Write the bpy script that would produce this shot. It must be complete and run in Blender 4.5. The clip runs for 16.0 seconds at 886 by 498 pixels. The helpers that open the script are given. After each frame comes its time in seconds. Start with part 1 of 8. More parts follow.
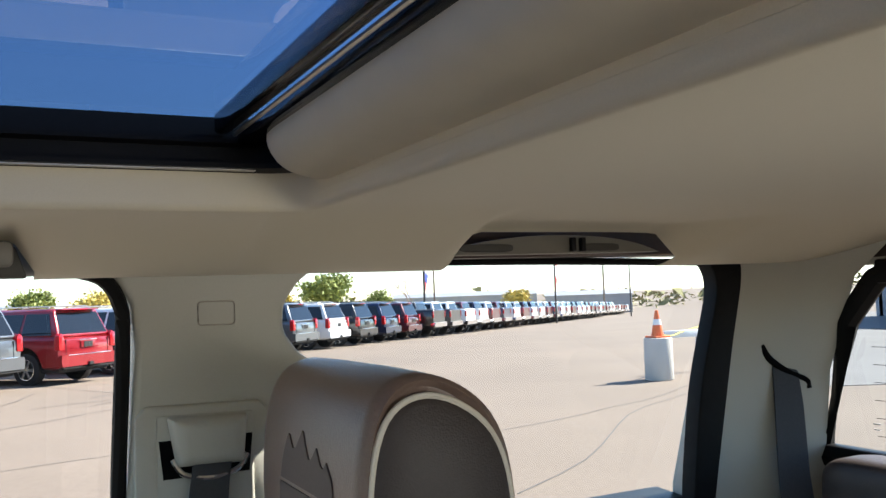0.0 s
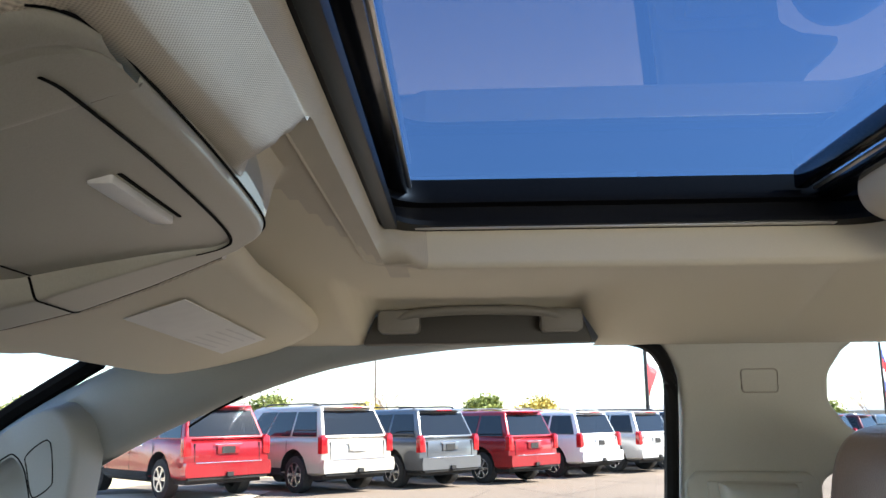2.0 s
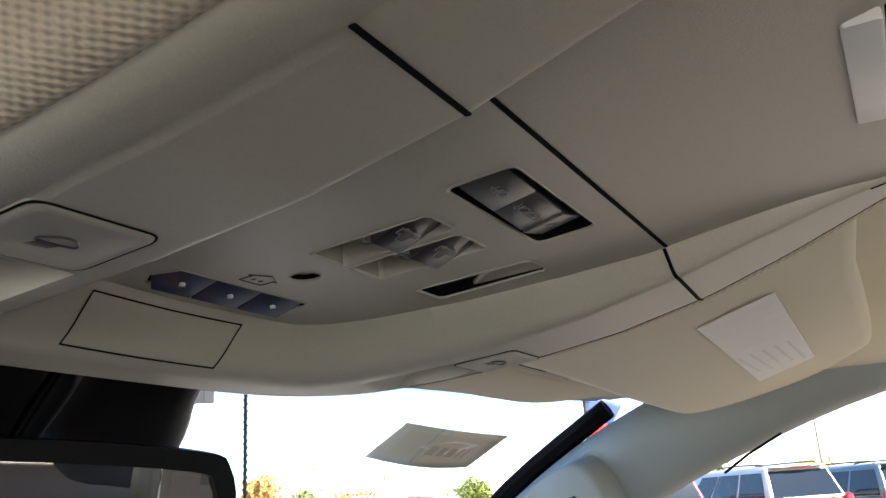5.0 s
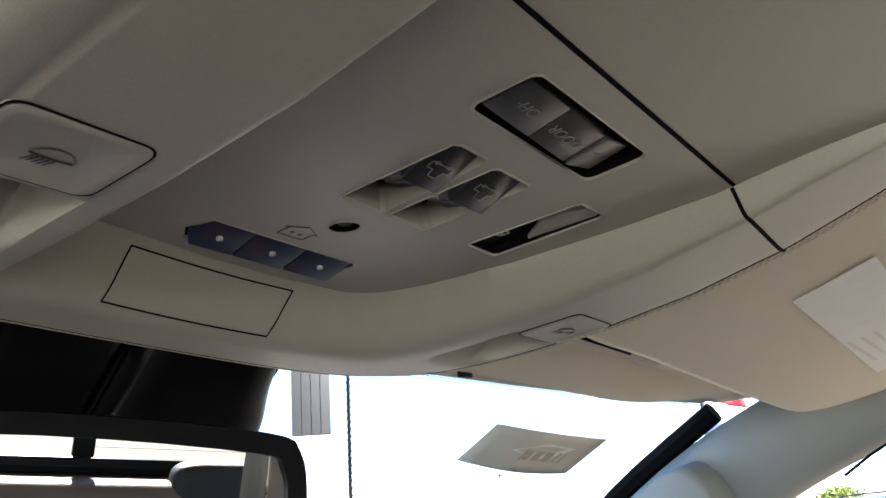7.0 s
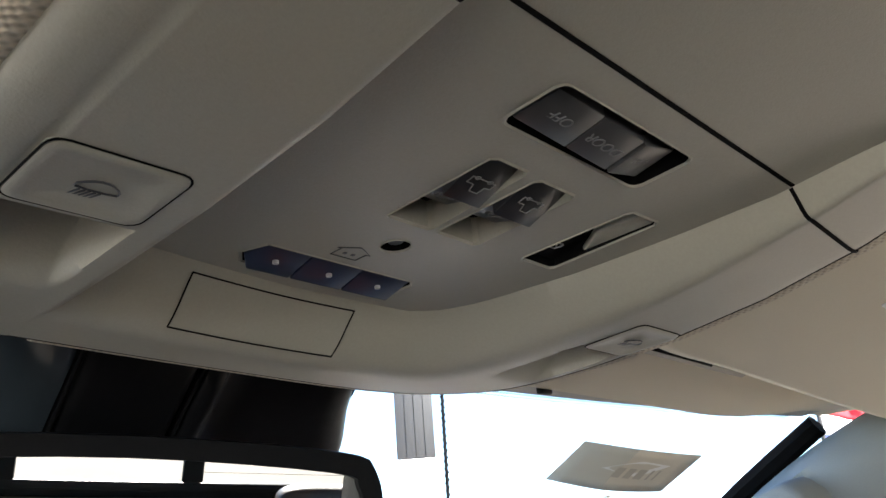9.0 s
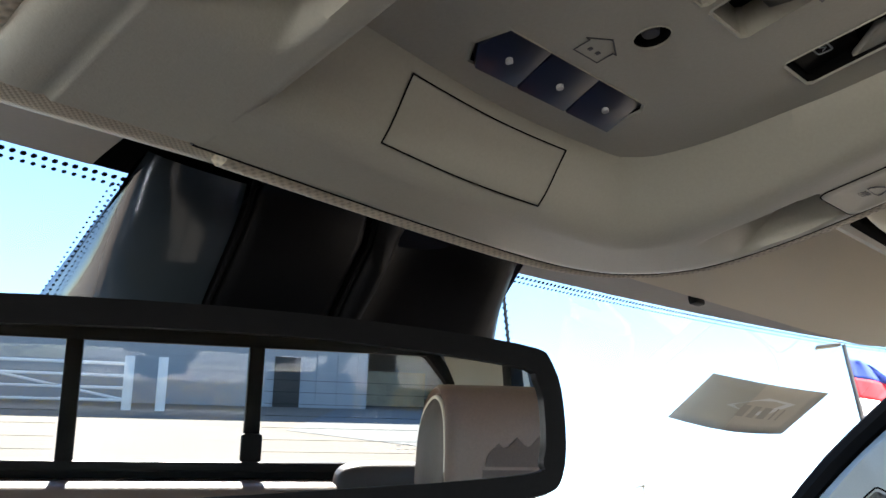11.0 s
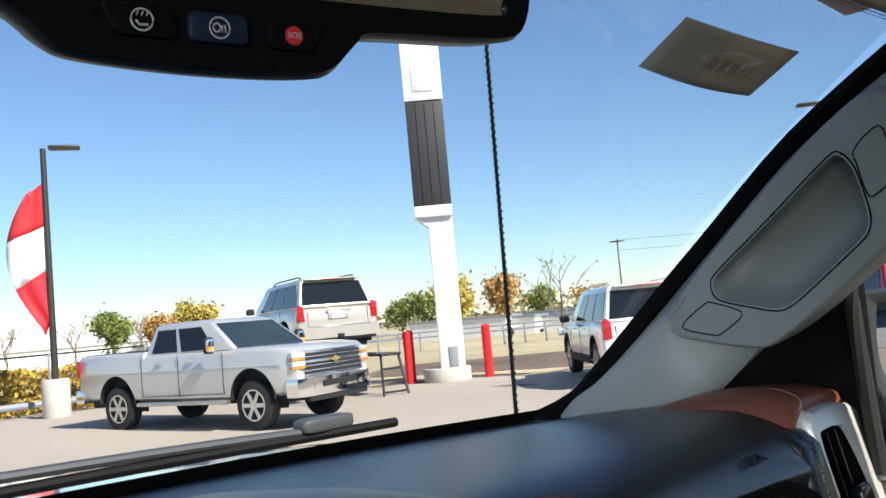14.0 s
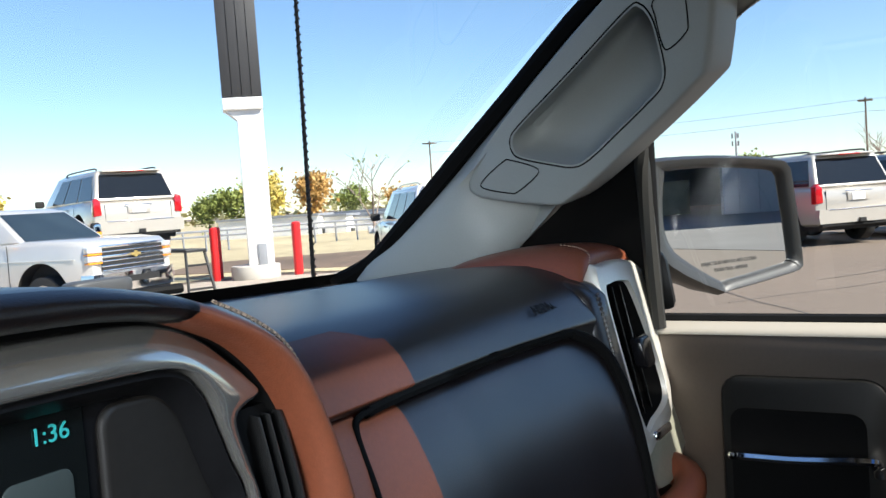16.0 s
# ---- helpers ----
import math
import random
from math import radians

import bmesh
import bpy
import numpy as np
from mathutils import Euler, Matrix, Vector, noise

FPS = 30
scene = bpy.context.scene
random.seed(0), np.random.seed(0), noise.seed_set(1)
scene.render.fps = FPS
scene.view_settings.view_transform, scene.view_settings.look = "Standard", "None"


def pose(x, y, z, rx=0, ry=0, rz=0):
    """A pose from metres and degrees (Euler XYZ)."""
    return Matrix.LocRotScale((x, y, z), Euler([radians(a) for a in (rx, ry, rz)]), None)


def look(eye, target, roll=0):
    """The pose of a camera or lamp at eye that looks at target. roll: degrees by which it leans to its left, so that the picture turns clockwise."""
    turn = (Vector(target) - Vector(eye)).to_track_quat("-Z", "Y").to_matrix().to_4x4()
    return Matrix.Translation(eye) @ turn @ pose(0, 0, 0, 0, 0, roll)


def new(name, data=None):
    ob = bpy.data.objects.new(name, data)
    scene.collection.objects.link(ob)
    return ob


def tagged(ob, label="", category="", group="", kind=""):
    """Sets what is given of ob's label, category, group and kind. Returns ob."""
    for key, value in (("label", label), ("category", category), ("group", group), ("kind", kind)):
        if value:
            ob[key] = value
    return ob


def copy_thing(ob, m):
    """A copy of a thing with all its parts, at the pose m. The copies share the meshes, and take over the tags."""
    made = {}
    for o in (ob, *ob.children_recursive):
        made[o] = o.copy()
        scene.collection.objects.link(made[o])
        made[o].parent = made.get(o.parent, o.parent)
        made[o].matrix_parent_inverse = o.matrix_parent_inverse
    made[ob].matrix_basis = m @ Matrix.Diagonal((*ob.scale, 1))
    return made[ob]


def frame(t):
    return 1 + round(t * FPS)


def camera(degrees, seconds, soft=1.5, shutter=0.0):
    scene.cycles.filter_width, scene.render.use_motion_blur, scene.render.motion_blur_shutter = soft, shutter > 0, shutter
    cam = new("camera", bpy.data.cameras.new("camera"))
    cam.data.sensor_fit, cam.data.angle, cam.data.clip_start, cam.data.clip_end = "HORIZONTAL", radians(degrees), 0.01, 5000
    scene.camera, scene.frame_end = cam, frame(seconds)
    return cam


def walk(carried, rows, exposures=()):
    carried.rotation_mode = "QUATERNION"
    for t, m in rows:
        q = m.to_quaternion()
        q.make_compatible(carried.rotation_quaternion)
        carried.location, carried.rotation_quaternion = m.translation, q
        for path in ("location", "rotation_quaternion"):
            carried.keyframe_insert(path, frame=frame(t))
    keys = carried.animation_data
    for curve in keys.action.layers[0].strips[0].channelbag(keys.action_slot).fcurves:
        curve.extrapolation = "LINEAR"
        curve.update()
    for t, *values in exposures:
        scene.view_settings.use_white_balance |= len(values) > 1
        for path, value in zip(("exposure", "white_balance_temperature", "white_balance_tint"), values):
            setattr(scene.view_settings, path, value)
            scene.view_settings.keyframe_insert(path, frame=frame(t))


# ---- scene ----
cam = camera(53.7, 16.0)
PATH = [
    (0, (-0.273, 0.18, 1.883), (1.511, -0.717, 1.989), -2.1),
    (0.5, (-0.295, 0.191, 1.873), (1.553, -0.532, 2.122), -1.6),
    (1, (-0.305, 0.22, 1.859), (1.596, -0.32, 2.171), -1.0),
    (1.5, (-0.302, 0.256, 1.854), (1.647, -0.037, 2.197), -0.6),
    (2, (-0.28, 0.303, 1.841), (1.685, 0.333, 2.212), -0.7),
    (2.5, (-0.262, 0.343, 1.842), (1.675, 0.633, 2.247), -0.7),
    (3, (-0.245, 0.359, 1.85), (1.654, 0.828, 2.266), -0.9),
    (3.5, (-0.229, 0.373, 1.844), (1.617, 1.008, 2.28), -2.0),
    (4, (-0.21, 0.392, 1.834), (1.581, 1.136, 2.324), -2.5),
    (4.5, (-0.203, 0.41, 1.826), (1.542, 1.232, 2.354), -3.8),
    (5, (-0.202, 0.422, 1.824), (1.51, 1.296, 2.378), -4.2),
    (7.5, (-0.169, 0.413, 1.801), (1.356, 1.531, 2.453), -4.4),
    (8, (-0.166, 0.4, 1.802), (1.315, 1.565, 2.473), -4.4),
    (8.5, (-0.166, 0.397, 1.802), (1.279, 1.6, 2.486), -4.5),
    (9, (-0.168, 0.406, 1.8), (1.251, 1.633, 2.494), -4.6),
    (9.5, (-0.171, 0.42, 1.794), (1.228, 1.663, 2.498), -4.8),
    (10, (-0.175, 0.442, 1.786), (1.209, 1.706, 2.486), -5.2),
    (12.5, (-0.149, 0.53, 1.766), (1.236, 1.818, 2.415), -5.2),
    (13, (-0.145, 0.506, 1.763), (1.253, 1.809, 2.351), -4.6),
    (13.5, (-0.153, 0.498, 1.723), (1.284, 1.841, 2.082), -5.2),
    (14, (-0.16, 0.5, 1.693), (1.297, 1.861, 1.845), -5.2),
    (14.5, (-0.133, 0.504, 1.66), (1.354, 1.84, 1.723), -4.8),
    (15, (-0.114, 0.52, 1.645), (1.45, 1.767, 1.631), -4.5),
    (15.5, (-0.126, 0.515, 1.645), (1.523, 1.645, 1.585), -4.3),
    (16, (-0.114, 0.519, 1.646), (1.591, 1.559, 1.536), -4.1),
]
EXPOSE = [(0.0, 2.2), (1.0, 2.2), (2.0, 2.4), (3.0, 2.25), (4.5, 2.85), (7.5, 3.15), (10.0, 3.15), (12.4, 2.95), (13.0, 2.85), (13.6, 1.65), (14.5, 1.0), (15.2, 1.2), (16.0, 1.42)]
from mathutils.bvhtree import BVHTree

walk(cam, [(t, look(eye, target, roll)) for t, eye, target, roll in PATH], EXPOSE)

# ---- world and sun ----
world = bpy.data.worlds.new("sky")
scene.world = world
world.use_nodes = True
wn = world.node_tree
sky = wn.nodes.new("ShaderNodeTexSky")
sky.sky_type, sky.sun_disc = "NISHITA", False
sky.sun_elevation, sky.sun_rotation = radians(40), radians(180)
sky.altitude, sky.air_density, sky.dust_density, sky.ozone_density = 250, 1.0, 0.02, 5.2
wn.links.new(sky.outputs[0], wn.nodes["Background"].inputs[0])
wn.nodes["Background"].inputs[1].default_value = 0.08
sun_lamp = bpy.data.lights.new("sun", "SUN")
sun_lamp.energy, sun_lamp.angle, sun_lamp.color = 4.2, radians(0.55), (1.0, 0.95, 0.87)
sun = new("sun", sun_lamp)
sun.matrix_world = look((0.6, -76, 65), (0, 0, 0))

# daylight entering by the driver's door windows
for at, w, h, power, aim, beam, tone in (
        ((-0.785, 0.40, 1.70), 0.60, 0.30, 0.95, (0.0, 0.85, 1.45), 46, (0.88, 0.94, 1.0)),
        ((-0.775, -0.42, 1.70), 0.62, 0.33, 0.20, (0.05, -0.02, 1.98), 75, (0.98, 0.965, 0.90))):
    win = bpy.data.lights.new("window_daylight", "AREA")
    win.shape, win.size, win.size_y, win.energy, win.color, win.spread = "RECTANGLE", w, h, power, tone, radians(beam)
    new("window_daylight", win).matrix_world = look(at, aim)


# ---- materials ----
def mat(name, col, rough=0.6, metal=0.0, var=0.12, scale=30.0, bump=0.0, bscale=400.0, coat=0.0, spec=0.5, big=1.5, sheen=0.0, cells=False, emit=None):
    """A principled surface with colour variation at two sizes, and fine relief."""
    m = bpy.data.materials.new(name)
    m.use_nodes = True
    nt = m.node_tree
    b = nt.nodes["Principled BSDF"]
    tc = nt.nodes.new("ShaderNodeTexCoord")
    n1 = nt.nodes.new("ShaderNodeTexNoise")
    n1.inputs["Scale"].default_value, n1.inputs["Detail"].default_value = scale, 6
    n2 = nt.nodes.new("ShaderNodeTexNoise")
    n2.inputs["Scale"].default_value, n2.inputs["Detail"].default_value = big, 3
    add = nt.nodes.new("ShaderNodeMath")
    add.operation = "MULTIPLY_ADD"
    add.inputs[1].default_value = 0.5
    half = nt.nodes.new("ShaderNodeMath")
    half.operation, half.inputs[1].default_value = "MULTIPLY", 0.5
    ramp = nt.nodes.new("ShaderNodeValToRGB")
    ramp.color_ramp.elements[0].position, ramp.color_ramp.elements[1].position = 0.3, 0.7
    ramp.color_ramp.elements[0].color = [max(0, c * (1 - var)) for c in col] + [1]
    ramp.color_ramp.elements[1].color = [min(1, c * (1 + var)) for c in col] + [1]
    for n in (n1, n2):
        nt.links.new(tc.outputs["Object"], n.inputs["Vector"])
    nt.links.new(n2.outputs["Fac"], half.inputs[0])
    nt.links.new(n1.outputs["Fac"], add.inputs[0])
    nt.links.new(half.outputs[0], add.inputs[2])
    nt.links.new(add.outputs[0], ramp.inputs[0])
    nt.links.new(ramp.outputs[0], b.inputs["Base Color"])
    b.inputs["Roughness"].default_value, b.inputs["Metallic"].default_value = rough, metal
    b.inputs["Specular IOR Level"].default_value = spec
    b.inputs["Coat Weight"].default_value, b.inputs["Coat Roughness"].default_value = coat, 0.04
    b.inputs["Sheen Weight"].default_value = sheen
    if bump:
        if cells:
            bt = nt.nodes.new("ShaderNodeTexVoronoi")
            bt.inputs["Scale"].default_value = bscale
            out = bt.outputs["Distance"]
        else:
            bt = nt.nodes.new("ShaderNodeTexNoise")
            bt.inputs["Scale"].default_value, bt.inputs["Detail"].default_value = bscale, 4
            out = bt.outputs["Fac"]
        nt.links.new(tc.outputs["Object"], bt.inputs["Vector"])
        bn = nt.nodes.new("ShaderNodeBump")
        bn.inputs["Strength"].default_value, bn.inputs["Distance"].default_value = bump, 0.3 / bscale
        nt.links.new(out, bn.inputs["Height"])
        nt.links.new(bn.outputs[0], b.inputs["Normal"])
    if emit:
        b.inputs["Emission Color"].default_value, b.inputs["Emission Strength"].default_value = (*col, 1), emit
    return m


def knit(name, col, pitch, depth):
    """A woven cloth: rows of stitches at the given pitch."""
    m = mat(name, col, 0.9, var=0.08, scale=60, sheen=0.15)
    nt = m.node_tree
    tc = nt.nodes.new("ShaderNodeTexCoord")
    sep = nt.nodes.new("ShaderNodeSeparateXYZ")
    nt.links.new(tc.outputs["Object"], sep.inputs[0])
    waves = []
    for axis, k in ((0, 0.5), (1, 0.5)):
        mul = nt.nodes.new("ShaderNodeMath")
        mul.operation, mul.inputs[1].default_value = "MULTIPLY", 2 * math.pi * k / pitch
        s = nt.nodes.new("ShaderNodeMath")
        s.operation = "SINE"
        slant = nt.nodes.new("ShaderNodeMath")
        slant.operation, slant.inputs[1].default_value = "MULTIPLY_ADD", -0.8
        nt.links.new(sep.outputs[2], slant.inputs[0])
        nt.links.new(sep.outputs[axis], slant.inputs[2])
        nt.links.new(slant.outputs[0], mul.inputs[0])
        nt.links.new(mul.outputs[0], s.inputs[0])
        waves.append(s)
    tot = nt.nodes.new("ShaderNodeMath")
    tot.operation = "MULTIPLY"
    nt.links.new(waves[0].outputs[0], tot.inputs[0])
    nt.links.new(waves[1].outputs[0], tot.inputs[1])
    # shade in the pits between stitches, multiplied into the base colour
    pit_shade = nt.nodes.new("ShaderNodeMapRange")
    pit_shade.inputs["From Min"].default_value, pit_shade.inputs["From Max"].default_value = -1.0, 0.2
    pit_shade.inputs["To Min"].default_value, pit_shade.inputs["To Max"].default_value = 1 - 0.75 * depth, 1.0
    nt.links.new(tot.outputs[0], pit_shade.inputs["Value"])
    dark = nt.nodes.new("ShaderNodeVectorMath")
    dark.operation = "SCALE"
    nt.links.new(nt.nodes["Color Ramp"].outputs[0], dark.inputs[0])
    nt.links.new(pit_shade.outputs[0], dark.inputs["Scale"])
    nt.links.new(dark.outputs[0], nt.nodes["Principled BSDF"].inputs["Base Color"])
    bn = nt.nodes.new("ShaderNodeBump")
    bn.inputs["Strength"].default_value, bn.inputs["Distance"].default_value = depth, pitch * 0.2
    nt.links.new(tot.outputs[0], bn.inputs["Height"])
    nt.links.new(bn.outputs[0], nt.nodes["Principled BSDF"].inputs["Normal"])
    return m


def pane_mat(name, tint, gloss=1.0):
    """Clear glass sheet: see-through, with a mirror gloss that grows at a slant."""
    m = bpy.data.materials.new(name)
    m.use_nodes = True
    nt = m.node_tree
    nt.nodes.remove(nt.nodes["Principled BSDF"])
    tr, gl = nt.nodes.new("ShaderNodeBsdfTransparent"), nt.nodes.new("ShaderNodeBsdfGlossy")
    tr.inputs[0].default_value = (*tint, 1)
    gl.inputs["Roughness"].default_value = 0.0
    lw = nt.nodes.new("ShaderNodeLayerWeight")
    lw.inputs[0].default_value = 0.5
    pw = nt.nodes.new("ShaderNodeMath")
    pw.operation, pw.inputs[1].default_value = "POWER", 5.0
    fr = nt.nodes.new("ShaderNodeMath")
    fr.operation, fr.inputs[1].default_value, fr.inputs[2].default_value = "MULTIPLY_ADD", 0.9, 0.06 * gloss
    nt.links.new(lw.outputs["Facing"], pw.inputs[0])
    nt.links.new(pw.outputs[0], fr.inputs[0])
    mx = nt.nodes.new("ShaderNodeMixShader")
    nt.links.new(fr.outputs[0], mx.inputs[0])
    nt.links.new(tr.outputs[0], mx.inputs[1])
    nt.links.new(gl.outputs[0], mx.inputs[2])
    nt.links.new(mx.outputs[0], nt.nodes["Material Output"].inputs[0])
    return m


M_LINER = mat("headliner cloth", (0.65, 0.578, 0.428), 0.9, var=0.05, scale=1100, bump=0.35, bscale=2200, sheen=0.12)
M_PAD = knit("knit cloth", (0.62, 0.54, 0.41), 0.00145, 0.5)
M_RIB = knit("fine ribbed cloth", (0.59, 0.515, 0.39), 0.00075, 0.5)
M_SHADE = mat("shade cloth", (0.68, 0.61, 0.47), 0.9, var=0.05, sheen=0.1)
# tan plastic darkened by the shadow round the roof handles
M_HANDLE = mat("shaded handle plastic", (0.19, 0.175, 0.145), 0.5, var=0.05, scale=700, bump=0.2, bscale=1500)
M_TRIM = mat("tan plastic", (0.42, 0.39, 0.33), 0.55, var=0.05, scale=900, bump=0.25, bscale=1600)
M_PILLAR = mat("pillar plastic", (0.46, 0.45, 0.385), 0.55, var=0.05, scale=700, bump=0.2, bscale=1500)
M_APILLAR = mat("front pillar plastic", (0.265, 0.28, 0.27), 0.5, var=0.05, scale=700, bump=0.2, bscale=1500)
M_CONS = mat("console plastic", (0.368, 0.351, 0.287), 0.42, var=0.06, scale=900, bump=0.35, bscale=1500)
M_BLACK = mat("black plastic", (0.0055, 0.0055, 0.006), 0.42, var=0.3, scale=300, bump=0.2, bscale=1200, spec=0.12)
M_SEAM = mat("black gap", (0.004, 0.004, 0.004), 0.9, var=0.2, spec=0.08)
M_RUBBER = mat("black rubber", (0.008, 0.008, 0.008), 0.6, var=0.3, scale=80, spec=0.12)
M_GLOSSBLACK = mat("gloss black", (0.006, 0.006, 0.007), 0.15, var=0.2, spec=0.2)
M_BROWNDARK = mat("dark brown leather", (0.008, 0.0066, 0.0070), 0.34, var=0.25, scale=350, bump=0.25, bscale=1000, cells=True, spec=1.0)
M_SADDLE = mat("saddle leather", (0.170, 0.048, 0.022), 0.42, var=0.15, scale=350, bump=0.3, bscale=1000, cells=True)
M_SEAT = mat("brown seat leather", (0.165, 0.112, 0.088), 0.40, var=0.12, scale=250, bump=0.5, bscale=600, cells=True)
M_SEATDK = mat("dark seat leather", (0.028, 0.018, 0.015), 0.5, var=0.2, scale=250, bump=0.5, bscale=600, cells=True)
M_PIPE = mat("cream piping", (0.62, 0.57, 0.48), 0.6, var=0.08, scale=400)
M_THREAD = mat("thread", (0.6, 0.5, 0.38), 0.8)
M_CHROME = mat("chrome", (0.85, 0.85, 0.86), 0.08, 1.0, var=0.03)
M_SATIN = mat("satin silver", (0.55, 0.53, 0.49), 0.30, 0.85, var=0.05, scale=200)
M_BEZEL = mat("grey gloss bezel", (0.46, 0.44, 0.40), 0.13, 0.85, var=0.04, coat=1.0)
M_MIRROR = mat("mirror", (0.68, 0.69, 0.68), 0.0, 1.0, var=0.0)
M_WHITELBL = mat("white label", (0.80, 0.79, 0.76), 0.7, var=0.05, scale=60)
M_PAPER = mat("tan paper", (0.60, 0.55, 0.45), 0.8, var=0.05, scale=60)
M_PAPERMARK = mat("faded ink", (0.42, 0.38, 0.31), 0.8)
M_BLUEBTN = mat("blue black button", (0.012, 0.02, 0.05), 0.3, var=0.1)
M_ICON = mat("grey print", (0.55, 0.55, 0.55), 0.6)
M_DIM = mat("dim grey print", (0.20, 0.20, 0.20), 0.6)
M_RED = mat("red print", (0.7, 0.03, 0.04), 0.5)
M_GREYBTN = mat("grey button", (0.055, 0.056, 0.058), 0.32, var=0.1, scale=300)
M_SWITCH = mat("dark switch", (0.020, 0.021, 0.025), 0.28, var=0.1, scale=300)
M_BELT = mat("seat belt webbing", (0.045, 0.047, 0.05), 0.75, var=0.2, scale=300, bump=0.6, bscale=1500)
M_FLOOR = mat("dark carpet", (0.03, 0.026, 0.022), 0.95, var=0.3, scale=200, bump=0.6, bscale=600)
M_DOORTAN = mat("door leather tan", (0.070, 0.052, 0.038), 0.5, var=0.1, scale=300, bump=0.2, bscale=1200, cells=True)
M_DOORDK = mat("door dark plastic", (0.009, 0.009, 0.008), 0.45, var=0.2, scale=300, spec=0.2)
# trim plastic darkened so that the recesses' shade is in the colour
M_RECESS = mat("shade-darkened plastic", (0.055, 0.050, 0.040), 0.6, var=0.08, scale=500, bump=0.2, bscale=1500)
M_SCREEN = mat("screen", (0.004, 0.005, 0.005), 0.15)
M_CLOCK = mat("clock digits", (0.02, 0.26, 0.25), 0.5, emit=0.11)
M_GLASS = pane_mat("window glass", (0.93, 0.95, 0.94))
M_GLASSDK = pane_mat("sunroof glass", (0.150, 0.215, 0.310), 0.8)
M_GLASSREAR = pane_mat("rear glass", (0.74, 0.78, 0.78))
M_GLASSRDOOR = pane_mat("rear door glass", (0.85, 0.88, 0.87))


# ---- mesh helpers ----
def part(name, bm, material, parent=None, label="", smooth=True, angle=38, bevel=0.0, seg=2):
    """Links a bmesh as one object, a child of parent where one is given."""
    if bevel:
        sharp = [e for e in bm.edges if len(e.link_faces) == 2 and e.calc_face_angle(0) > radians(30)]
        bmesh.ops.bevel(bm, geom=sharp, offset=bevel, segments=seg, affect="EDGES", profile=0.5, clamp_overlap=True)
    me = bpy.data.meshes.new(name)
    bm.to_mesh(me)
    bm.free()
    return link_mesh(name, me, material, parent, label, smooth, angle)


def link_mesh(name, me, material, parent=None, label="", smooth=True, angle=38):
    me.materials.append(material)
    if smooth and len(me.polygons):
        me.polygons.foreach_set("use_smooth", [True] * len(me.polygons))
        me.set_sharp_from_angle(angle=radians(angle))
    ob = new(name, me)
    if parent:
        ob.parent = parent
        ob.matrix_parent_inverse = ROOTS.get(parent.name, Matrix()) if parent.type == "EMPTY" else Matrix()
    if label:
        ob["label"] = label
    return ob


ROOTS = {}


def thing(name, at, label, category, group="", kind=""):
    """An empty at a thing's base, whose parts are given in world coordinates."""
    ob = new(name)
    ob.empty_display_size = 0.05
    ob.location = at
    ROOTS[ob.name] = Matrix.Translation(at).inverted()
    return tagged(ob, label, category, group, kind)


def box(bm, c, s, m=None):
    """A box with centre c and size s, turned by m about its centre."""
    t = Matrix.Translation(c) @ (m.to_4x4() if m else Matrix()) @ Matrix.Diagonal((*s, 1))
    return bmesh.ops.create_cube(bm, size=1, matrix=t)["verts"]


def cyl(bm, a, b, r0, r1=None, n=16, cap=True):
    a, b = Vector(a), Vector(b)
    r1 = r0 if r1 is None else r1
    q = (b - a).to_track_quat("Z", "Y").to_matrix().to_4x4()
    bmesh.ops.create_cone(bm, cap_ends=cap, segments=n, radius1=r0, radius2=r1, depth=(b - a).length, matrix=Matrix.Translation((a + b) / 2) @ q)


def loft(bm, rings, close=True, caps=True):
    """Joins rings of points of one length into a skin."""
    vs = [[bm.verts.new(p) for p in r] for r in rings]
    n = len(vs[0])
    for a, b in zip(vs, vs[1:]):
        for i in range(n if close else n - 1):
            j = (i + 1) % n
            bm.faces.new((a[i], a[j], b[j], b[i]))
    if caps and close:
        bm.faces.new(vs[0][::-1])
        bm.faces.new(vs[-1])
    return vs


def tube(bm, pts, r, n=8, closed=False, flat=1.0, up=(0, 0, 1)):
    """A tube along points; flat squeezes it."""
    pts = [Vector(p) for p in pts]
    rings = []
    for i, p in enumerate(pts):
        d = (pts[(i + 1) % len(pts)] - pts[i - 1]) if closed else (pts[min(i + 1, len(pts) - 1)] - pts[max(i - 1, 0)])
        d.normalize()
        u = Vector(up)
        u = (u - d * u.dot(d))
        u = u.normalized() if u.length > 1e-4 else d.orthogonal().normalized()
        w = d.cross(u)
        rr = r[i] if isinstance(r, (list, tuple)) else r
        rings.append([p + u * rr * math.cos(2 * math.pi * k / n) * flat + w * rr * math.sin(2 * math.pi * k / n) for k in range(n)])
    if closed:
        loft(bm, rings + [rings[0]], caps=False)
    else:
        loft(bm, rings)


def spline(pts, n=6, closed=False):
    """A smooth line through the points."""
    P = [Vector(p) for p in pts]
    out = []
    m = len(P)
    for i in range(m if closed else m - 1):
        p0 = P[(i - 1) % m] if closed or i > 0 else P[0]
        p1, p2 = P[i], P[(i + 1) % m]
        p3 = P[(i + 2) % m] if closed or i + 2 < m else P[-1]
        for k in range(n):
            t = k / n
            out.append(0.5 * ((2 * p1) + (p2 - p0) * t + (2 * p0 - 5 * p1 + 4 * p2 - p3) * t * t + (3 * p1 - p0 - 3 * p2 + p3) * t ** 3))
    if not closed:
        out.append(P[-1])
    return out


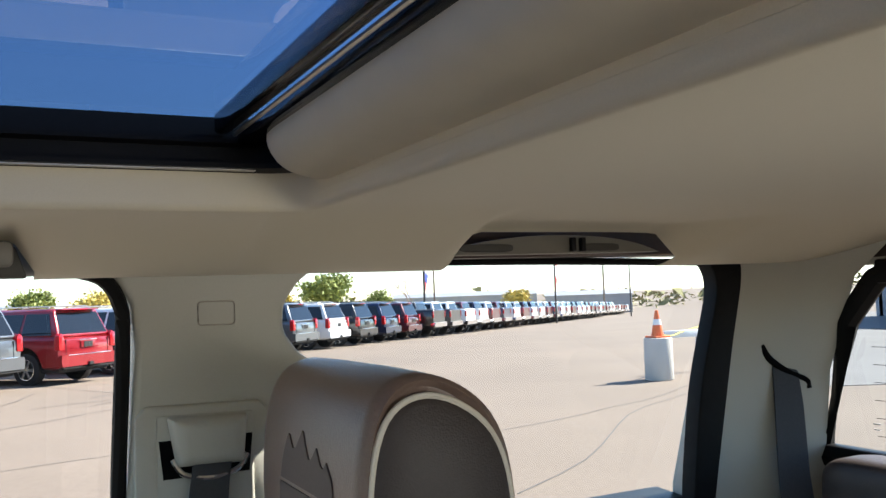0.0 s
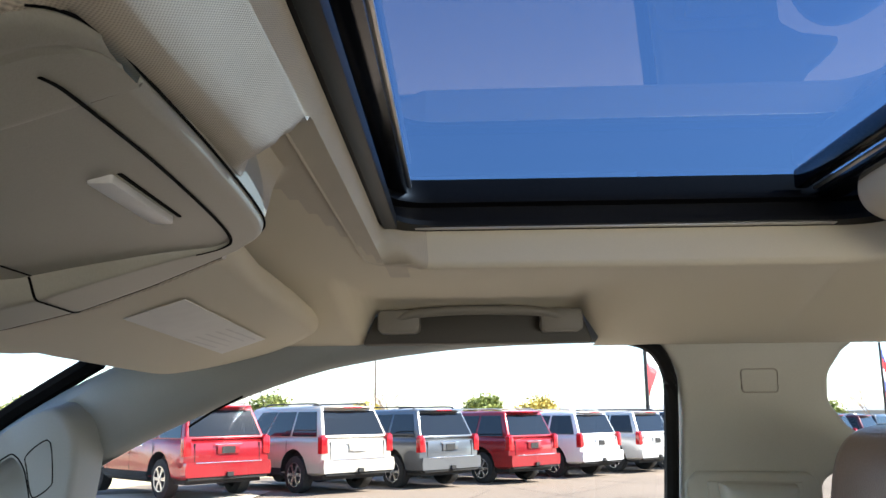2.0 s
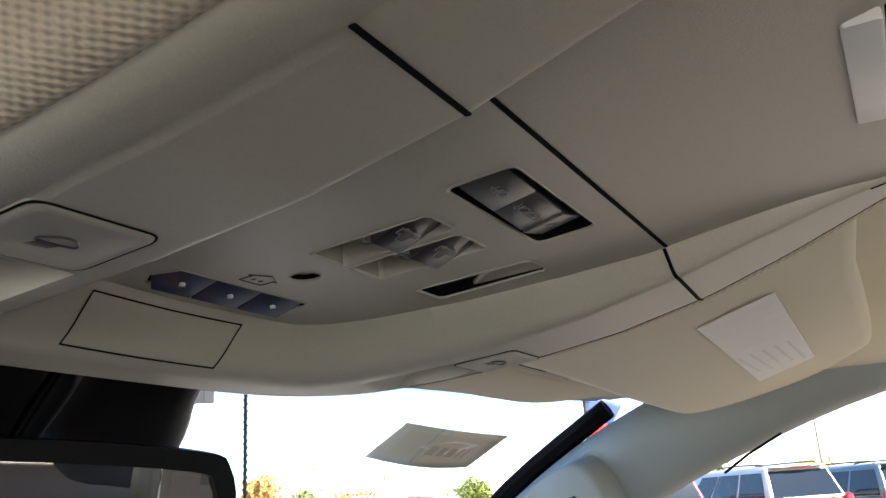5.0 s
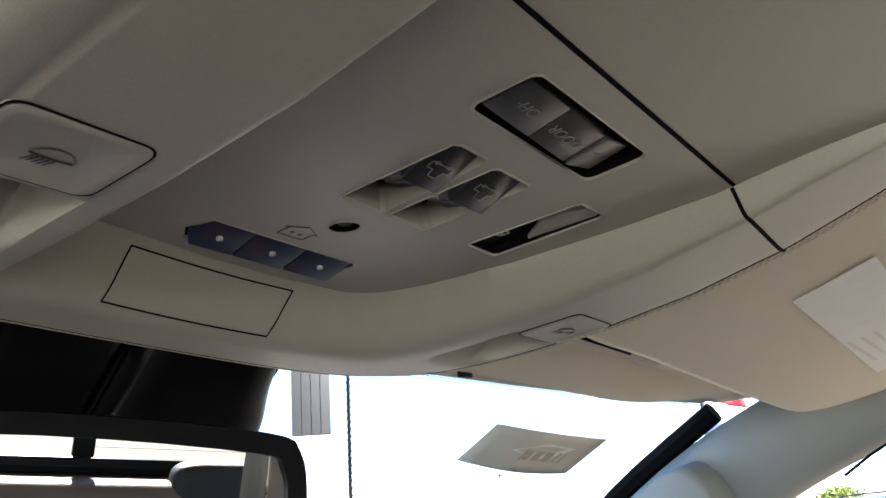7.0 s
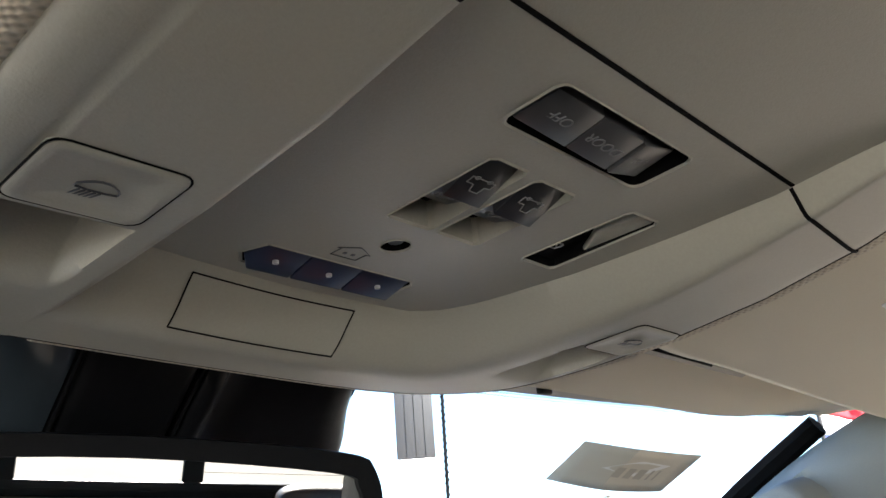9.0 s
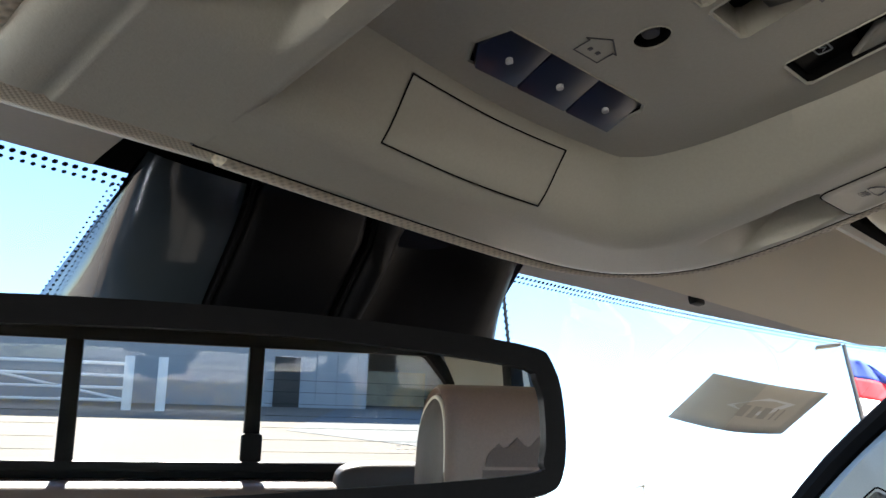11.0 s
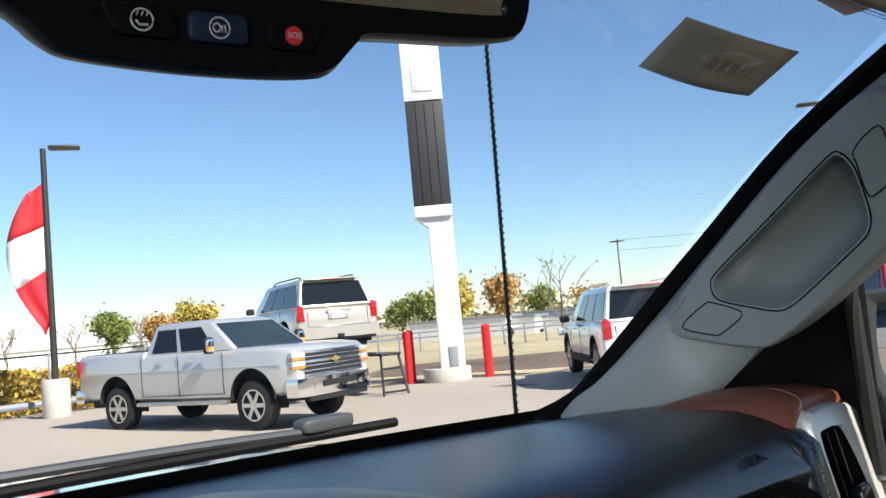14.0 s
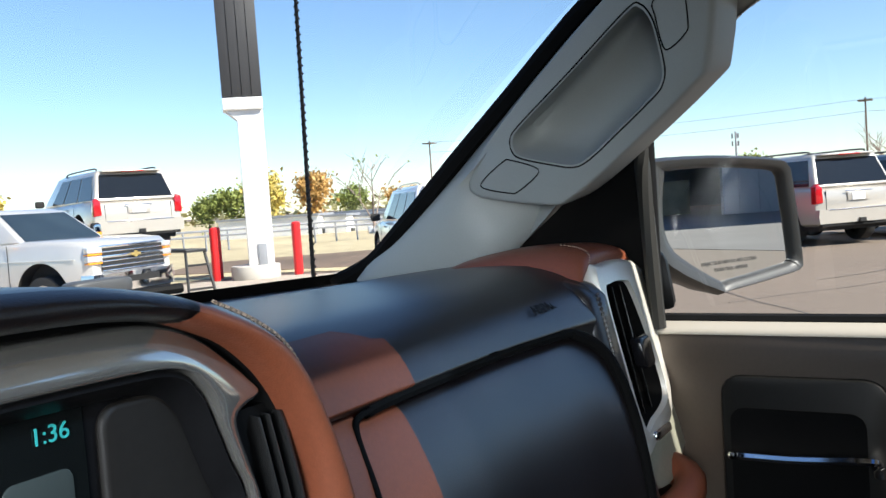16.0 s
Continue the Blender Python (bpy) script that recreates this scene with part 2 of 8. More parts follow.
def prism(bm, pts, off):
    """A solid between a flat outline and its copy moved by off."""
    off = Vector(off)
    a = [bm.verts.new(p) for p in pts]
    b = [bm.verts.new(Vector(p) + off) for p in pts]
    n = len(a)
    fs = [bm.faces.new(a[::-1]), bm.faces.new(b)]
    for i in range(n):
        j = (i + 1) % n
        fs.append(bm.faces.new((a[i], a[j], b[j], b[i])))
    bmesh.ops.recalc_face_normals(bm, faces=fs)


def rounded(w, h, r, n=5):
    """A rounded rectangle about the origin, w by h."""
    out = []
    for cx, cy, a0 in ((w / 2 - r, h / 2 - r, 0), (-w / 2 + r, h / 2 - r, 90), (-w / 2 + r, -h / 2 + r, 180), (w / 2 - r, -h / 2 + r, 270)):
        for k in range(n + 1):
            a = radians(a0 + 90 * k / n)
            out.append((cx + r * math.cos(a), cy + r * math.sin(a)))
    return out


def grid_mesh(name, f, us, vs, skip=None):
    """A sheet of points f(u, v); cells for which skip is true are left out."""
    verts = [f(u, v) for v in vs for u in us]
    n = len(us)
    faces = [(j * n + i, j * n + i + 1, (j + 1) * n + i + 1, (j + 1) * n + i)
             for j in range(len(vs) - 1) for i in range(n - 1)
             if not (skip and skip((us[i] + us[i + 1]) / 2, (vs[j] + vs[j + 1]) / 2))]
    me = bpy.data.meshes.new(name)
    me.from_pydata(verts, [], faces)
    return me


def smooth01(a, b, x):
    t = min(1, max(0, (x - a) / (b - a)))
    return t * t * (3 - 2 * t)


def spread(a, b, n):
    return [a + (b - a) * i / (n - 1) for i in range(n)]


def words(name, text, size, m, material, parent=None, depth=0.0004):
    """Letters of the built-in font as a flat mesh at the pose m."""
    cu = bpy.data.curves.new(name, "FONT")
    cu.body, cu.size, cu.extrude, cu.align_x, cu.align_y = text, size, depth, "CENTER", "CENTER"
    tmp = bpy.data.objects.new(name, cu)
    me = bpy.data.meshes.new_from_object(tmp)
    bpy.data.objects.remove(tmp)
    me.transform(m)
    return link_mesh(name, me, material, parent, smooth=False)


# ---- the cab: x to the passenger, y ahead, z up from the ground ----
FRONT, TAIL = 0.668, 0.384


def half_width(y):
    """Half width of the overhead console at y."""
    w = np.interp(y, [TAIL, 0.386, 0.390, 0.396, 0.404, 0.415, 0.43, 0.455, 0.49, 0.53, 0.565, 0.60, 0.626, 0.644, 0.657, 0.664, FRONT], [0.02, 0.075, 0.104, 0.117, 0.125, 0.130, 0.134, 0.138, 0.140, 0.1435, 0.1465, 0.1475, 0.1455, 0.138, 0.122, 0.102, 0.064])
    return float(w)


LEFT = 0.122


def rim_z(y):
    """Height of the console's lowest skin: side block and frame."""
    return float(np.interp(y, [TAIL, 0.42, 0.45, 0.483, 0.52, 0.56, 0.60, 0.64, FRONT], [1.925, 1.913, 1.902, 1.891, 1.883, 1.878, 1.875, 1.873, 1.872]))


def pan_z(y):
    """Height of the console's sunk middle panel and bin lid."""
    return float(np.interp(y, [TAIL, 0.415, 0.45, 0.49, 0.52, 0.56, 0.60, 0.63], [1.925, 1.9165, 1.9085, 1.900, 1.897, 1.8935, 1.892, 1.8915]))


def pocket(y):
    """1 where a roof handle sits in its pocket, 0 elsewhere."""
    return max(smooth01(0.145, 0.175, y) * (1 - smooth01(0.385, 0.415, y)), smooth01(-0.665, -0.60, y) * (1 - smooth01(-0.33, -0.265, y)))


def liner_z(x, y):
    zc = 1.958 + 0.010 * smooth01(0.0, -0.045, y) - 0.062 * smooth01(0.40, 0.72, y) - 0.012 * smooth01(-0.5, -0.95, y)
    k = pocket(y)
    # the cloth comes down to meet the console's rim
    yy = min(max(y, TAIL), FRONT)
    edge = half_width(yy) if x > 0 else (LEFT - 0.014 * smooth01(0.45, TAIL, yy))
    out = max(abs(x) - edge, TAIL - y, y - FRONT)
    if abs(x) < 0.3 and y > 0.34:
        if out < -0.013:
            return rim_z(yy) + 0.03
        low = 1 - smooth01(0.002, 0.032, out)
        lip = 0.003 + 0.003 * max(smooth01(-0.09, 0.0, x), smooth01(0.64, 0.66, y)) + 0.006 * smooth01(0.0, -0.010, out)
        return zc + (rim_z(yy) + lip - zc) * low
    return zc - (zc - 1.914) * smooth01(0.43 + 0.17 * k, 0.69 + 0.02 * k, abs(x)) ** (1.2 + 0.8 * k)


def under_console(x, y):
    return TAIL + 0.006 < y < FRONT - 0.006 and -LEFT + 0.018 < x < max(half_width(y), 0.02) - 0.006


xs = sorted(set(spread(-0.70, -0.40, 31) + spread(-0.40, 0.40, 140) + spread(0.40, 0.70, 31)))
ys = sorted(set(spread(-0.97, -0.035, 60) + spread(-0.035, 0.36, 24) + spread(0.36, 0.70, 70)))
ceiling = link_mesh("ceiling", grid_mesh("ceiling", lambda x, y: (x, y, liner_z(x, y)), xs, ys,
                                         lambda x, y: (abs(x) < 0.40 and -0.035 < y < 0.36) or (pocket(y) > 0.5 and abs(x) > 0.652) or under_console(x, y)), M_LINER, angle=60)


def knit_faces(ob, test):
    """Gives the faces that pass the test the fine ribbed cloth, the driver's side the coarse knit."""
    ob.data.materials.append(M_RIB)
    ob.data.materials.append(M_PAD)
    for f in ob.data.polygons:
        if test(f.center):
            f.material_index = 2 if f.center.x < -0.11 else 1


knit_faces(ceiling, lambda c: c.y > 0.34 and c.x < 0.165 + 7.0 * max(0.0, 0.395 - c.y))
tagged(ceiling, "tan cloth headliner with an opening for the sunroof", "headliner", kind="structure")

# outer roof skin
bm = bmesh.new()
for c, s in (((0, 0.59, 2.034), (1.36, 0.33, 0.012)), ((0, -0.54, 2.034), (1.36, 0.84, 0.012)), ((-0.595, 0.15, 2.034), (0.17, 0.55, 0.012)), ((0.595, 0.15, 2.034), (0.17, 0.55, 0.012)),
             ((0.72, -0.13, 1.965), (0.05, 1.68, 0.075)), ((-0.72, -0.13, 1.965), (0.05, 1.68, 0.075)), ((0, -0.975, 1.965), (1.4, 0.05, 0.10)), ((0, 0.742, 1.957), (1.36, 0.03, 0.05))):
    box(bm, c, s)
M_OWN = mat("own truck paint", (0.055, 0.035, 0.03), 0.3, 0.6, coat=0.8)
tagged(part("roof", bm, M_OWN, bevel=0.004), "dark brown metal roof of the truck cab", "roof", kind="structure")


# sunroof: well, frame, glass and the drawn-back shade
def ring(z, grow, r=0.035, n=6):
    return [(x, y + 0.1625, z) for x, y in rounded(0.80 + 2 * grow, 0.395 + 2 * grow, r, n)]


brim = ring(1.984, 0.0015)
sunroof = thing("sunroof", (0, 0.16, 1.955), "tinted glass sunroof with black frame and tan shade drawn back", "sunroof")
bm = bmesh.new()
def well_edge(z, grow, f):
    """Side edges roll under the liner; the front rises straight from it."""
    out = []
    for x, y, _ in ring(z, grow):
        w = smooth01(0.325, 0.358, y)
        lz = liner_z(x, max(y, 0.362)) - 0.0006
        out.append((x, y, z + (lz + (1.984 - lz) * f - z) * w))
    return out


loft(bm, [well_edge(*q) for q in ((1.9585, 0.014, 0.0), (1.9550, 0.011, 0.06), (1.9530, 0.006, 0.26), (1.9545, 0.001, 0.62), (1.960, 0.0, 0.86))] + [brim], caps=False)
bmesh.ops.recalc_face_normals(bm, faces=bm.faces)
knit_faces(part("cloth_edge", bm, M_LINER, sunroof, "tan knit cloth rolled round the opening", angle=80), lambda c: c.y > 0.325)
bm = bmesh.new()
loft(bm, [brim, ring(1.984, 0.002), ring(1.986, -0.010), ring(1.990, -0.010), ring(1.992, 0.004), ring(2.004, 0.004), ring(2.006, -0.004), ring(2.012, -0.004), ring(2.027, 0.004)], caps=False)
part("frame", bm, M_BLACK, sunroof, "black sunroof channel")
bm = bmesh.new()
box(bm, (0, 0.3530, 1.9850), (0.745, 0.010, 0.010))
part("front_trim", bm, M_BLACK, sunroof, "black strip at the front of the opening", bevel=0.001)
for s in (1, -1):
    bm = bmesh.new()
    box(bm, (s * 0.398, 0.17, 1.9865), (0.010, 0.33, 0.004))
    part("guide_rail", bm, M_SATIN, sunroof, "silver guide rail")
bm = bmesh.new()
for y, z, w, h in ((0.030, 2.020, 0.012, 0.016), (0.008, 2.010, 0.020, 0.012)):
    box(bm, (0, y, z), (0.79, w, h))
part("rear_beam", bm, M_GLOSSBLACK, sunroof, "glossy black cross beam", bevel=0.003)
bm = bmesh.new()
for y, z in ((0.021, 2.012), (0.339, 2.018)):
    tube(bm, [(-0.39, y, z), (0.39, y, z)], 0.0018, 6)
part("seal_bead", bm, M_SATIN, sunroof, "thin pale bead")
bm = bmesh.new()
box(bm, (0, 0.348, 2.022), (0.79, 0.016, 0.02))
part("front_beam", bm, M_GLOSSBLACK, sunroof, bevel=0.003)
bm = bmesh.new()
bm.faces.new([bm.verts.new(p) for p in ((-0.50, -0.115, 2.030), (0.50, -0.115, 2.030), (0.50, 0.42, 2.028), (-0.50, 0.42, 2.028))])
part("glass", bm, M_GLASSDK, sunroof, "tinted glass panel")
bm = bmesh.new()
prof = [(0.024, 2.010), (0.026, 1.999), (0.020, 1.986), (0.004, 1.977), (-0.020, 1.973), (-0.038, 1.971), (-0.10, 1.978), (-0.10, 2.010)]
psp = [(p.x, p.y) for p in spline([(a, b, 0) for a, b in prof], 3)]
loft(bm, [[(x * 0.99, -0.052 + (y + 0.038) * k, 1.995 + (z - 1.995) * (0.55 + 0.45 * k)) for y, z in psp] for x, k in [(-0.372, 0.3), (-0.370, 0.6), (-0.362, 0.86), (-0.345, 0.97)] + [(x, 1.0) for x in spread(-0.32, 0.32, 12)] + [(0.345, 0.97), (0.362, 0.86), (0.370, 0.6), (0.372, 0.3)]])
part("shade", bm, M_SHADE, sunroof, "tan cloth sunshade, drawn back", angle=60)
bm = bmesh.new()
tube(bm, [(-0.36, -0.0365, 1.9660), (0.36, -0.0365, 1.9660)], 0.0010, 6)
part("slot_seam", bm, M_SEAM, sunroof)

# side walls of the cab, mirrored for the driver's side


def side_pts(pts, s):
    return [(s * x, y, z) for x, y, z in pts]


def b_pillar(s):
    t = thing("pillar_b", (s * 0.70, 0, 1.0), "tan plastic door pillar with a seat belt", "pillar", kind="structure")
    prof = [(0.083, 1.0), (0.083, 1.60), (0.066, 1.70), (0.058, 1.84), (0.062, 1.885), (0.085, 1.925), (-0.155, 1.930), (-0.122, 1.905), (-0.104, 1.880), (-0.102, 1.850),
            (-0.120, 1.825), (-0.152, 1.800), (-0.158, 1.785), (-0.110, 1.778), (-0.088, 1.765), (-0.085, 1.60), (-0.085, 1.0)]
    bm = bmesh.new()
    prism(bm, [(s * 0.695, y, z) for y, z in prof], (s * 0.05, 0, 0))
    part("pillar_trim", bm, M_PILLAR, t, bevel=0.012, seg=3)
    # lower trim step with the belt slot
    bm = bmesh.new()
    prism(bm, [(s * 0.686, y, z) for y, z in [(0.062, 1.2), (0.062, 1.765), (0.050, 1.778), (-0.070, 1.776), (-0.080, 1.765), (-0.080, 1.2)]], (s * 0.012, 0, 0))
    part("lower_trim", bm, M_PILLAR, t, bevel=0.004)
    bm = bmesh.new()
    prism(bm, [(s * 0.6835, y, z) for y, z in [(0.040, 1.30), (0.040, 1.768), (-0.062, 1.766), (-0.062, 1.30)]], (s * 0.006, 0, 0))
    part("guide_plate", bm, M_PILLAR, t, bevel=0.003)
    bm = bmesh.new()
    prism(bm, [(s * 0.682, y, z) for y, z in [(0.038, 1.742), (0.034, 1.702), (-0.056, 1.702), (-0.060, 1.742)]], (s * 0.003, 0, 0))
    part("slot", bm, M_SEAM, t)
    # height adjuster cover
    bm = bmesh.new()
    loft(bm, [[(s * x, y, z) for x, y, z in r] for r in (
        [(0.682, 0.032, 1.768), (0.682, -0.055, 1.766), (0.682, -0.050, 1.712), (0.682, 0.022, 1.714)],
        [(0.664, 0.026, 1.764), (0.664, -0.050, 1.762), (0.664, -0.046, 1.716), (0.664, 0.019, 1.717)],
        [(0.658, 0.012, 1.758), (0.658, -0.040, 1.757), (0.658, -0.038, 1.722), (0.658, 0.010, 1.724)])])
    bmesh.ops.recalc_face_normals(bm, faces=bm.faces)
    part("belt_cover", bm, M_PILLAR, t, "grey-tan belt guide cover", bevel=0.004)
    bm = bmesh.new()
    tube(bm, spline([(s * 0.672, 0.026, 1.724), (s * 0.668, 0.016, 1.708), (s * 0.664, -0.012, 1.703), (s * 0.668, -0.040, 1.708), (s * 0.672, -0.052, 1.722)], 5), 0.003, 8)
    part("belt_ring", bm, M_CHROME, t, "metal belt loop")
    bm = bmesh.new()
    loft(bm, [[(s * x, y, z), (s * x, y2, z), (s * (x - 0.002), y2, z), (s * (x - 0.002), y, z)] for x, y, y2, z in
              ((0.668, 0.006, -0.034, 1.722), (0.664, 0.010, -0.030, 1.70), (0.662, 0.016, -0.026, 1.66), (0.655, 0.024, -0.02, 1.5), (0.64, 0.04, -0.01, 1.1))])
    part("belt", bm, M_BELT, t, "dark grey seat belt webbing")
    bm = bmesh.new()
    for r in (0, 1):
        pts = [(s * 0.6945, -0.027 + x, 1.873 + z) for x, z in rounded(0.040 - r * 0.001, 0.026 - r * 0.001, 0.004)]
        tube(bm, pts, 0.0006, 4, closed=True)
    part("cap_outline", bm, M_TRIM, t)
    return t


def door_side(s):
    """Lower door panels, seals, glass and the rear quarter of one side."""
    panel = thing("door_trim", (s * 0.78, 0.5, 0.8), "tan and black front door panel with chrome handle", "door panel", kind="structure")
    bm = bmesh.new()
    prism(bm, [(s * x, 0.86, z) for x, z in [(0.80, 0.8), (0.775, 1.0), (0.785, 1.20), (0.770, 1.40), (0.757, 1.47), (0.762, 1.496), (0.776, 1.503), (0.84, 1.503), (0.84, 0.8)]], (0, -0.82, 0))
    part("upper_panel", bm, M_DOORTAN, panel, "brown leather upper door panel", bevel=0.006)
    # paler strip along the door top carries the sunlight in its colour
    bm = bmesh.new()
    prism(bm, [(s * x, 0.858, z) for x, z in [(0.7585, 1.4935), (0.7620, 1.4985), (0.775, 1.5045), (0.782, 1.5045), (0.782, 1.4935)]], (0, -0.815, 0))
    part("top_rail", bm, M_TRIM, panel, "tan grained door top edge, sunlight painted pale", bevel=0.004)
    bm = bmesh.new()
    tube(bm, [(s * 0.785, 0.90, 1.506), (s * 0.785, -0.03, 1.506)], 0.006, 8)
    part("sill_seal", bm, M_RUBBER, panel)
    bm = bmesh.new()
    pts = [(s * 0.766, 0.665 + y, 1.372 + z) for y, z in rounded(0.150, 0.166, 0.02, 4)]
    prism(bm, pts, (-s * 0.012, 0, 0))
    part("handle_plate", bm, M_DOORDK, panel, "dark handle surround", bevel=0.004)
    bm = bmesh.new()
    pts = [(s * 0.753, 0.670 + y, 1.358 + z) for y, z in rounded(0.122, 0.132, 0.014, 4)]
    prism(bm, pts, (-s * 0.001, 0, 0))
    part("handle_cup", bm, M_SEAM, panel)
    bm = bmesh.new()
    tube(bm, spline([(s * 0.752, 0.729, 1.376), (s * 0.744, 0.724, 1.379), (s * 0.742, 0.67, 1.380), (s * 0.742, 0.612, 1.384), (s * 0.745, 0.602, 1.381), (s * 0.752, 0.600, 1.368)], 6), 0.006, 8, flat=0.8)
    part("inside_handle", bm, M_CHROME, panel, "chrome inside handle")
    bm = bmesh.new()
    prism(bm, [(s * x, 0.80, z) for x, z in [(0.74, 1.20), (0.70, 1.21), (0.70, 1.26), (0.755, 1.28)]], (0, -0.72, 0))
    part("armrest", bm, M_DOORDK, panel, bevel=0.01)
    rear = thing("rear_door_trim", (s * 0.78, -0.4, 0.8), "dark rear door panel", "door panel", kind="structure")
    bm = bmesh.new()
    prism(bm, [(s * x, -0.085, z) for x, z in [(0.80, 0.8), (0.775, 1.0), (0.77, 1.40), (0.757, 1.53), (0.766, 1.566), (0.84, 1.57), (0.84, 0.8)]], (0, -0.66, 0))
    part("rear_panel", bm, M_DOORDK, rear, bevel=0.006)
    # quarter pillar
    q = thing("pillar_c", (s * 0.70, -0.85, 1.0), "tan rear corner pillar with seat belt", "pillar", kind="structure")
    bm = bmesh.new()
    loft(bm, [[(s * x, y, z) for x, y, z in r] for r in (
        [(0.712, -0.735, 1.0), (0.706, -0.83, 1.0), (0.700, -0.945, 1.0), (0.80, -0.97, 1.0), (0.80, -0.735, 1.0)],
        [(0.712, -0.742, 1.58), (0.704, -0.85, 1.58), (0.688, -0.945, 1.58), (0.80, -0.97, 1.58), (0.80, -0.742, 1.58)],
        [(0.712, -0.775, 1.75), (0.700, -0.87, 1.75), (0.665, -0.945, 1.75), (0.78, -0.97, 1.75), (0.78, -0.775, 1.75)],
        [(0.710, -0.812, 1.89), (0.690, -0.88, 1.89), (0.612, -0.945, 1.89), (0.76, -0.97, 1.89), (0.76, -0.812, 1.89)],
        [(0.702, -0.82, 1.94), (0.66, -0.90, 1.94), (0.55, -0.945, 1.94), (0.72, -0.97, 1.94), (0.72, -0.82, 1.94)])])
    bmesh.ops.recalc_face_normals(bm, faces=bm.faces)
    part("corner_trim", bm, M_PILLAR, q, angle=60)
    bm = bmesh.new()
    tube(bm, spline([(s * 0.705, -0.845, 1.790), (s * 0.700, -0.855, 1.770), (s * 0.694, -0.885, 1.748), (s * 0.684, -0.912, 1.735), (s * 0.682, -0.915, 1.722)], 5), 0.0055, 8)
    part("belt_slot", bm, M_SEAM, q)
    bm = bmesh.new()
    loft(bm, [[(s * x, y, z), (s * (x - 0.012), y2, z), (s * (x - 0.014), y2, z - 0.001), (s * (x - 0.002), y, z)] for x, y, y2, z in
              ((0.702, -0.862, -0.900, 1.760), (0.692, -0.852, -0.898, 1.70), (0.676, -0.835, -0.885, 1.60), (0.64, -0.81, -0.87, 1.45), (0.60, -0.80, -0.86, 1.3))])
    part("rear_belt", bm, M_BELT, q, "dark grey seat belt webbing")
    # rubber seals round the door openings
    for name, pts, r in (("door_seal", [(0.712, 0.076, 1.52), (0.708, 0.076, 1.68), (0.700, 0.070, 1.84), (0.697, 0.072, 1.885), (0.699, 0.090, 1.914), (0.705, 0.13, 1.926)], 0.008),
                         ("rear_seal", [(0.712, -0.74, 1.918), (0.712, -0.45, 1.924), (0.712, -0.18, 1.926)], 0.005)):
        bm = bmesh.new()
        tube(bm, spline(side_pts(pts, s), 4), r, 8)
        tagged(part(name, bm, M_RUBBER), "black rubber door seal", "seal", kind="structure")
    bm = bmesh.new()
    inner = spline([(s * 0.706, y, z) for y, z in ((-0.702, 1.56), (-0.704, 1.60), (-0.723, 1.725), (-0.745, 1.805), (-0.764, 1.871), (-0.760, 1.905), (-0.738, 1.927))], 4)
    outer = spline([(s * 0.706, y, z) for y, z in ((-0.740, 1.56), (-0.747, 1.60), (-0.785, 1.77), (-0.800, 1.83), (-0.813, 1.88), (-0.815, 1.915), (-0.80, 1.94))], 4)
    prism(bm, [p.to_tuple() for p in inner + outer[::-1]], (s * 0.03, 0, 0))
    tagged(part("rear_door_seal", bm, M_RUBBER, bevel=0.006, seg=3), "thick black rubber rear door seal", "seal", kind="structure")
    # door glass
    for name, pts, m in (("window_front", [(0.80, 1.10, 1.50), (0.80, 0.06, 1.50), (0.735, 0.06, 1.93), (0.735, 0.45, 1.93), (0.75, 0.66, 1.84)], M_GLASS),
                         ("window_rear", [(0.80, -0.07, 1.50), (0.80, -0.76, 1.55), (0.735, -0.82, 1.93), (0.735, -0.09, 1.93)], M_GLASSRDOOR)):
        bm = bmesh.new()
        bm.faces.new([bm.verts.new((s * x, y, z)) for x, y, z in pts])
        g = part(name, bm, m)
        g.visible_shadow = False
        tagged(g, "clear side window glass", "window", kind="structure")


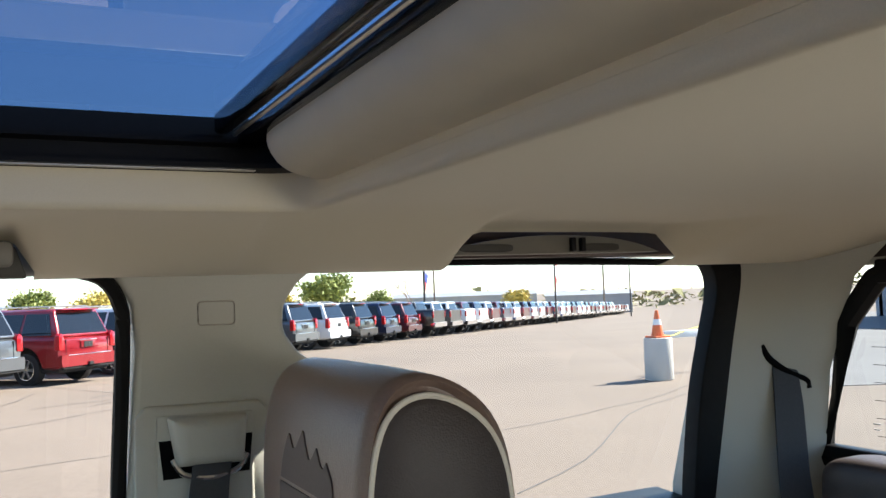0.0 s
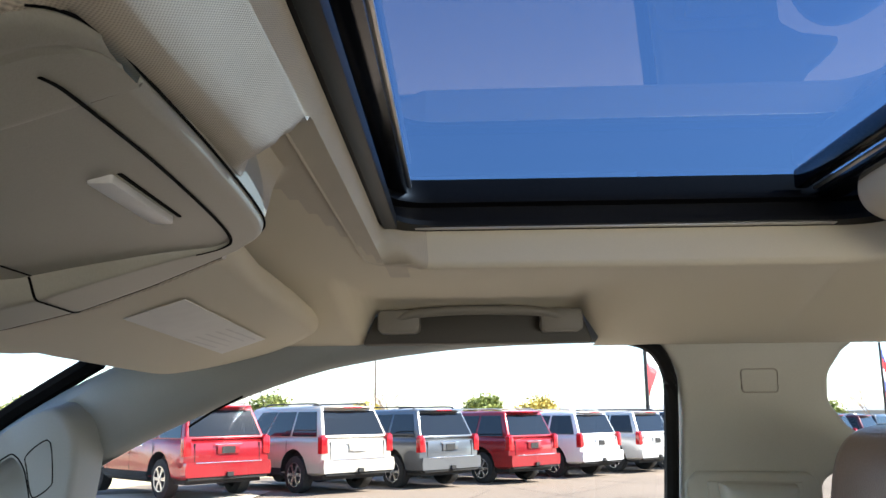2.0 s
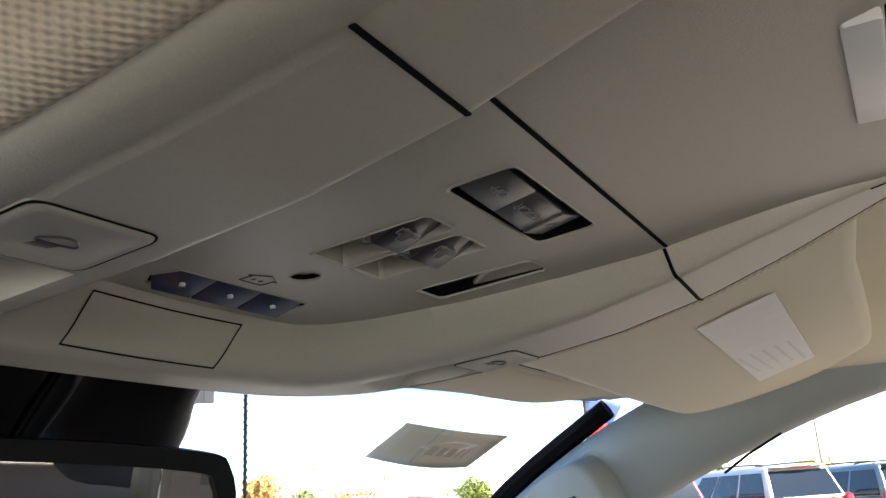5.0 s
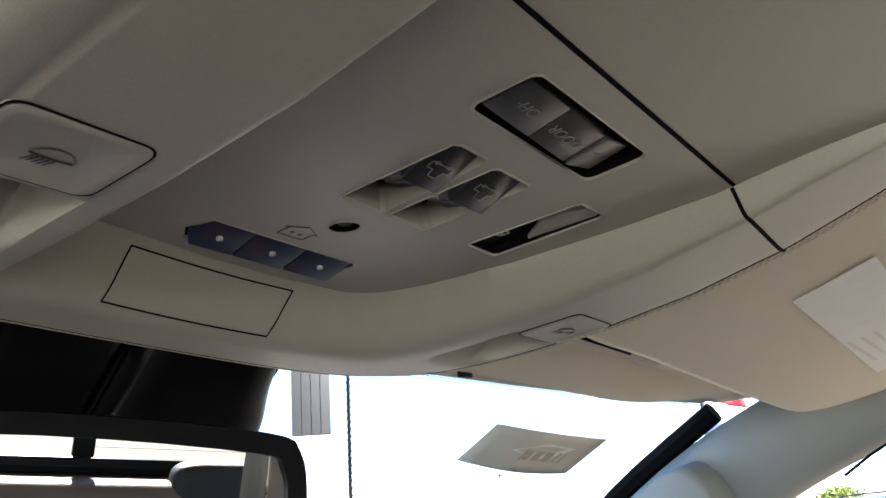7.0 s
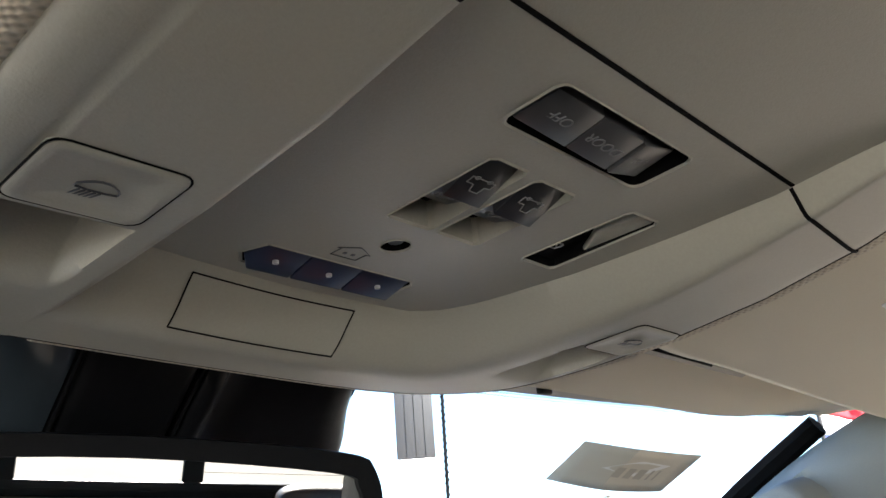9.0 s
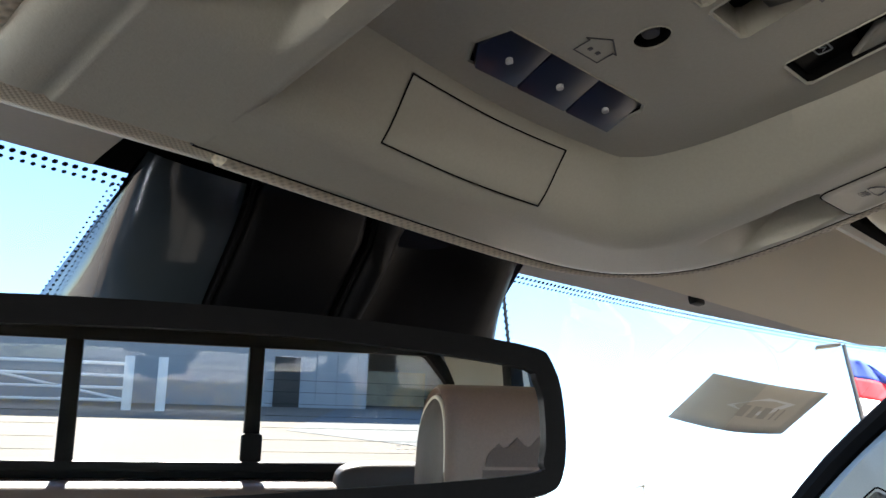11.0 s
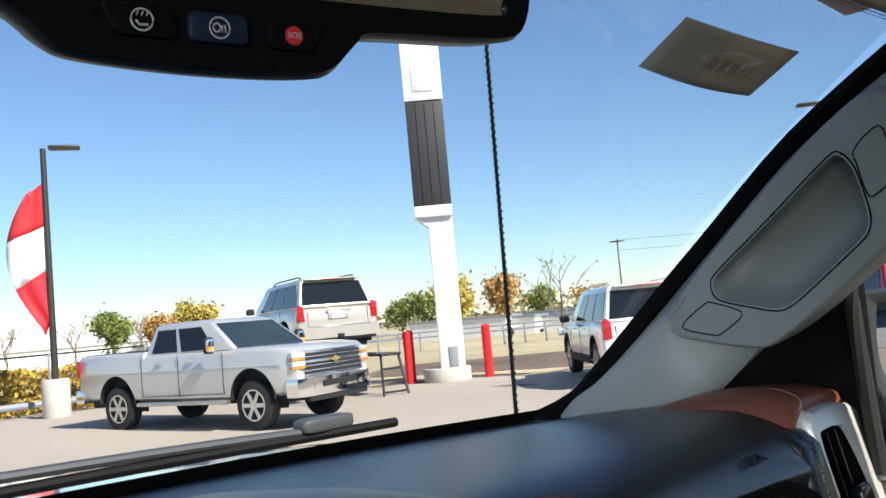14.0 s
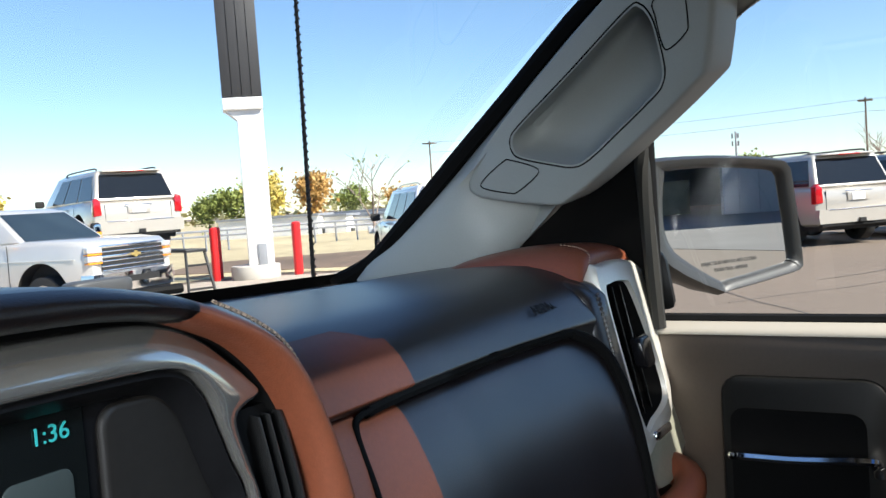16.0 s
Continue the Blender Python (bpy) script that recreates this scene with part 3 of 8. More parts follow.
def a_pillar(s):
    t = thing("pillar_a", (s * 0.70, 1.0, 1.5), "grey-tan windscreen pillar trim with a grab handle", "pillar", kind="structure")
    # centre line from the roof to the dashboard
    line = [(0.692, 0.10, 1.951), (0.692, 0.29, 1.946), (0.692, 0.45, 1.926), (0.690, 0.58, 1.890), (0.690, 0.69, 1.843), (0.692, 0.78, 1.788), (0.700, 0.86, 1.722), (0.708, 0.96, 1.634), (0.718, 1.05, 1.568), (0.726, 1.11, 1.525)]
    wide = [0.066, 0.066, 0.070, 0.085, 0.090, 0.092, 0.096, 0.102, 0.112, 0.12]
    sp, ww = spline(line, 4), np.interp(np.linspace(0, len(line) - 1, 4 * (len(line) - 1) + 1), range(len(line)), wide)
    rings = []
    for i, p in enumerate(sp):
        d = (sp[min(i + 1, len(sp) - 1)] - sp[max(i - 1, 0)]).normalized()
        o = Vector((1, 0.25, 0)).normalized()
        o = (o - d * o.dot(d)).normalized()
        u = d.cross(o).normalized()
        if u.z < 0:
            u = -u
        w = ww[i]
        sec = [(-0.016, -0.42), (-0.024, -0.25), (-0.026, 0.1), (-0.020, 0.36), (-0.004, 0.5), (0.02, 0.5), (0.035, 0.3), (0.035, -0.3), (0.012, -0.5), (-0.004, -0.5)]
        # the trim steps back behind the handle moulding
        back = 0.050 * smooth01(0.70, 0.73, p.y) * (1 - smooth01(0.94, 0.97, p.y)) if s > 0 else 0
        rings.append([(s * v.x, v.y, v.z) for v in (p + o * (a + (back if b < 0.3 and a < 0 else 0)) + u * b * w for a, b in sec)])
    bm = bmesh.new()
    loft(bm, rings)
    bmesh.ops.recalc_face_normals(bm, faces=bm.faces)
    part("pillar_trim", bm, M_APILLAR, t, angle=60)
    bm = bmesh.new()
    seam = [(0.655, 0.53, 1.862), (0.647, 0.56, 1.846), (0.640, 0.582, 1.831)]
    tube(bm, [(s * (x - 0.004), y, z) for x, y, z in seam], 0.0012, 6)
    part("seam", bm, M_SEAM, t)
    # black glass border outside the trim
    bm = bmesh.new()
    edge = [(0.690, 0.70, 1.905), (0.692, 0.817, 1.832), (0.694, 0.92, 1.744), (0.697, 0.991, 1.684), (0.703, 1.07, 1.616), (0.716, 1.125, 1.578), (0.70, 1.17, 1.556)]
    tube(bm, side_pts(spline(edge, 4), s), 0.011, 8)
    part("glass_border", bm, M_SEAM, t)
    if s > 0:
        # grab handle moulding with its hand recess
        def on(u, v, w):
            a, b = Vector((0.640, 0.722, 1.818)), Vector((0.702, 0.985, 1.634))
            d = (b - a).normalized()
            side = Vector((-1, -0.1, 0.0))
            side = (side - d * side.dot(d)).normalized()
            up = side.cross(d).normalized()
            if up.z < 0:
                up = -up
            return a + d * u + up * v + side * w
        L = (Vector((0.640, 0.722, 1.818)) - Vector((0.702, 0.985, 1.634))).length
        out = [(-0.028, 0.020), (-0.01, 0.034), (0.03, 0.040), (0.10, 0.040), (0.20, 0.036), (0.27, 0.028), (0.303, 0.014), (0.302, 0.000), (0.290, -0.014), (0.240, -0.061), (0.214, -0.072), (0.14, -0.0755), (0.05, -0.074), (0.026, -0.066), (-0.024, -0.015)]
        sp2 = [(p.x, p.y) for p in spline([(a, b, 0) for a, b in out], 3, closed=True)]
        cx, cy = 0.14, -0.004
        def shrink(k, w):
            return [on(cx + (a - cx) * k, cy + (b - cy) * k, w) for a, b in sp2]
        hole = [(p.x, p.y) for p in spline([(a, b, 0) for a, b in ((0.042, 0.010), (0.0415, -0.004), (0.047, -0.018), (0.061, -0.043), (0.072, -0.052), (0.085, -0.0545), (0.13, -0.055), (0.170, -0.0545), (0.188, -0.049), (0.205, -0.032), (0.226, -0.008), (0.229, 0.003), (0.222, 0.013), (0.205, 0.016), (0.13, 0.015), (0.055, 0.015))], 3, closed=True)]
        bm = bmesh.new()
        loft(bm, [shrink(1.0, -0.05), shrink(1.0, -0.002), shrink(0.99, 0.004), shrink(0.975, 0.007), shrink(0.955, 0.008)], caps=False)
        # face with a recess: bridge from outline to the hole
        import_ring = [on(a, b, 0.008) for a, b in hole]
        o_vs = [bm.verts.new(p) for p in shrink(0.955, 0.008)]
        h_vs = [bm.verts.new(p) for p in import_ring]
        oe = [bm.edges.new((o_vs[i], o_vs[(i + 1) % len(o_vs)])) for i in range(len(o_vs))]
        he = [bm.edges.new((h_vs[i], h_vs[(i + 1) % len(h_vs)])) for i in range(len(h_vs))]
        bmesh.ops.triangle_fill(bm, edges=oe + he, use_beauty=True)
        bmesh.ops.remove_doubles(bm, verts=bm.verts, dist=0.0002)
        bmesh.ops.recalc_face_normals(bm, faces=bm.faces)
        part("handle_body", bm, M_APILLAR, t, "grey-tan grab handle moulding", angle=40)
        bm = bmesh.new()
        hc = (0.135, -0.018)
        def hr(k, w, sx=0, sy=0):
            return [on(hc[0] + (a - hc[0]) * k + sx, hc[1] + (b - hc[1]) * k + sy, w) for a, b in hole]
        loft(bm, [hr(1.0, 0.008), hr(0.985, 0.004), hr(0.955, -0.010, 0, 0.002), hr(0.92, -0.022, 0, 0.005), hr(0.84, -0.032, 0, 0.008), hr(0.65, -0.037, 0, 0.010), hr(0.3, -0.038, 0, 0.010), hr(0.002, -0.038, 0, 0.010)], caps=False)
        bmesh.ops.recalc_face_normals(bm, faces=bm.faces)
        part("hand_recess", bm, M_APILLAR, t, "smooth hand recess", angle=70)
        bm = bmesh.new()
        tube(bm, [on(hc[0] + (a - hc[0]) * 1.03, hc[1] + (b - hc[1]) * 1.06, 0.0082) for a, b in hole], 0.0008, 4, closed=True)
        cap1 = [(0.286, 0.000), (0.279, 0.006), (0.247, 0.004), (0.239, -0.001), (0.222, -0.024), (0.226, -0.031), (0.255, -0.029), (0.264, -0.024)]
        cap2 = [(-0.001, 0.000), (0.010, 0.006), (0.030, 0.004), (0.036, -0.006), (0.048, -0.030), (0.044, -0.036), (0.026, -0.036), (0.018, -0.030)]
        for c in (cap1, cap2):
            tube(bm, [on(p.x, p.y, 0.0082) for p in spline([(a, b, 0) for a, b in c], 3, closed=True)], 0.0007, 4, closed=True)
        part("cap_lines", bm, M_SEAM, t)
    return t


for s in (1, -1):
    b_pillar(s)
    door_side(s)
    a_pillar(s)

# rear wall with the sliding window
bm = bmesh.new()
box(bm, (0, -0.985, 1.22), (1.5, 0.05, 0.80))
tagged(part("wall_rear", bm, M_FLOOR), "dark rear cab wall below the window", "wall", kind="structure")
rw = thing("rear_window", (0, -0.955, 1.63), "sliding rear window with black frame", "window", kind="structure")
gx = [(-0.69, 1.615), (0.69, 1.615), (0.64, 1.82), (0.585, 1.885), (0.54, 1.905), (-0.54, 1.905), (-0.585, 1.885), (-0.64, 1.82)]
bm = bmesh.new()
tube(bm, [(x, -0.955, z) for x, z in gx], 0.018, 8, closed=True)
part("frame", bm, M_RUBBER, rw, "black rubber frame")
for x in (-0.185, 0.185):
    bm = bmesh.new()
    box(bm, (x, -0.95, 1.755), (0.034, 0.022, 0.29))
    part("mullion", bm, M_BLACK, rw, bevel=0.004)
bm = bmesh.new()
box(bm, (0, -0.95, 1.895), (1.15, 0.024, 0.035))
part("top_rail", bm, M_BLACK, rw, bevel=0.004)
bm = bmesh.new()
box(bm, (0, -0.95, 1.622), (1.36, 0.024, 0.025))
part("bottom_rail", bm, M_BLACK, rw, bevel=0.004)
bm = bmesh.new()
box(bm, (0.185, -0.935, 1.665), (0.045, 0.016, 0.06))
part("latch", bm, M_BLACK, rw, bevel=0.006)
for a, b in ((-0.69, -0.185), (-0.185, 0.185), (0.185, 0.69)):
    bm = bmesh.new()
    bm.faces.new([bm.verts.new(p) for p in ((a, -0.958, 1.615), (b, -0.958, 1.615), (b, -0.958, 1.90), (a, -0.958, 1.90))])
    g = part("pane", bm, M_GLASSREAR, rw)
    g.visible_shadow = False
bm = bmesh.new()
for k in range(7):
    for a, b in ((0.208, 0.60), (-0.60, -0.208)):
        box(bm, ((a + b) / 2, -0.957, 1.655 + 0.026 * k), (b - a, 0.0005, 0.0008))
part("heater_wires", bm, M_SEAM, rw)
bm = bmesh.new()
for k in range(5):
    box(bm, (0.60 - 0.020 * k, -0.957, 1.672 + 0.003 * (k % 2)), (0.012, 0.0005, 0.0016))
    box(bm, (0.60 - 0.020 * k, -0.957, 1.664), (0.010, 0.0005, 0.0014))
part("glass_marks", bm, M_ICON, rw, "small unreadable print on the glass")

bm = bmesh.new()
box(bm, (0, -0.962, 1.932), (1.24, 0.02, 0.055))
tagged(part("rear_header", bm, M_PILLAR, bevel=0.006), "tan trim above the rear window", "trim", kind="structure")
dome = thing("dome_lamp", (0, -0.62, 1.955), "oval tan dome lamp with clear bar and round sensor", "lamp")
bm = bmesh.new()
loft(bm, [[(0.11 * k * math.cos(a), -0.62 + 0.045 * k * math.sin(a), z) for a in spread(0, 2 * math.pi, 33)[:-1]] for k, z in ((1.0, 1.972), (1.0, 1.960), (0.92, 1.9565), (0.2, 1.9560))])
bmesh.ops.recalc_face_normals(bm, faces=bm.faces)
part("base", bm, M_RECESS, dome, angle=50)
bm = bmesh.new()
box(bm, (0, -0.612, 1.9545), (0.14, 0.014, 0.006))
part("lens", bm, M_WHITELBL, dome, "pale lens bar", bevel=0.002)
bm = bmesh.new()
cyl(bm, (0.0, -0.548, 1.9655), (0.0, -0.548, 1.957), 0.014, n=20)
part("sensor", bm, M_SEATDK, dome, "round brown sensor")

# floor, firewall, seats
bm = bmesh.new()
box(bm, (0, 0.1, 0.78), (1.6, 2.2, 0.06))
tagged(part("floor", bm, M_FLOOR), "dark carpeted cab floor", "floor", kind="structure")
bm = bmesh.new()
box(bm, (0, 1.22, 1.14), (1.6, 0.05, 0.75))
tagged(part("wall_front", bm, M_FLOOR), "dark firewall behind the dashboard", "wall", kind="structure")


def soft_block(bm, c, s, r=0.3, n=10, fn=None):
    """A cushion: a superellipsoid, reshaped by fn."""
    rings = []
    for i in range(1, n * 2):
        v = -math.pi / 2 + math.pi * i / (2 * n)
        ring_pts = []
        for k in range(n * 4):
            u = 2 * math.pi * k / (n * 4)
            f = lambda a: math.copysign(abs(a) ** r, a)
            p = Vector((f(math.cos(v)) * f(math.cos(u)) * s[0] / 2, f(math.cos(v)) * f(math.sin(u)) * s[1] / 2, f(math.sin(v)) * s[2] / 2))
            p = fn(p) if fn else p
            ring_pts.append(p + Vector(c))
        rings.append(ring_pts)
    loft(bm, rings)


seat = thing("front_seat", (0.44, 0.1, 0.9), "brown leather front passenger seat with cream piping", "seat")
HX, HY, HZ = 0.455, -0.116, 1.826
# headrest: front cover bulging ahead and a dark inboard end panel framed by piping
end = [(0.085, -0.21), (0.092, -0.12), (0.084, -0.05), (0.060, -0.012), (0.015, 0.0), (-0.040, -0.014), (-0.080, -0.045), (-0.098, -0.10), (-0.104, -0.21)]
esp = [(p.x * 0.70, p.y) for p in spline([(a, b, 0) for a, b in end], 4)]
bm = bmesh.new()
rings = []
for x, k in ((-0.128, 0.80), (-0.134, 0.90), (-0.130, 0.985), (-0.118, 1.0), (-0.05, 1.02), (0.05, 1.02), (0.118, 1.0), (0.130, 0.97), (0.134, 0.90)):
    rings.append([(HX + x, HY + 0.008 + (a) * k, HZ - 0.10 + (b + 0.10) * (0.5 + 0.5 * k if b > -0.1 else 1)) for a, b in esp])
loft(bm, rings)
bmesh.ops.recalc_face_normals(bm, faces=bm.faces)
cover = part("headrest", bm, M_SEAT, seat, "brown leather headrest", angle=50)
skin = BVHTree.FromPolygons([v.co for v in cover.data.vertices], [tuple(f.vertices) for f in cover.data.polygons])
bm = bmesh.new()
inner = [(HX - 0.1325, HY + 0.006 + a * 0.90, HZ - 0.108 + (b + 0.10) * 0.91) for a, b in esp]
tube(bm, inner, 0.0027, 8)
part("piping", bm, M_PIPE, seat, "cream piping")
bm = bmesh.new()
loft(bm, [inner, [(x - 0.004, HY + 0.008 + (y - HY - 0.008) * 0.93, HZ - 0.11 + (z - HZ + 0.11) * 0.93) for x, y, z in inner],
          [(x - 0.005, HY + 0.008 + (y - HY - 0.008) * 0.3, HZ - 0.11 + (z - HZ + 0.11) * 0.5 - 0.02) for x, y, z in inner]])
bmesh.ops.recalc_face_normals(bm, faces=bm.faces)
part("end_panel", bm, M_SEATDK, seat, "dark brown inboard panel", angle=60)
bm = bmesh.new()
for k in range(70):
    u = 1 + (len(inner) - 3) * k / 69
    a = Vector(inner[int(u)]).lerp(Vector(inner[int(u) + 1]), u - int(u))
    d = (Vector(inner[int(u) + 1]) - Vector(inner[int(u)])).normalized()
    c = a + Vector((0.003, 0, 0)) + Vector((0, d.z, -d.y)) * -0.0065
    tube(bm, [c - d * 0.0016, c + d * 0.0016], 0.0005, 4)
tagged(part("stitching", bm, M_THREAD, seat), kind="stuff")
# embossed mountain badge on the front face: plain shapes
bm = bmesh.new()
peaks = [(-0.055, 0.0), (-0.052, 0.016), (-0.040, 0.028), (-0.036, 0.022), (-0.030, 0.024), (-0.020, 0.036), (-0.012, 0.026), (-0.006, 0.024), (0.012, 0.046), (0.022, 0.030), (0.030, 0.028), (0.042, 0.040), (0.052, 0.016), (0.055, 0.0)]
M_EMB = mat("grey emboss", (0.105, 0.078, 0.067), 0.6, var=0.15, scale=400, spec=0.2)


def head_y(x, z):
    """Front face of the headrest at x and the height z."""
    hit = skin.ray_cast(Vector((x, 1.0, z)), Vector((0, -1, 0)))[0]
    return hit.y if hit else HY


def emboss(name, x0, x1, low, high, n):
    bm = bmesh.new()
    rows = [[(HX - 0.014 + x * 1.25, head_y(HX - 0.014 + x * 1.25, HZ - 0.10 + z) + d, HZ - 0.10 + z) for z, d in [(low, -0.002)] + [(low + (high(x) - low) * f, 0.0013) for f in spread(0, 1, 9)] + [(high(x), -0.002)]] for x in spread(x0, x1, n)]
    loft(bm, rows, close=False, caps=False)
    bmesh.ops.recalc_face_normals(bm, faces=bm.faces)
    return part(name, bm, M_EMB, seat, "embossed mountain shaped badge" if n > 5 else "")


emboss("badge", -0.055, 0.055, 0.0, lambda x: float(np.interp(x, [p[0] for p in peaks], [p[1] for p in peaks])) + 0.001, 45)
emboss("badge_bar", -0.058, 0.058, -0.024, lambda x: -0.004, 5)
for dx in (-0.07, 0.07):
    bm = bmesh.new()
    cyl(bm, (HX + dx, HY - 0.01, HZ - 0.30), (HX + dx, HY - 0.01, HZ - 0.18), 0.007, n=10)
    part("post", bm, M_CHROME, seat)
bm = bmesh.new()
soft_block(bm, (0.44, -0.10, 1.30), (0.50, 0.16, 0.66), 0.35, 9, lambda p: Vector((p.x * (1 - 0.12 * smooth01(0.1, 0.35, p.z)), p.y - 0.22 * p.z, p.z)))
part("backrest", bm, M_SEAT, seat, "brown leather backrest", angle=80)
bm = bmesh.new()
soft_block(bm, (0.44, 0.22, 1.0), (0.52, 0.54, 0.20), 0.4, 9)
part("cushion", bm, M_SEAT, seat, angle=80)

bench = thing("rear_bench", (0, -0.8, 0.9), "dark brown leather rear bench seat with headrests", "seat")
bm = bmesh.new()
soft_block(bm, (0, -0.86, 1.27), (1.34, 0.16, 0.66), 0.28, 9, lambda p: Vector((p.x, p.y - 0.12 * p.z, p.z)))
part("backrest", bm, M_SEAT, bench, "brown leather backrest", angle=80)
bm = bmesh.new()
soft_block(bm, (0, -0.60, 0.98), (1.34, 0.52, 0.18), 0.3, 9)
part("cushion", bm, M_SEAT, bench, angle=80)
for x in (-0.48, 0.48):
    bm = bmesh.new()
    soft_block(bm, (x, -0.865, 1.58), (0.25, 0.09, 0.13), 0.45, 9)
    part("headrest", bm, M_SEATDK, bench, "dark leather headrest", angle=80)


# roof grab handles and their recesses, whose shade is put into the dark colour
def roof_handle(s, y0, y1, name="grab_handle"):
    t = thing(name, (s * 0.655, (y0 + y1) / 2, 1.93), "tan plastic roof grab handle folded up", "handle", "roof grab handles")
    bm = bmesh.new()
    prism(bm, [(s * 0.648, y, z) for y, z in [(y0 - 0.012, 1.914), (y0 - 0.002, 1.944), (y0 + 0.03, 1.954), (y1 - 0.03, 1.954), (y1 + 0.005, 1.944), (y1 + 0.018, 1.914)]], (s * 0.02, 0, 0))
    part("recess", bm, M_RECESS, t, "recess with shade painted dark", bevel=0.003)
    bm = bmesh.new()
    pts = [(s * 0.638, y0 + 0.012, 1.934), (s * 0.632, y0 + 0.030, 1.942), (s * 0.630, y0 + 0.055, 1.946), (s * 0.629, (y0 + y1) / 2, 1.9475), (s * 0.630, y1 - 0.055, 1.946), (s * 0.632, y1 - 0.030, 1.942), (s * 0.638, y1 - 0.012, 1.934)]
    sp = spline(pts, 4)
    tube(bm, sp, 0.0065, 8, flat=0.8)
    part("grip", bm, M_HANDLE, t, angle=60)
    for y in (y0 + 0.022, y1 - 0.022):
        bm = bmesh.new()
        prism(bm, [(s * 0.628, y + a, 1.9365 + b) for a, b in rounded(0.044, 0.024, 0.006, 4)], (s * 0.03, 0, 0))
        part("foot", bm, M_HANDLE, t, bevel=0.003)
    return t


roof_handle(1, 0.172, 0.386)
roof_handle(-1, 0.172, 0.386)
for s in (1, -1):
    t = thing("coat_hook_handle", (s * 0.66, -0.47, 1.94), "rear roof handle recess with painted shade and clips", "handle", "roof grab handles")
    # flat darker lens paints the shade of a dent in the headliner
    bm = bmesh.new()
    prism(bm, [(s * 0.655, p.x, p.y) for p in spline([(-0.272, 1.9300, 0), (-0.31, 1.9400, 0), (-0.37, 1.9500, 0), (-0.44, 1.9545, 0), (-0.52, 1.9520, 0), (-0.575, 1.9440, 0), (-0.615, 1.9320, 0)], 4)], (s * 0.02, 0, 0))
    part("recess", bm, M_HANDLE, t, "flat lens, headliner hollow's shade painted dark", bevel=0.002)
    for y, w in ((-0.345, 0.075), (-0.515, 0.06)):
        bm = bmesh.new()
        soft_block(bm, (s * 0.653, y, 1.9385), (0.006, w, 0.010), 0.5, 6)
        part("grip", bm, M_RECESS, t)
    for y in (-0.47, -0.485):
        bm = bmesh.new()
        box(bm, (s * 0.650, y, 1.942), (0.008, 0.006, 0.018))
        part("clip", bm, M_BLACK, t, bevel=0.001)


# ---- windscreen ----
def screen_pt(u, v):
    """u from -1 (driver) to 1, v from 0 (top) to 1 (bottom)."""
    x = u * (0.66 + 0.07 * v)
    bow = 1 - u * u
    y = 0.70 + 0.022 * bow + v * (0.465 + 0.135 * bow)
    z = 1.917 - 0.014 * bow * (1 - v) - v * 0.361 + 0.022 * math.sin(math.pi * v)
    return (x, y, z)


ws = thing("windscreen", (0, 0.95, 1.56), "clear curved windscreen with dotted black border", "windscreen", kind="structure")
g = link_mesh("glass", grid_mesh("glass", screen_pt, spread(-1, 1, 25), spread(0, 1, 13)), M_GLASS, ws, angle=80)
g.visible_shadow = False


def on_screen(u, v, off):
    p, a, b = Vector(screen_pt(u, v)), Vector(screen_pt(u + 0.01, v)), Vector(screen_pt(u, v + 0.01))
    n = (a - p).cross(b - p).normalized()
    return p + n * (off if n.z < 0 else -off)


def frit(us, vs, name):
    return link_mesh(name, grid_mesh(name, lambda u, v: on_screen(u, v, 0.0015), us, vs), M_SEAM, ws)


frit(spread(-1, 1, 30), spread(-0.02, 0.012, 2), "top_band")
for u0, u1 in ((-1, -0.10), (0.19, 1)):
    link_mesh("header_lip", grid_mesh("header_lip", lambda u, v: on_screen(u, v, 0.004 + 0.3 * max(0.0, 0.008 - v)), spread(u0, u1, 14), spread(-0.02, 0.0095, 4)), M_TRIM, ws, "tan plastic header lip")
frit(spread(-0.072, 0.168, 6), spread(0.0, 0.235, 4), "sensor_band")
frit(spread(-1, 1, 30), spread(0.966, 1.04, 2), "bottom_band")
bm = bmesh.new()
spots = [(u, 0.0115 + 0.0045 * (r + 1), 0.0010 - 0.0002 * r) for r in range(2) for u in spread(-0.97 + 0.0025 * r, 0.97, 420)]
spots += [(s0 + d * (k + 1) * 0.0032, v, 0.00085 - 0.00013 * k) for s0, d in ((-0.072, -1), (0.168, 1)) for k in range(4) for v in spread(0.02 + 0.002 * (k % 2), 0.23, 58)]
for u, v, r in spots:
    c = on_screen(u, v, 0.0014)
    e1 = (Vector(screen_pt(u + 0.01, v)) - Vector(screen_pt(u, v))).normalized()
    e2 = (Vector(screen_pt(u, v + 0.01)) - Vector(screen_pt(u, v))).normalized()
    bm.faces.new([bm.verts.new(c + e1 * r * math.cos(a) + e2 * r * math.sin(a)) for a in (0, 1.05, 2.09, 3.14, 4.19, 5.24)])
tagged(part("border_dots", bm, M_SEAM, ws, "rows of small black dots", smooth=False), kind="stuff")

# cloth roll along the header and the visor hinge trim
bm = bmesh.new()
tube(bm, spline([(u * 0.64, 0.688 + 0.018 * (1 - u * u), 1.920 - 0.010 * (1 - u * u)) for u in spread(-1, 1, 13)], 4), 0.011, 10, flat=0.7)
tagged(part("header_trim", bm, M_PAD, angle=80), "tan cloth roll along the windscreen header", "trim", kind="structure")

# paper tag stuck on the glass
tag = thing("windscreen_tag", (0.48, 0.79, 1.855), "tan paper tag stuck on the windscreen", "tag")
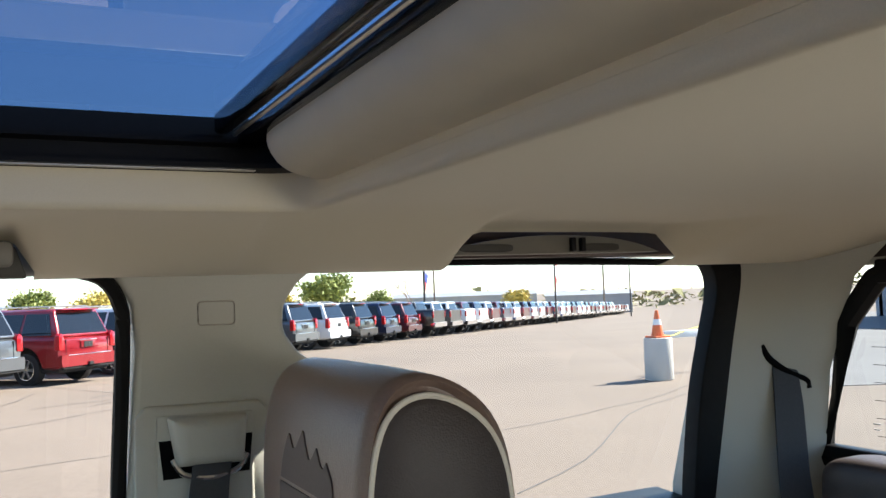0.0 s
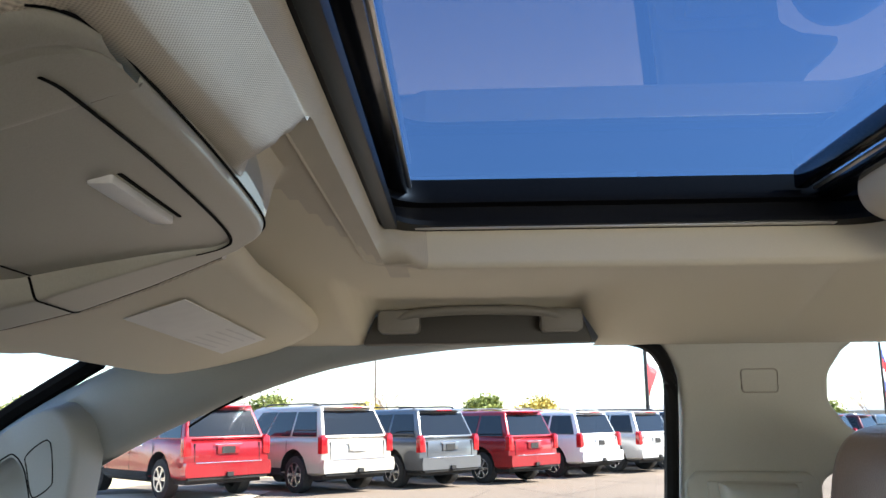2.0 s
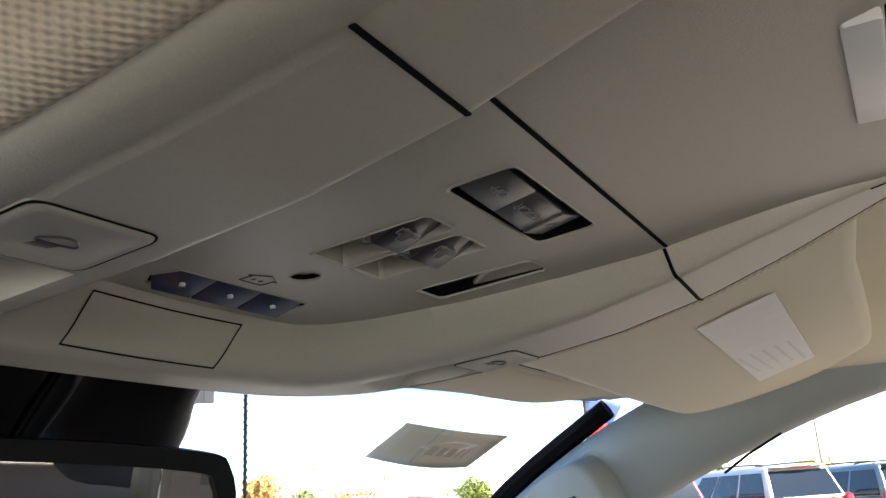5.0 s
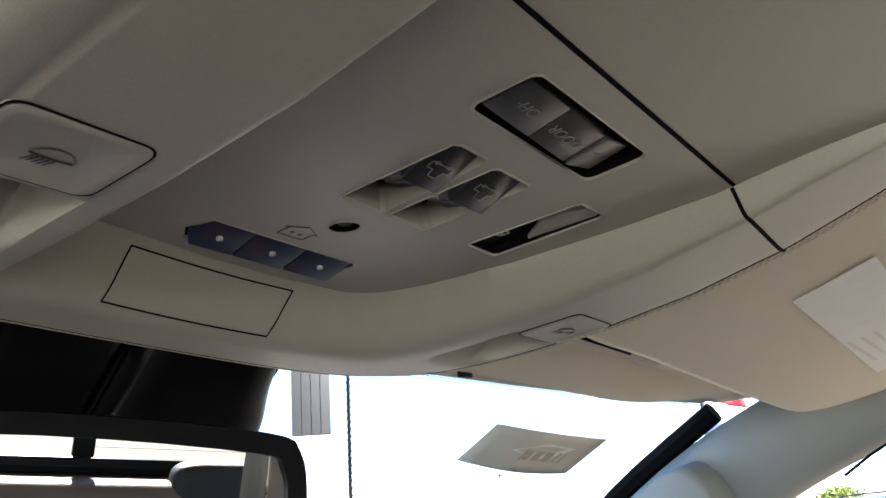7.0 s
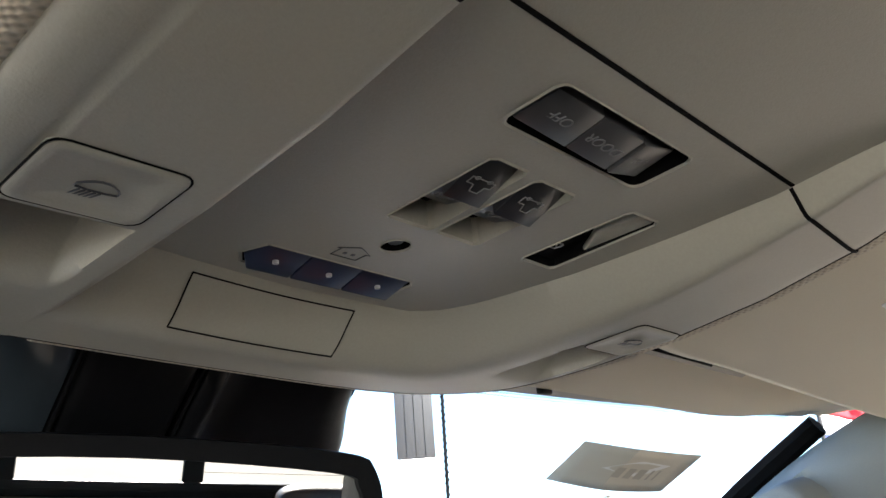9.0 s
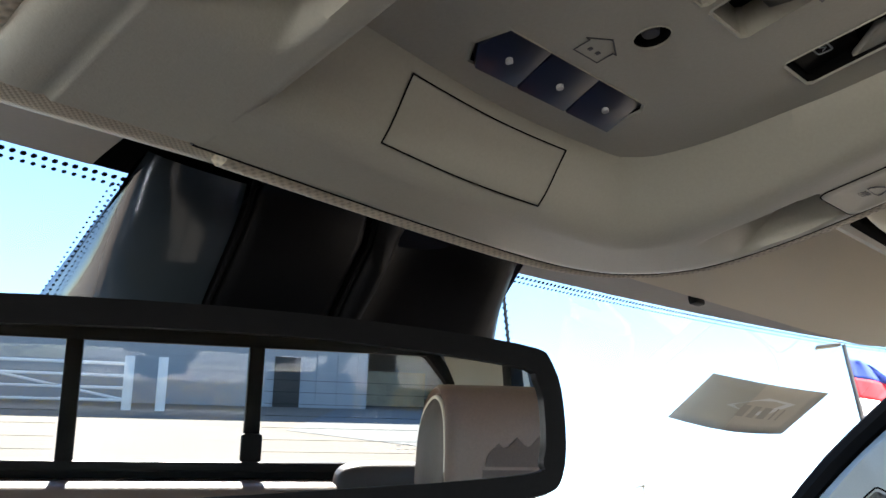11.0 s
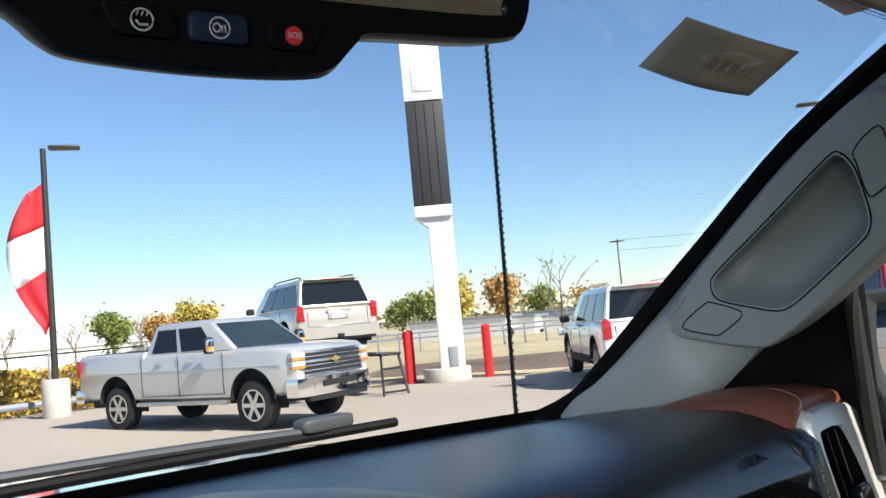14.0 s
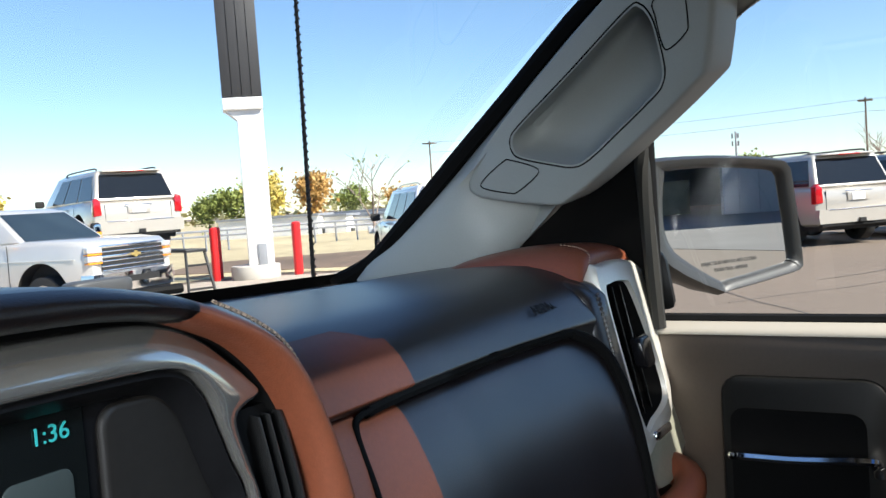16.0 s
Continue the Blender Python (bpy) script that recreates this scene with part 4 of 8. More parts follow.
pa, pb, pc, pd = Vector((0.405, 0.775, 1.886)), Vector((0.549, 0.753, 1.878)), Vector((0.554, 0.800, 1.854)), Vector((0.413, 0.821, 1.864))


def tag_pt(u, v):
    p = (pa * (1 - u) + pb * u) * (1 - v) + (pd * (1 - u) + pc * u) * v
    return p - Vector((0, 0, 0.004 * math.sin(math.pi * u) * (0.3 + 0.7 * v)))


bm = bmesh.new()
vs = [[bm.verts.new(tag_pt(u, v)) for u in spread(0, 1, 9)] for v in spread(0, 1, 6)]
for a, b in zip(vs, vs[1:]):
    for i in range(8):
        bm.faces.new((a[i], a[i + 1], b[i + 1], b[i]))
sheet = part("paper", bm, M_PAPER, tag, angle=80)
sheet.modifiers.new("thick", "SOLIDIFY").thickness = 0.0006
for u0, u1 in ((0.40, 0.47), (0.50, 0.56), (0.59, 0.66), (0.70, 0.72), (0.76, 0.78)):
    bm = bmesh.new()
    bm.faces.new([bm.verts.new(tag_pt(u, v) - Vector((0, 0.0005, 0.0012))) for u, v in ((u0, 0.42), (u1, 0.42), (u1, 0.66), (u0, 0.66))])
    part("mark", bm, M_PAPERMARK, tag)
# gloss on the paper, painted as a matt white quad
bm = bmesh.new()
bm.faces.new([bm.verts.new(tag_pt(u, v) - Vector((0, 0.0004, 0.0008))) for u, v in ((0.28, 0.50), (0.55, 0.24), (0.82, 0.30), (0.62, 0.62))])
part("painted_gloss", bm, M_WHITELBL, tag, "gloss painted as a pale matt patch")


# ---- sun visors ----
def visor(s):
    t = thing("sun_visor", (s * 0.40, 0.47, 1.92), "tan cloth sun visor folded up with white label" if s > 0 else "tan cloth sun visor folded up", "visor", "sun visors")
    out = [(0.150, 0.436), (0.30, 0.434), (0.46, 0.4355), (0.560, 0.4385), (0.592, 0.444), (0.630, 0.468), (0.656, 0.490), (0.668, 0.522), (0.660, 0.560), (0.640, 0.588), (0.600, 0.603), (0.50, 0.602), (0.38, 0.598), (0.25, 0.592), (0.19, 0.591), (0.165, 0.585), (0.150, 0.56)]
    sp = [(p.x, p.y) for p in spline([(a, b, 0) for a, b in out], 3, closed=True)]
    zz = lambda x, y: 1.931 - (y - 0.437) * 0.235
    cx, cy = 0.40, 0.52
    bm = bmesh.new()
    loft(bm, [[(s * (cx + (x - cx) * k), cy + (y - cy) * k, zz(x, y) + dz) for x, y in sp] for k, dz in ((0.9, -0.009), (0.97, -0.008), (1.0, -0.002), (1.0, 0.005), (0.97, 0.010))])
    bmesh.ops.recalc_face_normals(bm, faces=bm.faces)
    part("flap", bm, M_LINER, t, angle=60)
    if s > 0:
        q = [(0.258, 0.472), (0.526, 0.4805), (0.552, 0.527), (0.271, 0.515)]
        bm = bmesh.new()
        prism(bm, [(x, y, zz(x, y) - 0.0094) for x, y in q], (0, 0, -0.0006))
        part("label", bm, M_WHITELBL, t, "white printed warning label")
        for k in range(5):
            bm = bmesh.new()
            y = 0.485 + 0.008 * k
            prism(bm, [(x, y + d, zz(x, y + d) - 0.0101) for x, d in ((0.41, 0), (0.51 - 0.01 * (k % 3), 0), (0.51 - 0.01 * (k % 3), 0.002), (0.41, 0.002))], (0, 0, -0.0001))
            part("label_line", bm, mat("faint print", (0.68, 0.67, 0.65), 0.7) if k == 0 else bpy.data.materials["faint print"], t)
    bm = bmesh.new()
    prism(bm, [(s * x, y, zz(x, y) - 0.0035) for x, y in ((0.19, 0.5935), (0.255, 0.5945), (0.262, 0.600), (0.19, 0.600))], (0, 0, 0.008))
    part("hinge_slot", bm, M_SEAM, t, "dark hinge slot", bevel=0.001)
    bm = bmesh.new()
    tube(bm, [(s * 0.17, 0.600, zz(0.17, 0.600)), (s * 0.30, 0.601, zz(0.30, 0.600))], 0.004, 8)
    part("hinge_rod", bm, M_TRIM, t, "tan hinge rod")
    bm = bmesh.new()
    box(bm, (s * 0.255, 0.702, 1.8965), (0.010, 0.005, 0.005))
    part("hinge_clip", bm, M_BLACK, t, bevel=0.001)
    return t


visor(1)
visor(-1)

# ---- overhead console ----
oc = thing("overhead_console", (0, 0.53, 1.87), "tan plastic overhead console with switches and map lamps", "console")
# three rings about the middle panel: crease at the panel, foot of the wall, outer edge of the frame
CREASE = [(-0.066, 0.614), (0.0, 0.6215), (0.050, 0.6208), (0.060, 0.6185), (0.0672, 0.6125), (0.0718, 0.602), (0.0748, 0.590), (0.0772, 0.572), (0.0795, 0.555), (0.083, 0.525), (0.0855, 0.49), (0.0905, 0.455), (0.0985, 0.432), (0.1075, 0.4165), (0.1085, 0.4085), (0.099, 0.4035), (0.064, 0.4003), (-0.01, 0.3982), (-0.067, 0.3985)]
FOOT = [(-0.070, 0.6375), (-0.004, 0.645), (0.062, 0.6450), (0.086, 0.6425), (0.0965, 0.635), (0.1015, 0.623), (0.1028, 0.605), (0.1015, 0.583), (0.0978, 0.555), (0.0935, 0.52), (0.0912, 0.487), (0.0938, 0.458), (0.1005, 0.4335), (0.1085, 0.4170), (0.1095, 0.4080), (0.0995, 0.4025), (0.064, 0.3995), (-0.01, 0.3974), (-0.067, 0.3977)]
OUTER = [(-0.072, 0.660), (0.0, 0.665), (0.064, 0.668), (0.100, 0.665), (0.122, 0.657), (0.138, 0.644), (0.1455, 0.626), (0.1475, 0.60), (0.1465, 0.565), (0.1435, 0.53), (0.140, 0.49), (0.138, 0.455), (0.134, 0.43), (0.129, 0.412), (0.119, 0.397), (0.104, 0.3895), (0.064, 0.386), (-0.01, TAIL), (-0.067, TAIL)]


def curve(pts, n=8):
    return [(p.x, p.y) for p in spline([(a, b, 0) for a, b in pts], n)]


crease, foot, outer = curve(CREASE), curve(FOOT), curve(OUTER)


def hollow(x, y, x0, x1, y0, y1, deep):
    """A finger hollow: steep beside the lamp at y0, running out flat at y1."""
    side = smooth01(x0, x0 + 0.0035, x) * (1 - smooth01(x1 - 0.0035, x1, x))
    return deep * side * smooth01(y0, y0 + 0.0022, y) * (1 - smooth01(y0 + 0.004, y1, y))


def frame_z(x, y):
    return rim_z(y) + hollow(x, y, 0.1080, 0.1380, 0.5815, 0.628, 0.019)


def block_z(x, y):
    return rim_z(y) + hollow(x, y, -0.1065, -0.0760, 0.5755, 0.618, 0.020)


def console_z(x, y):
    """Height of the visible skin at x, y."""
    if x < -0.0675:
        return rim_z(y)
    xr = float(np.interp(-y, [-p[1] for p in CREASE[4:14]], [p[0] for p in CREASE[4:14]]))
    return pan_z(y) if x < xr and y < 0.6215 else rim_z(y)


# frame: wall down from the panel, rounded foot, flat lip, rolled outer edge
rows = []
for (cx, cy), (fx, fy), (ox, oy) in zip(crease, foot, outer):
    cz, fz = pan_z(cy), rim_z(fy)
    deep = cz - fz
    row = [(cx, cy, cz + 0.0015)]
    for f, g in ((0.0, 0.0), (0.25, 0.34), (0.45, 0.64), (0.62, 0.84), (0.80, 0.955), (1.0, 1.0)):
        row.append((cx + (fx - cx) * f, cy + (fy - cy) * f, cz - deep * g))
    for k in spread(0.04, 0.93, 26):
        x, y = fx + (ox - fx) * k, fy + (oy - fy) * k
        row.append((x, y, frame_z(x, y) + 0.0012 * smooth01(0.75, 1.0, k)))
    z = rim_z(oy)
    row += [(fx + (ox - fx) * 0.985, fy + (oy - fy) * 0.985, z + 0.0028), (ox, oy, z + 0.007), (ox, oy, z + 0.03)]
    rows.append(row)
fine = []
for a, b in zip(rows, rows[1:]):
    fine += [a, [tuple((p + q) / 2 for p, q in zip(u, v)) for u, v in zip(a, b)]]
fine.append(rows[-1])
fine = [[(x, y, max(z, frame_z(x, y)) if 7 <= i <= 30 else z) for i, (x, y, z) in enumerate(r)] for r in fine]
bm = bmesh.new()
loft(bm, fine, close=False, caps=False)
bmesh.ops.recalc_face_normals(bm, faces=bm.faces)
part("frame", bm, M_CONS, oc, "tan grained plastic frame", angle=48)
# side block of the driver's side with its lamp and hollow
bm = bmesh.new()
rows = []
for y in sorted(set(spread(TAIL, 0.40, 9) + spread(0.40, 0.56, 40) + spread(0.56, 0.63, 60) + spread(0.63, 0.656, 8))):
    rise = pan_z(y) - rim_z(y)
    z = rim_z(y)
    tuck = float(np.interp(y, [TAIL, 0.386, 0.390, 0.396, 0.42, 0.47, 0.52], [0.028, 0.019, 0.012, 0.0085, 0.006, 0.003, 0.0]))
    soften = 1 - smooth01(0.40, 0.46, y)
    row = [(-0.0610 - 0.004 * soften, y, z + max(rise, 0) + 0.002), (-0.0640 - 0.003 * soften, y, z + 0.55 * max(rise, 0)), (-0.0668, y, z + 0.0022 * min(1, rise / 0.006)), (-0.0682, y, z + 0.0007 * min(1, rise / 0.006))]
    row += [(x, y, block_z(x, y)) for x in spread(-0.0700, -0.1060 + tuck, 36)]
    row += [(x + tuck, y, z + d) for x, d in ((-0.1075, 0.0010), (-0.1090, 0.0006), (-0.1150, 0.0008), (-0.1195, 0.0020), (-0.1215, 0.0050), (-0.1220, 0.0300))]
    rows.append(row)
loft(bm, rows, close=False, caps=False)
bmesh.ops.recalc_face_normals(bm, faces=bm.faces)
part("side_block", bm, M_CONS, oc, "tan grained plastic side block", angle=60)
# middle panel with its switch openings
WELLS = {
    "rocker": [(0.0098 + a, 0.5035 + b) for a, b in rounded(0.0600, 0.0185, 0.003, 4)],
    "switch_left": [(-0.0096, 0.5612), (-0.0090, 0.5262), (-0.0070, 0.5248), (0.0046, 0.5248), (0.0056, 0.5262), (0.0075, 0.5605), (0.0066, 0.5620), (-0.0086, 0.5620)],
    "switch_right": [(0.0105, 0.5605), (0.0110, 0.5272), (0.0126, 0.5258), (0.0275, 0.5258), (0.0287, 0.5272), (0.0283, 0.5610), (0.0270, 0.5623), (0.0115, 0.5620)],
    "slot": [(0.0500, 0.5600), (0.0525, 0.5240), (0.0540, 0.5222), (0.0668, 0.5216), (0.0682, 0.5230), (0.0668, 0.5600), (0.0655, 0.5614), (0.0512, 0.5614)],
    "microphone": [(0.0080 + 0.0047 * math.cos(a), 0.5768 + 0.0047 * math.sin(a)) for a in spread(0, 2 * math.pi, 21)[:-1]],
    "strip": [(-0.0268, 0.6050), (-0.0235, 0.5962), (0.0340, 0.5965), (0.0368, 0.5990), (0.0362, 0.6110), (-0.0225, 0.6110)],
}
bm = bmesh.new()
rim_pts = [(-0.0655, 0.4005), (-0.0655, 0.6135)] + [(x, y) for x, y in crease[3:] if x > -0.060] 
loops = [[(x + (0.0008 if x > 0.06 else 0), y + (0.0008 if y > 0.6 else -0.0006 if y < 0.405 else 0)) for x, y in rim_pts]] + list(WELLS.values())
edges = []
for lp in loops:
    vs = [bm.verts.new((x, y, 0)) for x, y in lp]
    edges += [bm.edges.new((vs[i], vs[(i + 1) % len(vs)])) for i in range(len(vs))]
bmesh.ops.triangle_fill(bm, edges=edges, use_beauty=True)
for axis, a, b, n in (("y", 0.408, 0.618, 31), ("x", -0.055, 0.100, 18)):
    for v in spread(a, b, n):
        bmesh.ops.bisect_plane(bm, geom=bm.verts[:] + bm.edges[:] + bm.faces[:], plane_co=(v, v, 0), plane_no=(0, 1, 0) if axis == "y" else (1, 0, 0))
for v in bm.verts:
    v.co.z = pan_z(v.co.y)
bmesh.ops.recalc_face_normals(bm, faces=bm.faces)
if sum(f.normal.z for f in bm.faces) > 0:
    bmesh.ops.reverse_faces(bm, faces=bm.faces[:])
panel = part("panel", bm, M_CONS, oc, "tan grained plastic panel with switch openings", angle=60)


def seam_line(name, pts, r=0.0012, lift=0.0002, f=console_z):
    bm = bmesh.new()
    tube(bm, [(x, y, f(x, y) - lift) for x, y in pts], r, 6, flat=0.35)
    return part(name, bm, M_SEAM, oc, "dark parting line")


seam_line("bin_seam", [(x, 0.4845) for x in spread(-0.064, 0.0852, 24)], 0.0008, 0.0001)
k = min(range(len(crease)), key=lambda i: abs(crease[i][1] - 0.4862) + (0 if crease[i][0] > 0.08 else 1))
bm = bmesh.new()
tube(bm, [(p[0], p[1], p[2] - 0.0002) for p in (rows_k for rows_k in fine[2 * k][1:-2])], 0.0008, 6, flat=0.5)
part("bin_seam", bm, M_SEAM, oc, "dark parting line")
seam_line("side_seam", [(x, 0.4827) for x in spread(-0.1068, -0.0690, 8)], 0.0008, 0.0001)
seam_line("lid_seam", [((a + c) / 2, (b + d) / 2) for (a, b), (c, d) in zip(crease[13 * 8 - 2:], foot[13 * 8 - 2:])] + curve([(-0.067, 0.3981), (-0.080, 0.3985), (-0.088, 0.3998)], 4), 0.0008, 0.0002, lambda x, y: rim_z(y))
edge = [(fx + (ox - fx) * 0.90, fy + (oy - fy) * 0.90) for (fx, fy), (ox, oy) in zip(foot[:13 * 8], outer[:13 * 8])]
seam_line("edge_seam", edge, 0.0005, 0.0, lambda x, y: rim_z(y) + 0.0007)
# blank cover on the front wall
def wall_at(x, g):
    """A point on the front wall, g from the crease to the foot."""
    cy = float(np.interp(x, [p[0] for p in crease[:18]], [p[1] for p in crease[:18]]))
    fy = float(np.interp(x, [p[0] for p in foot[:20]], [p[1] for p in foot[:20]]))
    h = float(np.interp(g, [0.0, 0.34, 0.64, 0.84, 0.955, 1.0], [0.0, 0.25, 0.45, 0.62, 0.80, 1.0]))
    return (x, cy + (fy - cy) * h, pan_z(cy) + (rim_z(fy) - pan_z(cy)) * g - 0.0003)


bm = bmesh.new()
box_line = [(x, 0.14) for x in spread(-0.033, 0.034, 9)] + [(0.034, g) for g in spread(0.14, 0.86, 6)] + [(x, 0.86) for x in spread(0.034, -0.033, 9)] + [(-0.033, g) for g in spread(0.86, 0.14, 6)]
tube(bm, [wall_at(x, g) for x, g in box_line], 0.00030, 4, closed=True)
part("cover_outline", bm, M_SEAM, oc)
# ribbed cloth bead that frames the console, with a thin dark line between
round_all = outer[:-1] + curve([(-0.067, TAIL), (-0.084, TAIL), (-0.0945, 0.3848), (-0.1035, 0.3868), (-0.1102, 0.3908), (-0.1137, 0.397), (-0.1162, 0.42), (-0.1192, 0.47), (-0.1220, 0.52), (-0.1222, 0.60)], 5)
bead, gap = [], []
for i in range(2, len(round_all) - 1):
    (x0, y0), (x1, y1) = round_all[i - 1], round_all[i + 1]
    d = max(1e-6, math.hypot(x1 - x0, y1 - y0))
    nx, ny = -(y1 - y0) / d, (x1 - x0) / d
    px, py = round_all[i]
    bead.append((px + nx * 0.0044, py + ny * 0.0044, rim_z(py) + 0.0068))
    gap.append((px + nx * 0.0004, py + ny * 0.0004, rim_z(py) + 0.0036))
bm = bmesh.new()
tube(bm, bead[:13 * 8 - 4], 0.0048, 10)
part("cloth_edge", bm, M_PAD, oc, "knit cloth edge", angle=80)
bm = bmesh.new()
tube(bm, gap[13 * 8 - 12:-22], 0.0005, 6)
part("edge_gap", bm, M_SEAM, oc, "thin dark line against the headliner")


# bin release tab
bm = bmesh.new()
prism(bm, [Vector((0.0175, 0.4160, console_z(0.017, 0.4160) + 0.001)) + Vector((x, y, 0)) for x, y in rounded(0.061, 0.0085, 0.0012, 3)], (0, 0, -0.0030))
part("bin_tab", bm, mat("pale satin tab", (0.78, 0.77, 0.74), 0.35, var=0.04), oc, "pale silver release tab", bevel=0.0006)
# offset black plate stands in for the tab's cast shadow
bm = bmesh.new()
prism(bm, [Vector((0.0195, 0.4135, console_z(0.02, 0.41) - 0.0003)) + Vector((x, y, 0)) for x, y in rounded(0.063, 0.0080, 0.0012, 3)], (0, 0, 0.001))
part("tab_shadow", bm, M_SEAM, oc)


def well(name, key, up=0.007, inside=None):
    """The walls and dark bottom of an opening in the panel."""
    pts = WELLS[key]
    cx, cy = sum(p[0] for p in pts) / len(pts), sum(p[1] for p in pts) / len(pts)
    bm = bmesh.new()
    big = [(cx + (x - cx) * 1.04, cy + (y - cy) * 1.06) for x, y in pts]
    loft(bm, [[(x, y, pan_z(y) - 0.00005) for x, y in big], [(x, y, pan_z(y) - 0.0005) for x, y in [((a + c) / 2, (b + d) / 2) for (a, b), (c, d) in zip(big, pts)]],
              [(x, y, pan_z(y) + 0.0003) for x, y in pts]] + ([] if inside else [[(x, y, pan_z(y) + up) for x, y in pts]]), caps=False)
    bmesh.ops.recalc_face_normals(bm, faces=bm.faces)
    rim = part(name, bm, M_CONS, oc, angle=30)
    bm = bmesh.new()
    prism(bm, [(x, y, pan_z(y) + up - 0.0005) for x, y in pts], (0, 0, 0.0004))
    if inside:
        loft(bm, [[(x, y, pan_z(y) + d) for x, y in pts] for d in (0.0002, up)], caps=False)
        bmesh.ops.recalc_face_normals(bm, faces=bm.faces)
    part("well", bm, M_SEAM, rim)
    return rim


def pad(name, parent, pts, zs, material, label="", thick=0.004, bev=0.0005):
    """A key with a tilted face: outline points, each with its height over the panel."""
    bm = bmesh.new()
    a = [bm.verts.new((x, y, pan_z(y) + d)) for (x, y), d in zip(pts, zs)]
    b = [bm.verts.new((x, y, pan_z(y) + d + thick)) for (x, y), d in zip(pts, zs)]
    n = len(a)
    bm.faces.new(a), bm.faces.new(b[::-1])
    for q in range(n):
        bm.faces.new((a[q], b[q], b[(q + 1) % n], a[(q + 1) % n]))
    bmesh.ops.recalc_face_normals(bm, faces=bm.faces)
    return part(name, bm, material, parent, label, bevel=bev)


# three-way rocker: one plate for two positions, pressed at the third
rim = well("rocker_bezel", "rocker", 0.007, True)
plates = (("OFF", -0.0178, 0.0003, 0.0012, 0.0002), ("DOOR", 0.0007, 0.0186, 0.0002, -0.0006), ("ON", 0.0194, 0.0345, -0.0012, 0.0022))
for label_, x0, x1, d0, d1 in plates:
    key = pad("rocker_key", rim, [(x0, 0.4972), (x1, 0.4968), (x1 + 0.0012, 0.5100), (x0 + 0.0012 - (0.003 if label_ == "OFF" else 0), 0.5100)], [d0 - 0.0002, d1 - 0.0002, d1 - 0.0014, d0 - 0.0014], M_GREYBTN, "grey rocker key")
    xm = (x0 + x1) / 2
    words("key_text", label_, 0.0048, Matrix.Translation((xm, 0.5035, pan_z(0.5035) + (d0 + d1) / 2 - 0.0010)) @ Matrix.Rotation((d1 - d0) / (x1 - x0), 4, "Y").inverted() @ Matrix.Rotation(math.pi, 4, "X") @ Matrix.Rotation(math.pi, 4, "Z"), M_DIM, key, 0.0001)
# pair of roof switches: a raised rear half and a sunk front half
for name, key_, xa, xb in (("switch_bezel", "switch_left", -0.0090, 0.0056), ("switch_bezel", "switch_right", 0.0120, 0.0284)):
    rim = well(name, key_, 0.009)
    key = pad("switch_key", rim, [(xa, 0.5272), (xb, 0.5272), (xb + 0.0006, 0.5425), (xa + 0.0002, 0.5425)], [0.0022, 0.0022, -0.0026, -0.0026], M_SWITCH, "dark roof switch")
    low = pad("switch_key", rim, [(xa, 0.5428), (xb + 0.0006, 0.5428), (xb + 0.0010, 0.5545), (xa - 0.0002, 0.5545)], [0.0006, 0.0006, 0.0040, 0.0040], M_SWITCH, "dark roof switch")
    xm = (xa + xb) / 2
    for k, host, y0, h0, lift in ((1.0, key, 0.5352, 0.0034, -0.0003), (0.8, low, 0.5480, 0.0026, 0.0020)):
        bm = bmesh.new()
        shape = [(-0.0045, -0.5), (-0.0045, 0.2), (-0.002, 0.2), (-0.001, 0.9), (0.002, 0.9), (0.0025, 0.2), (0.0045, 0.1), (0.0045, -0.5)]
        slope = -0.30 if host is key else 0.25
        tube(bm, [(xm + a * k, y0 + b * h0, pan_z(y0) + lift + slope * b * h0 - 0.0004) for a, b in shape], 0.00022, 4, closed=True)
        for d in (-0.0026, 0.0024):
            tube(bm, [(xm + d * k + 0.0008 * math.cos(a), y0 - 0.5 * h0 + 0.0008 * math.sin(a), pan_z(y0) + lift - slope * 0.5 * h0 - 0.0004) for a in spread(0, 5.2, 7)], 0.00018, 4, closed=True)
        part("switch_mark", bm, M_DIM, host)
# long slot: sloped thumb ramp and a small key at its front
rim = well("slot_bezel", "slot", 0.008, True)
pad("slot_ramp", rim, [(0.0600, 0.5228), (0.0678, 0.5226), (0.0674, 0.5490), (0.0630, 0.5400)], [0.0008, 0.0004, 0.0012, 0.0040], M_CONS, "", 0.002)
key = pad("slot_key", rim, [(0.0505, 0.5460), (0.0672, 0.5460), (0.0664, 0.5606), (0.0506, 0.5606)], [0.0045, 0.0045, 0.0022, 0.0022], M_BLACK)
bm = bmesh.new()
tube(bm, [(0.0575 + a, 0.553 + b, pan_z(0.553) + 0.0028) for a, b in rounded(0.0050, 0.0040, 0.0008, 2)], 0.00028, 4, closed=True)
tube(bm, [(0.0563, 0.5535, pan_z(0.553) + 0.0028), (0.0575, 0.552, pan_z(0.553) + 0.0028), (0.0588, 0.5535, pan_z(0.553) + 0.0028)], 0.00022, 4)
part("slot_mark", bm, M_ICON, key)
# microphone hole and roof pictogram
mic = well("microphone", "microphone", 0.004, True)
mic["label"] = "small round microphone hole"
bm = bmesh.new()
cyl(bm, (0.0085, 0.5772, pan_z(0.577) + 0.004), (0.0085, 0.5772, pan_z(0.577) + 0.0012), 0.0026, 0.0022, 16)
part("grille", bm, M_GREYBTN, mic)
bm = bmesh.new()
zp = lambda y: pan_z(y) - 0.0001
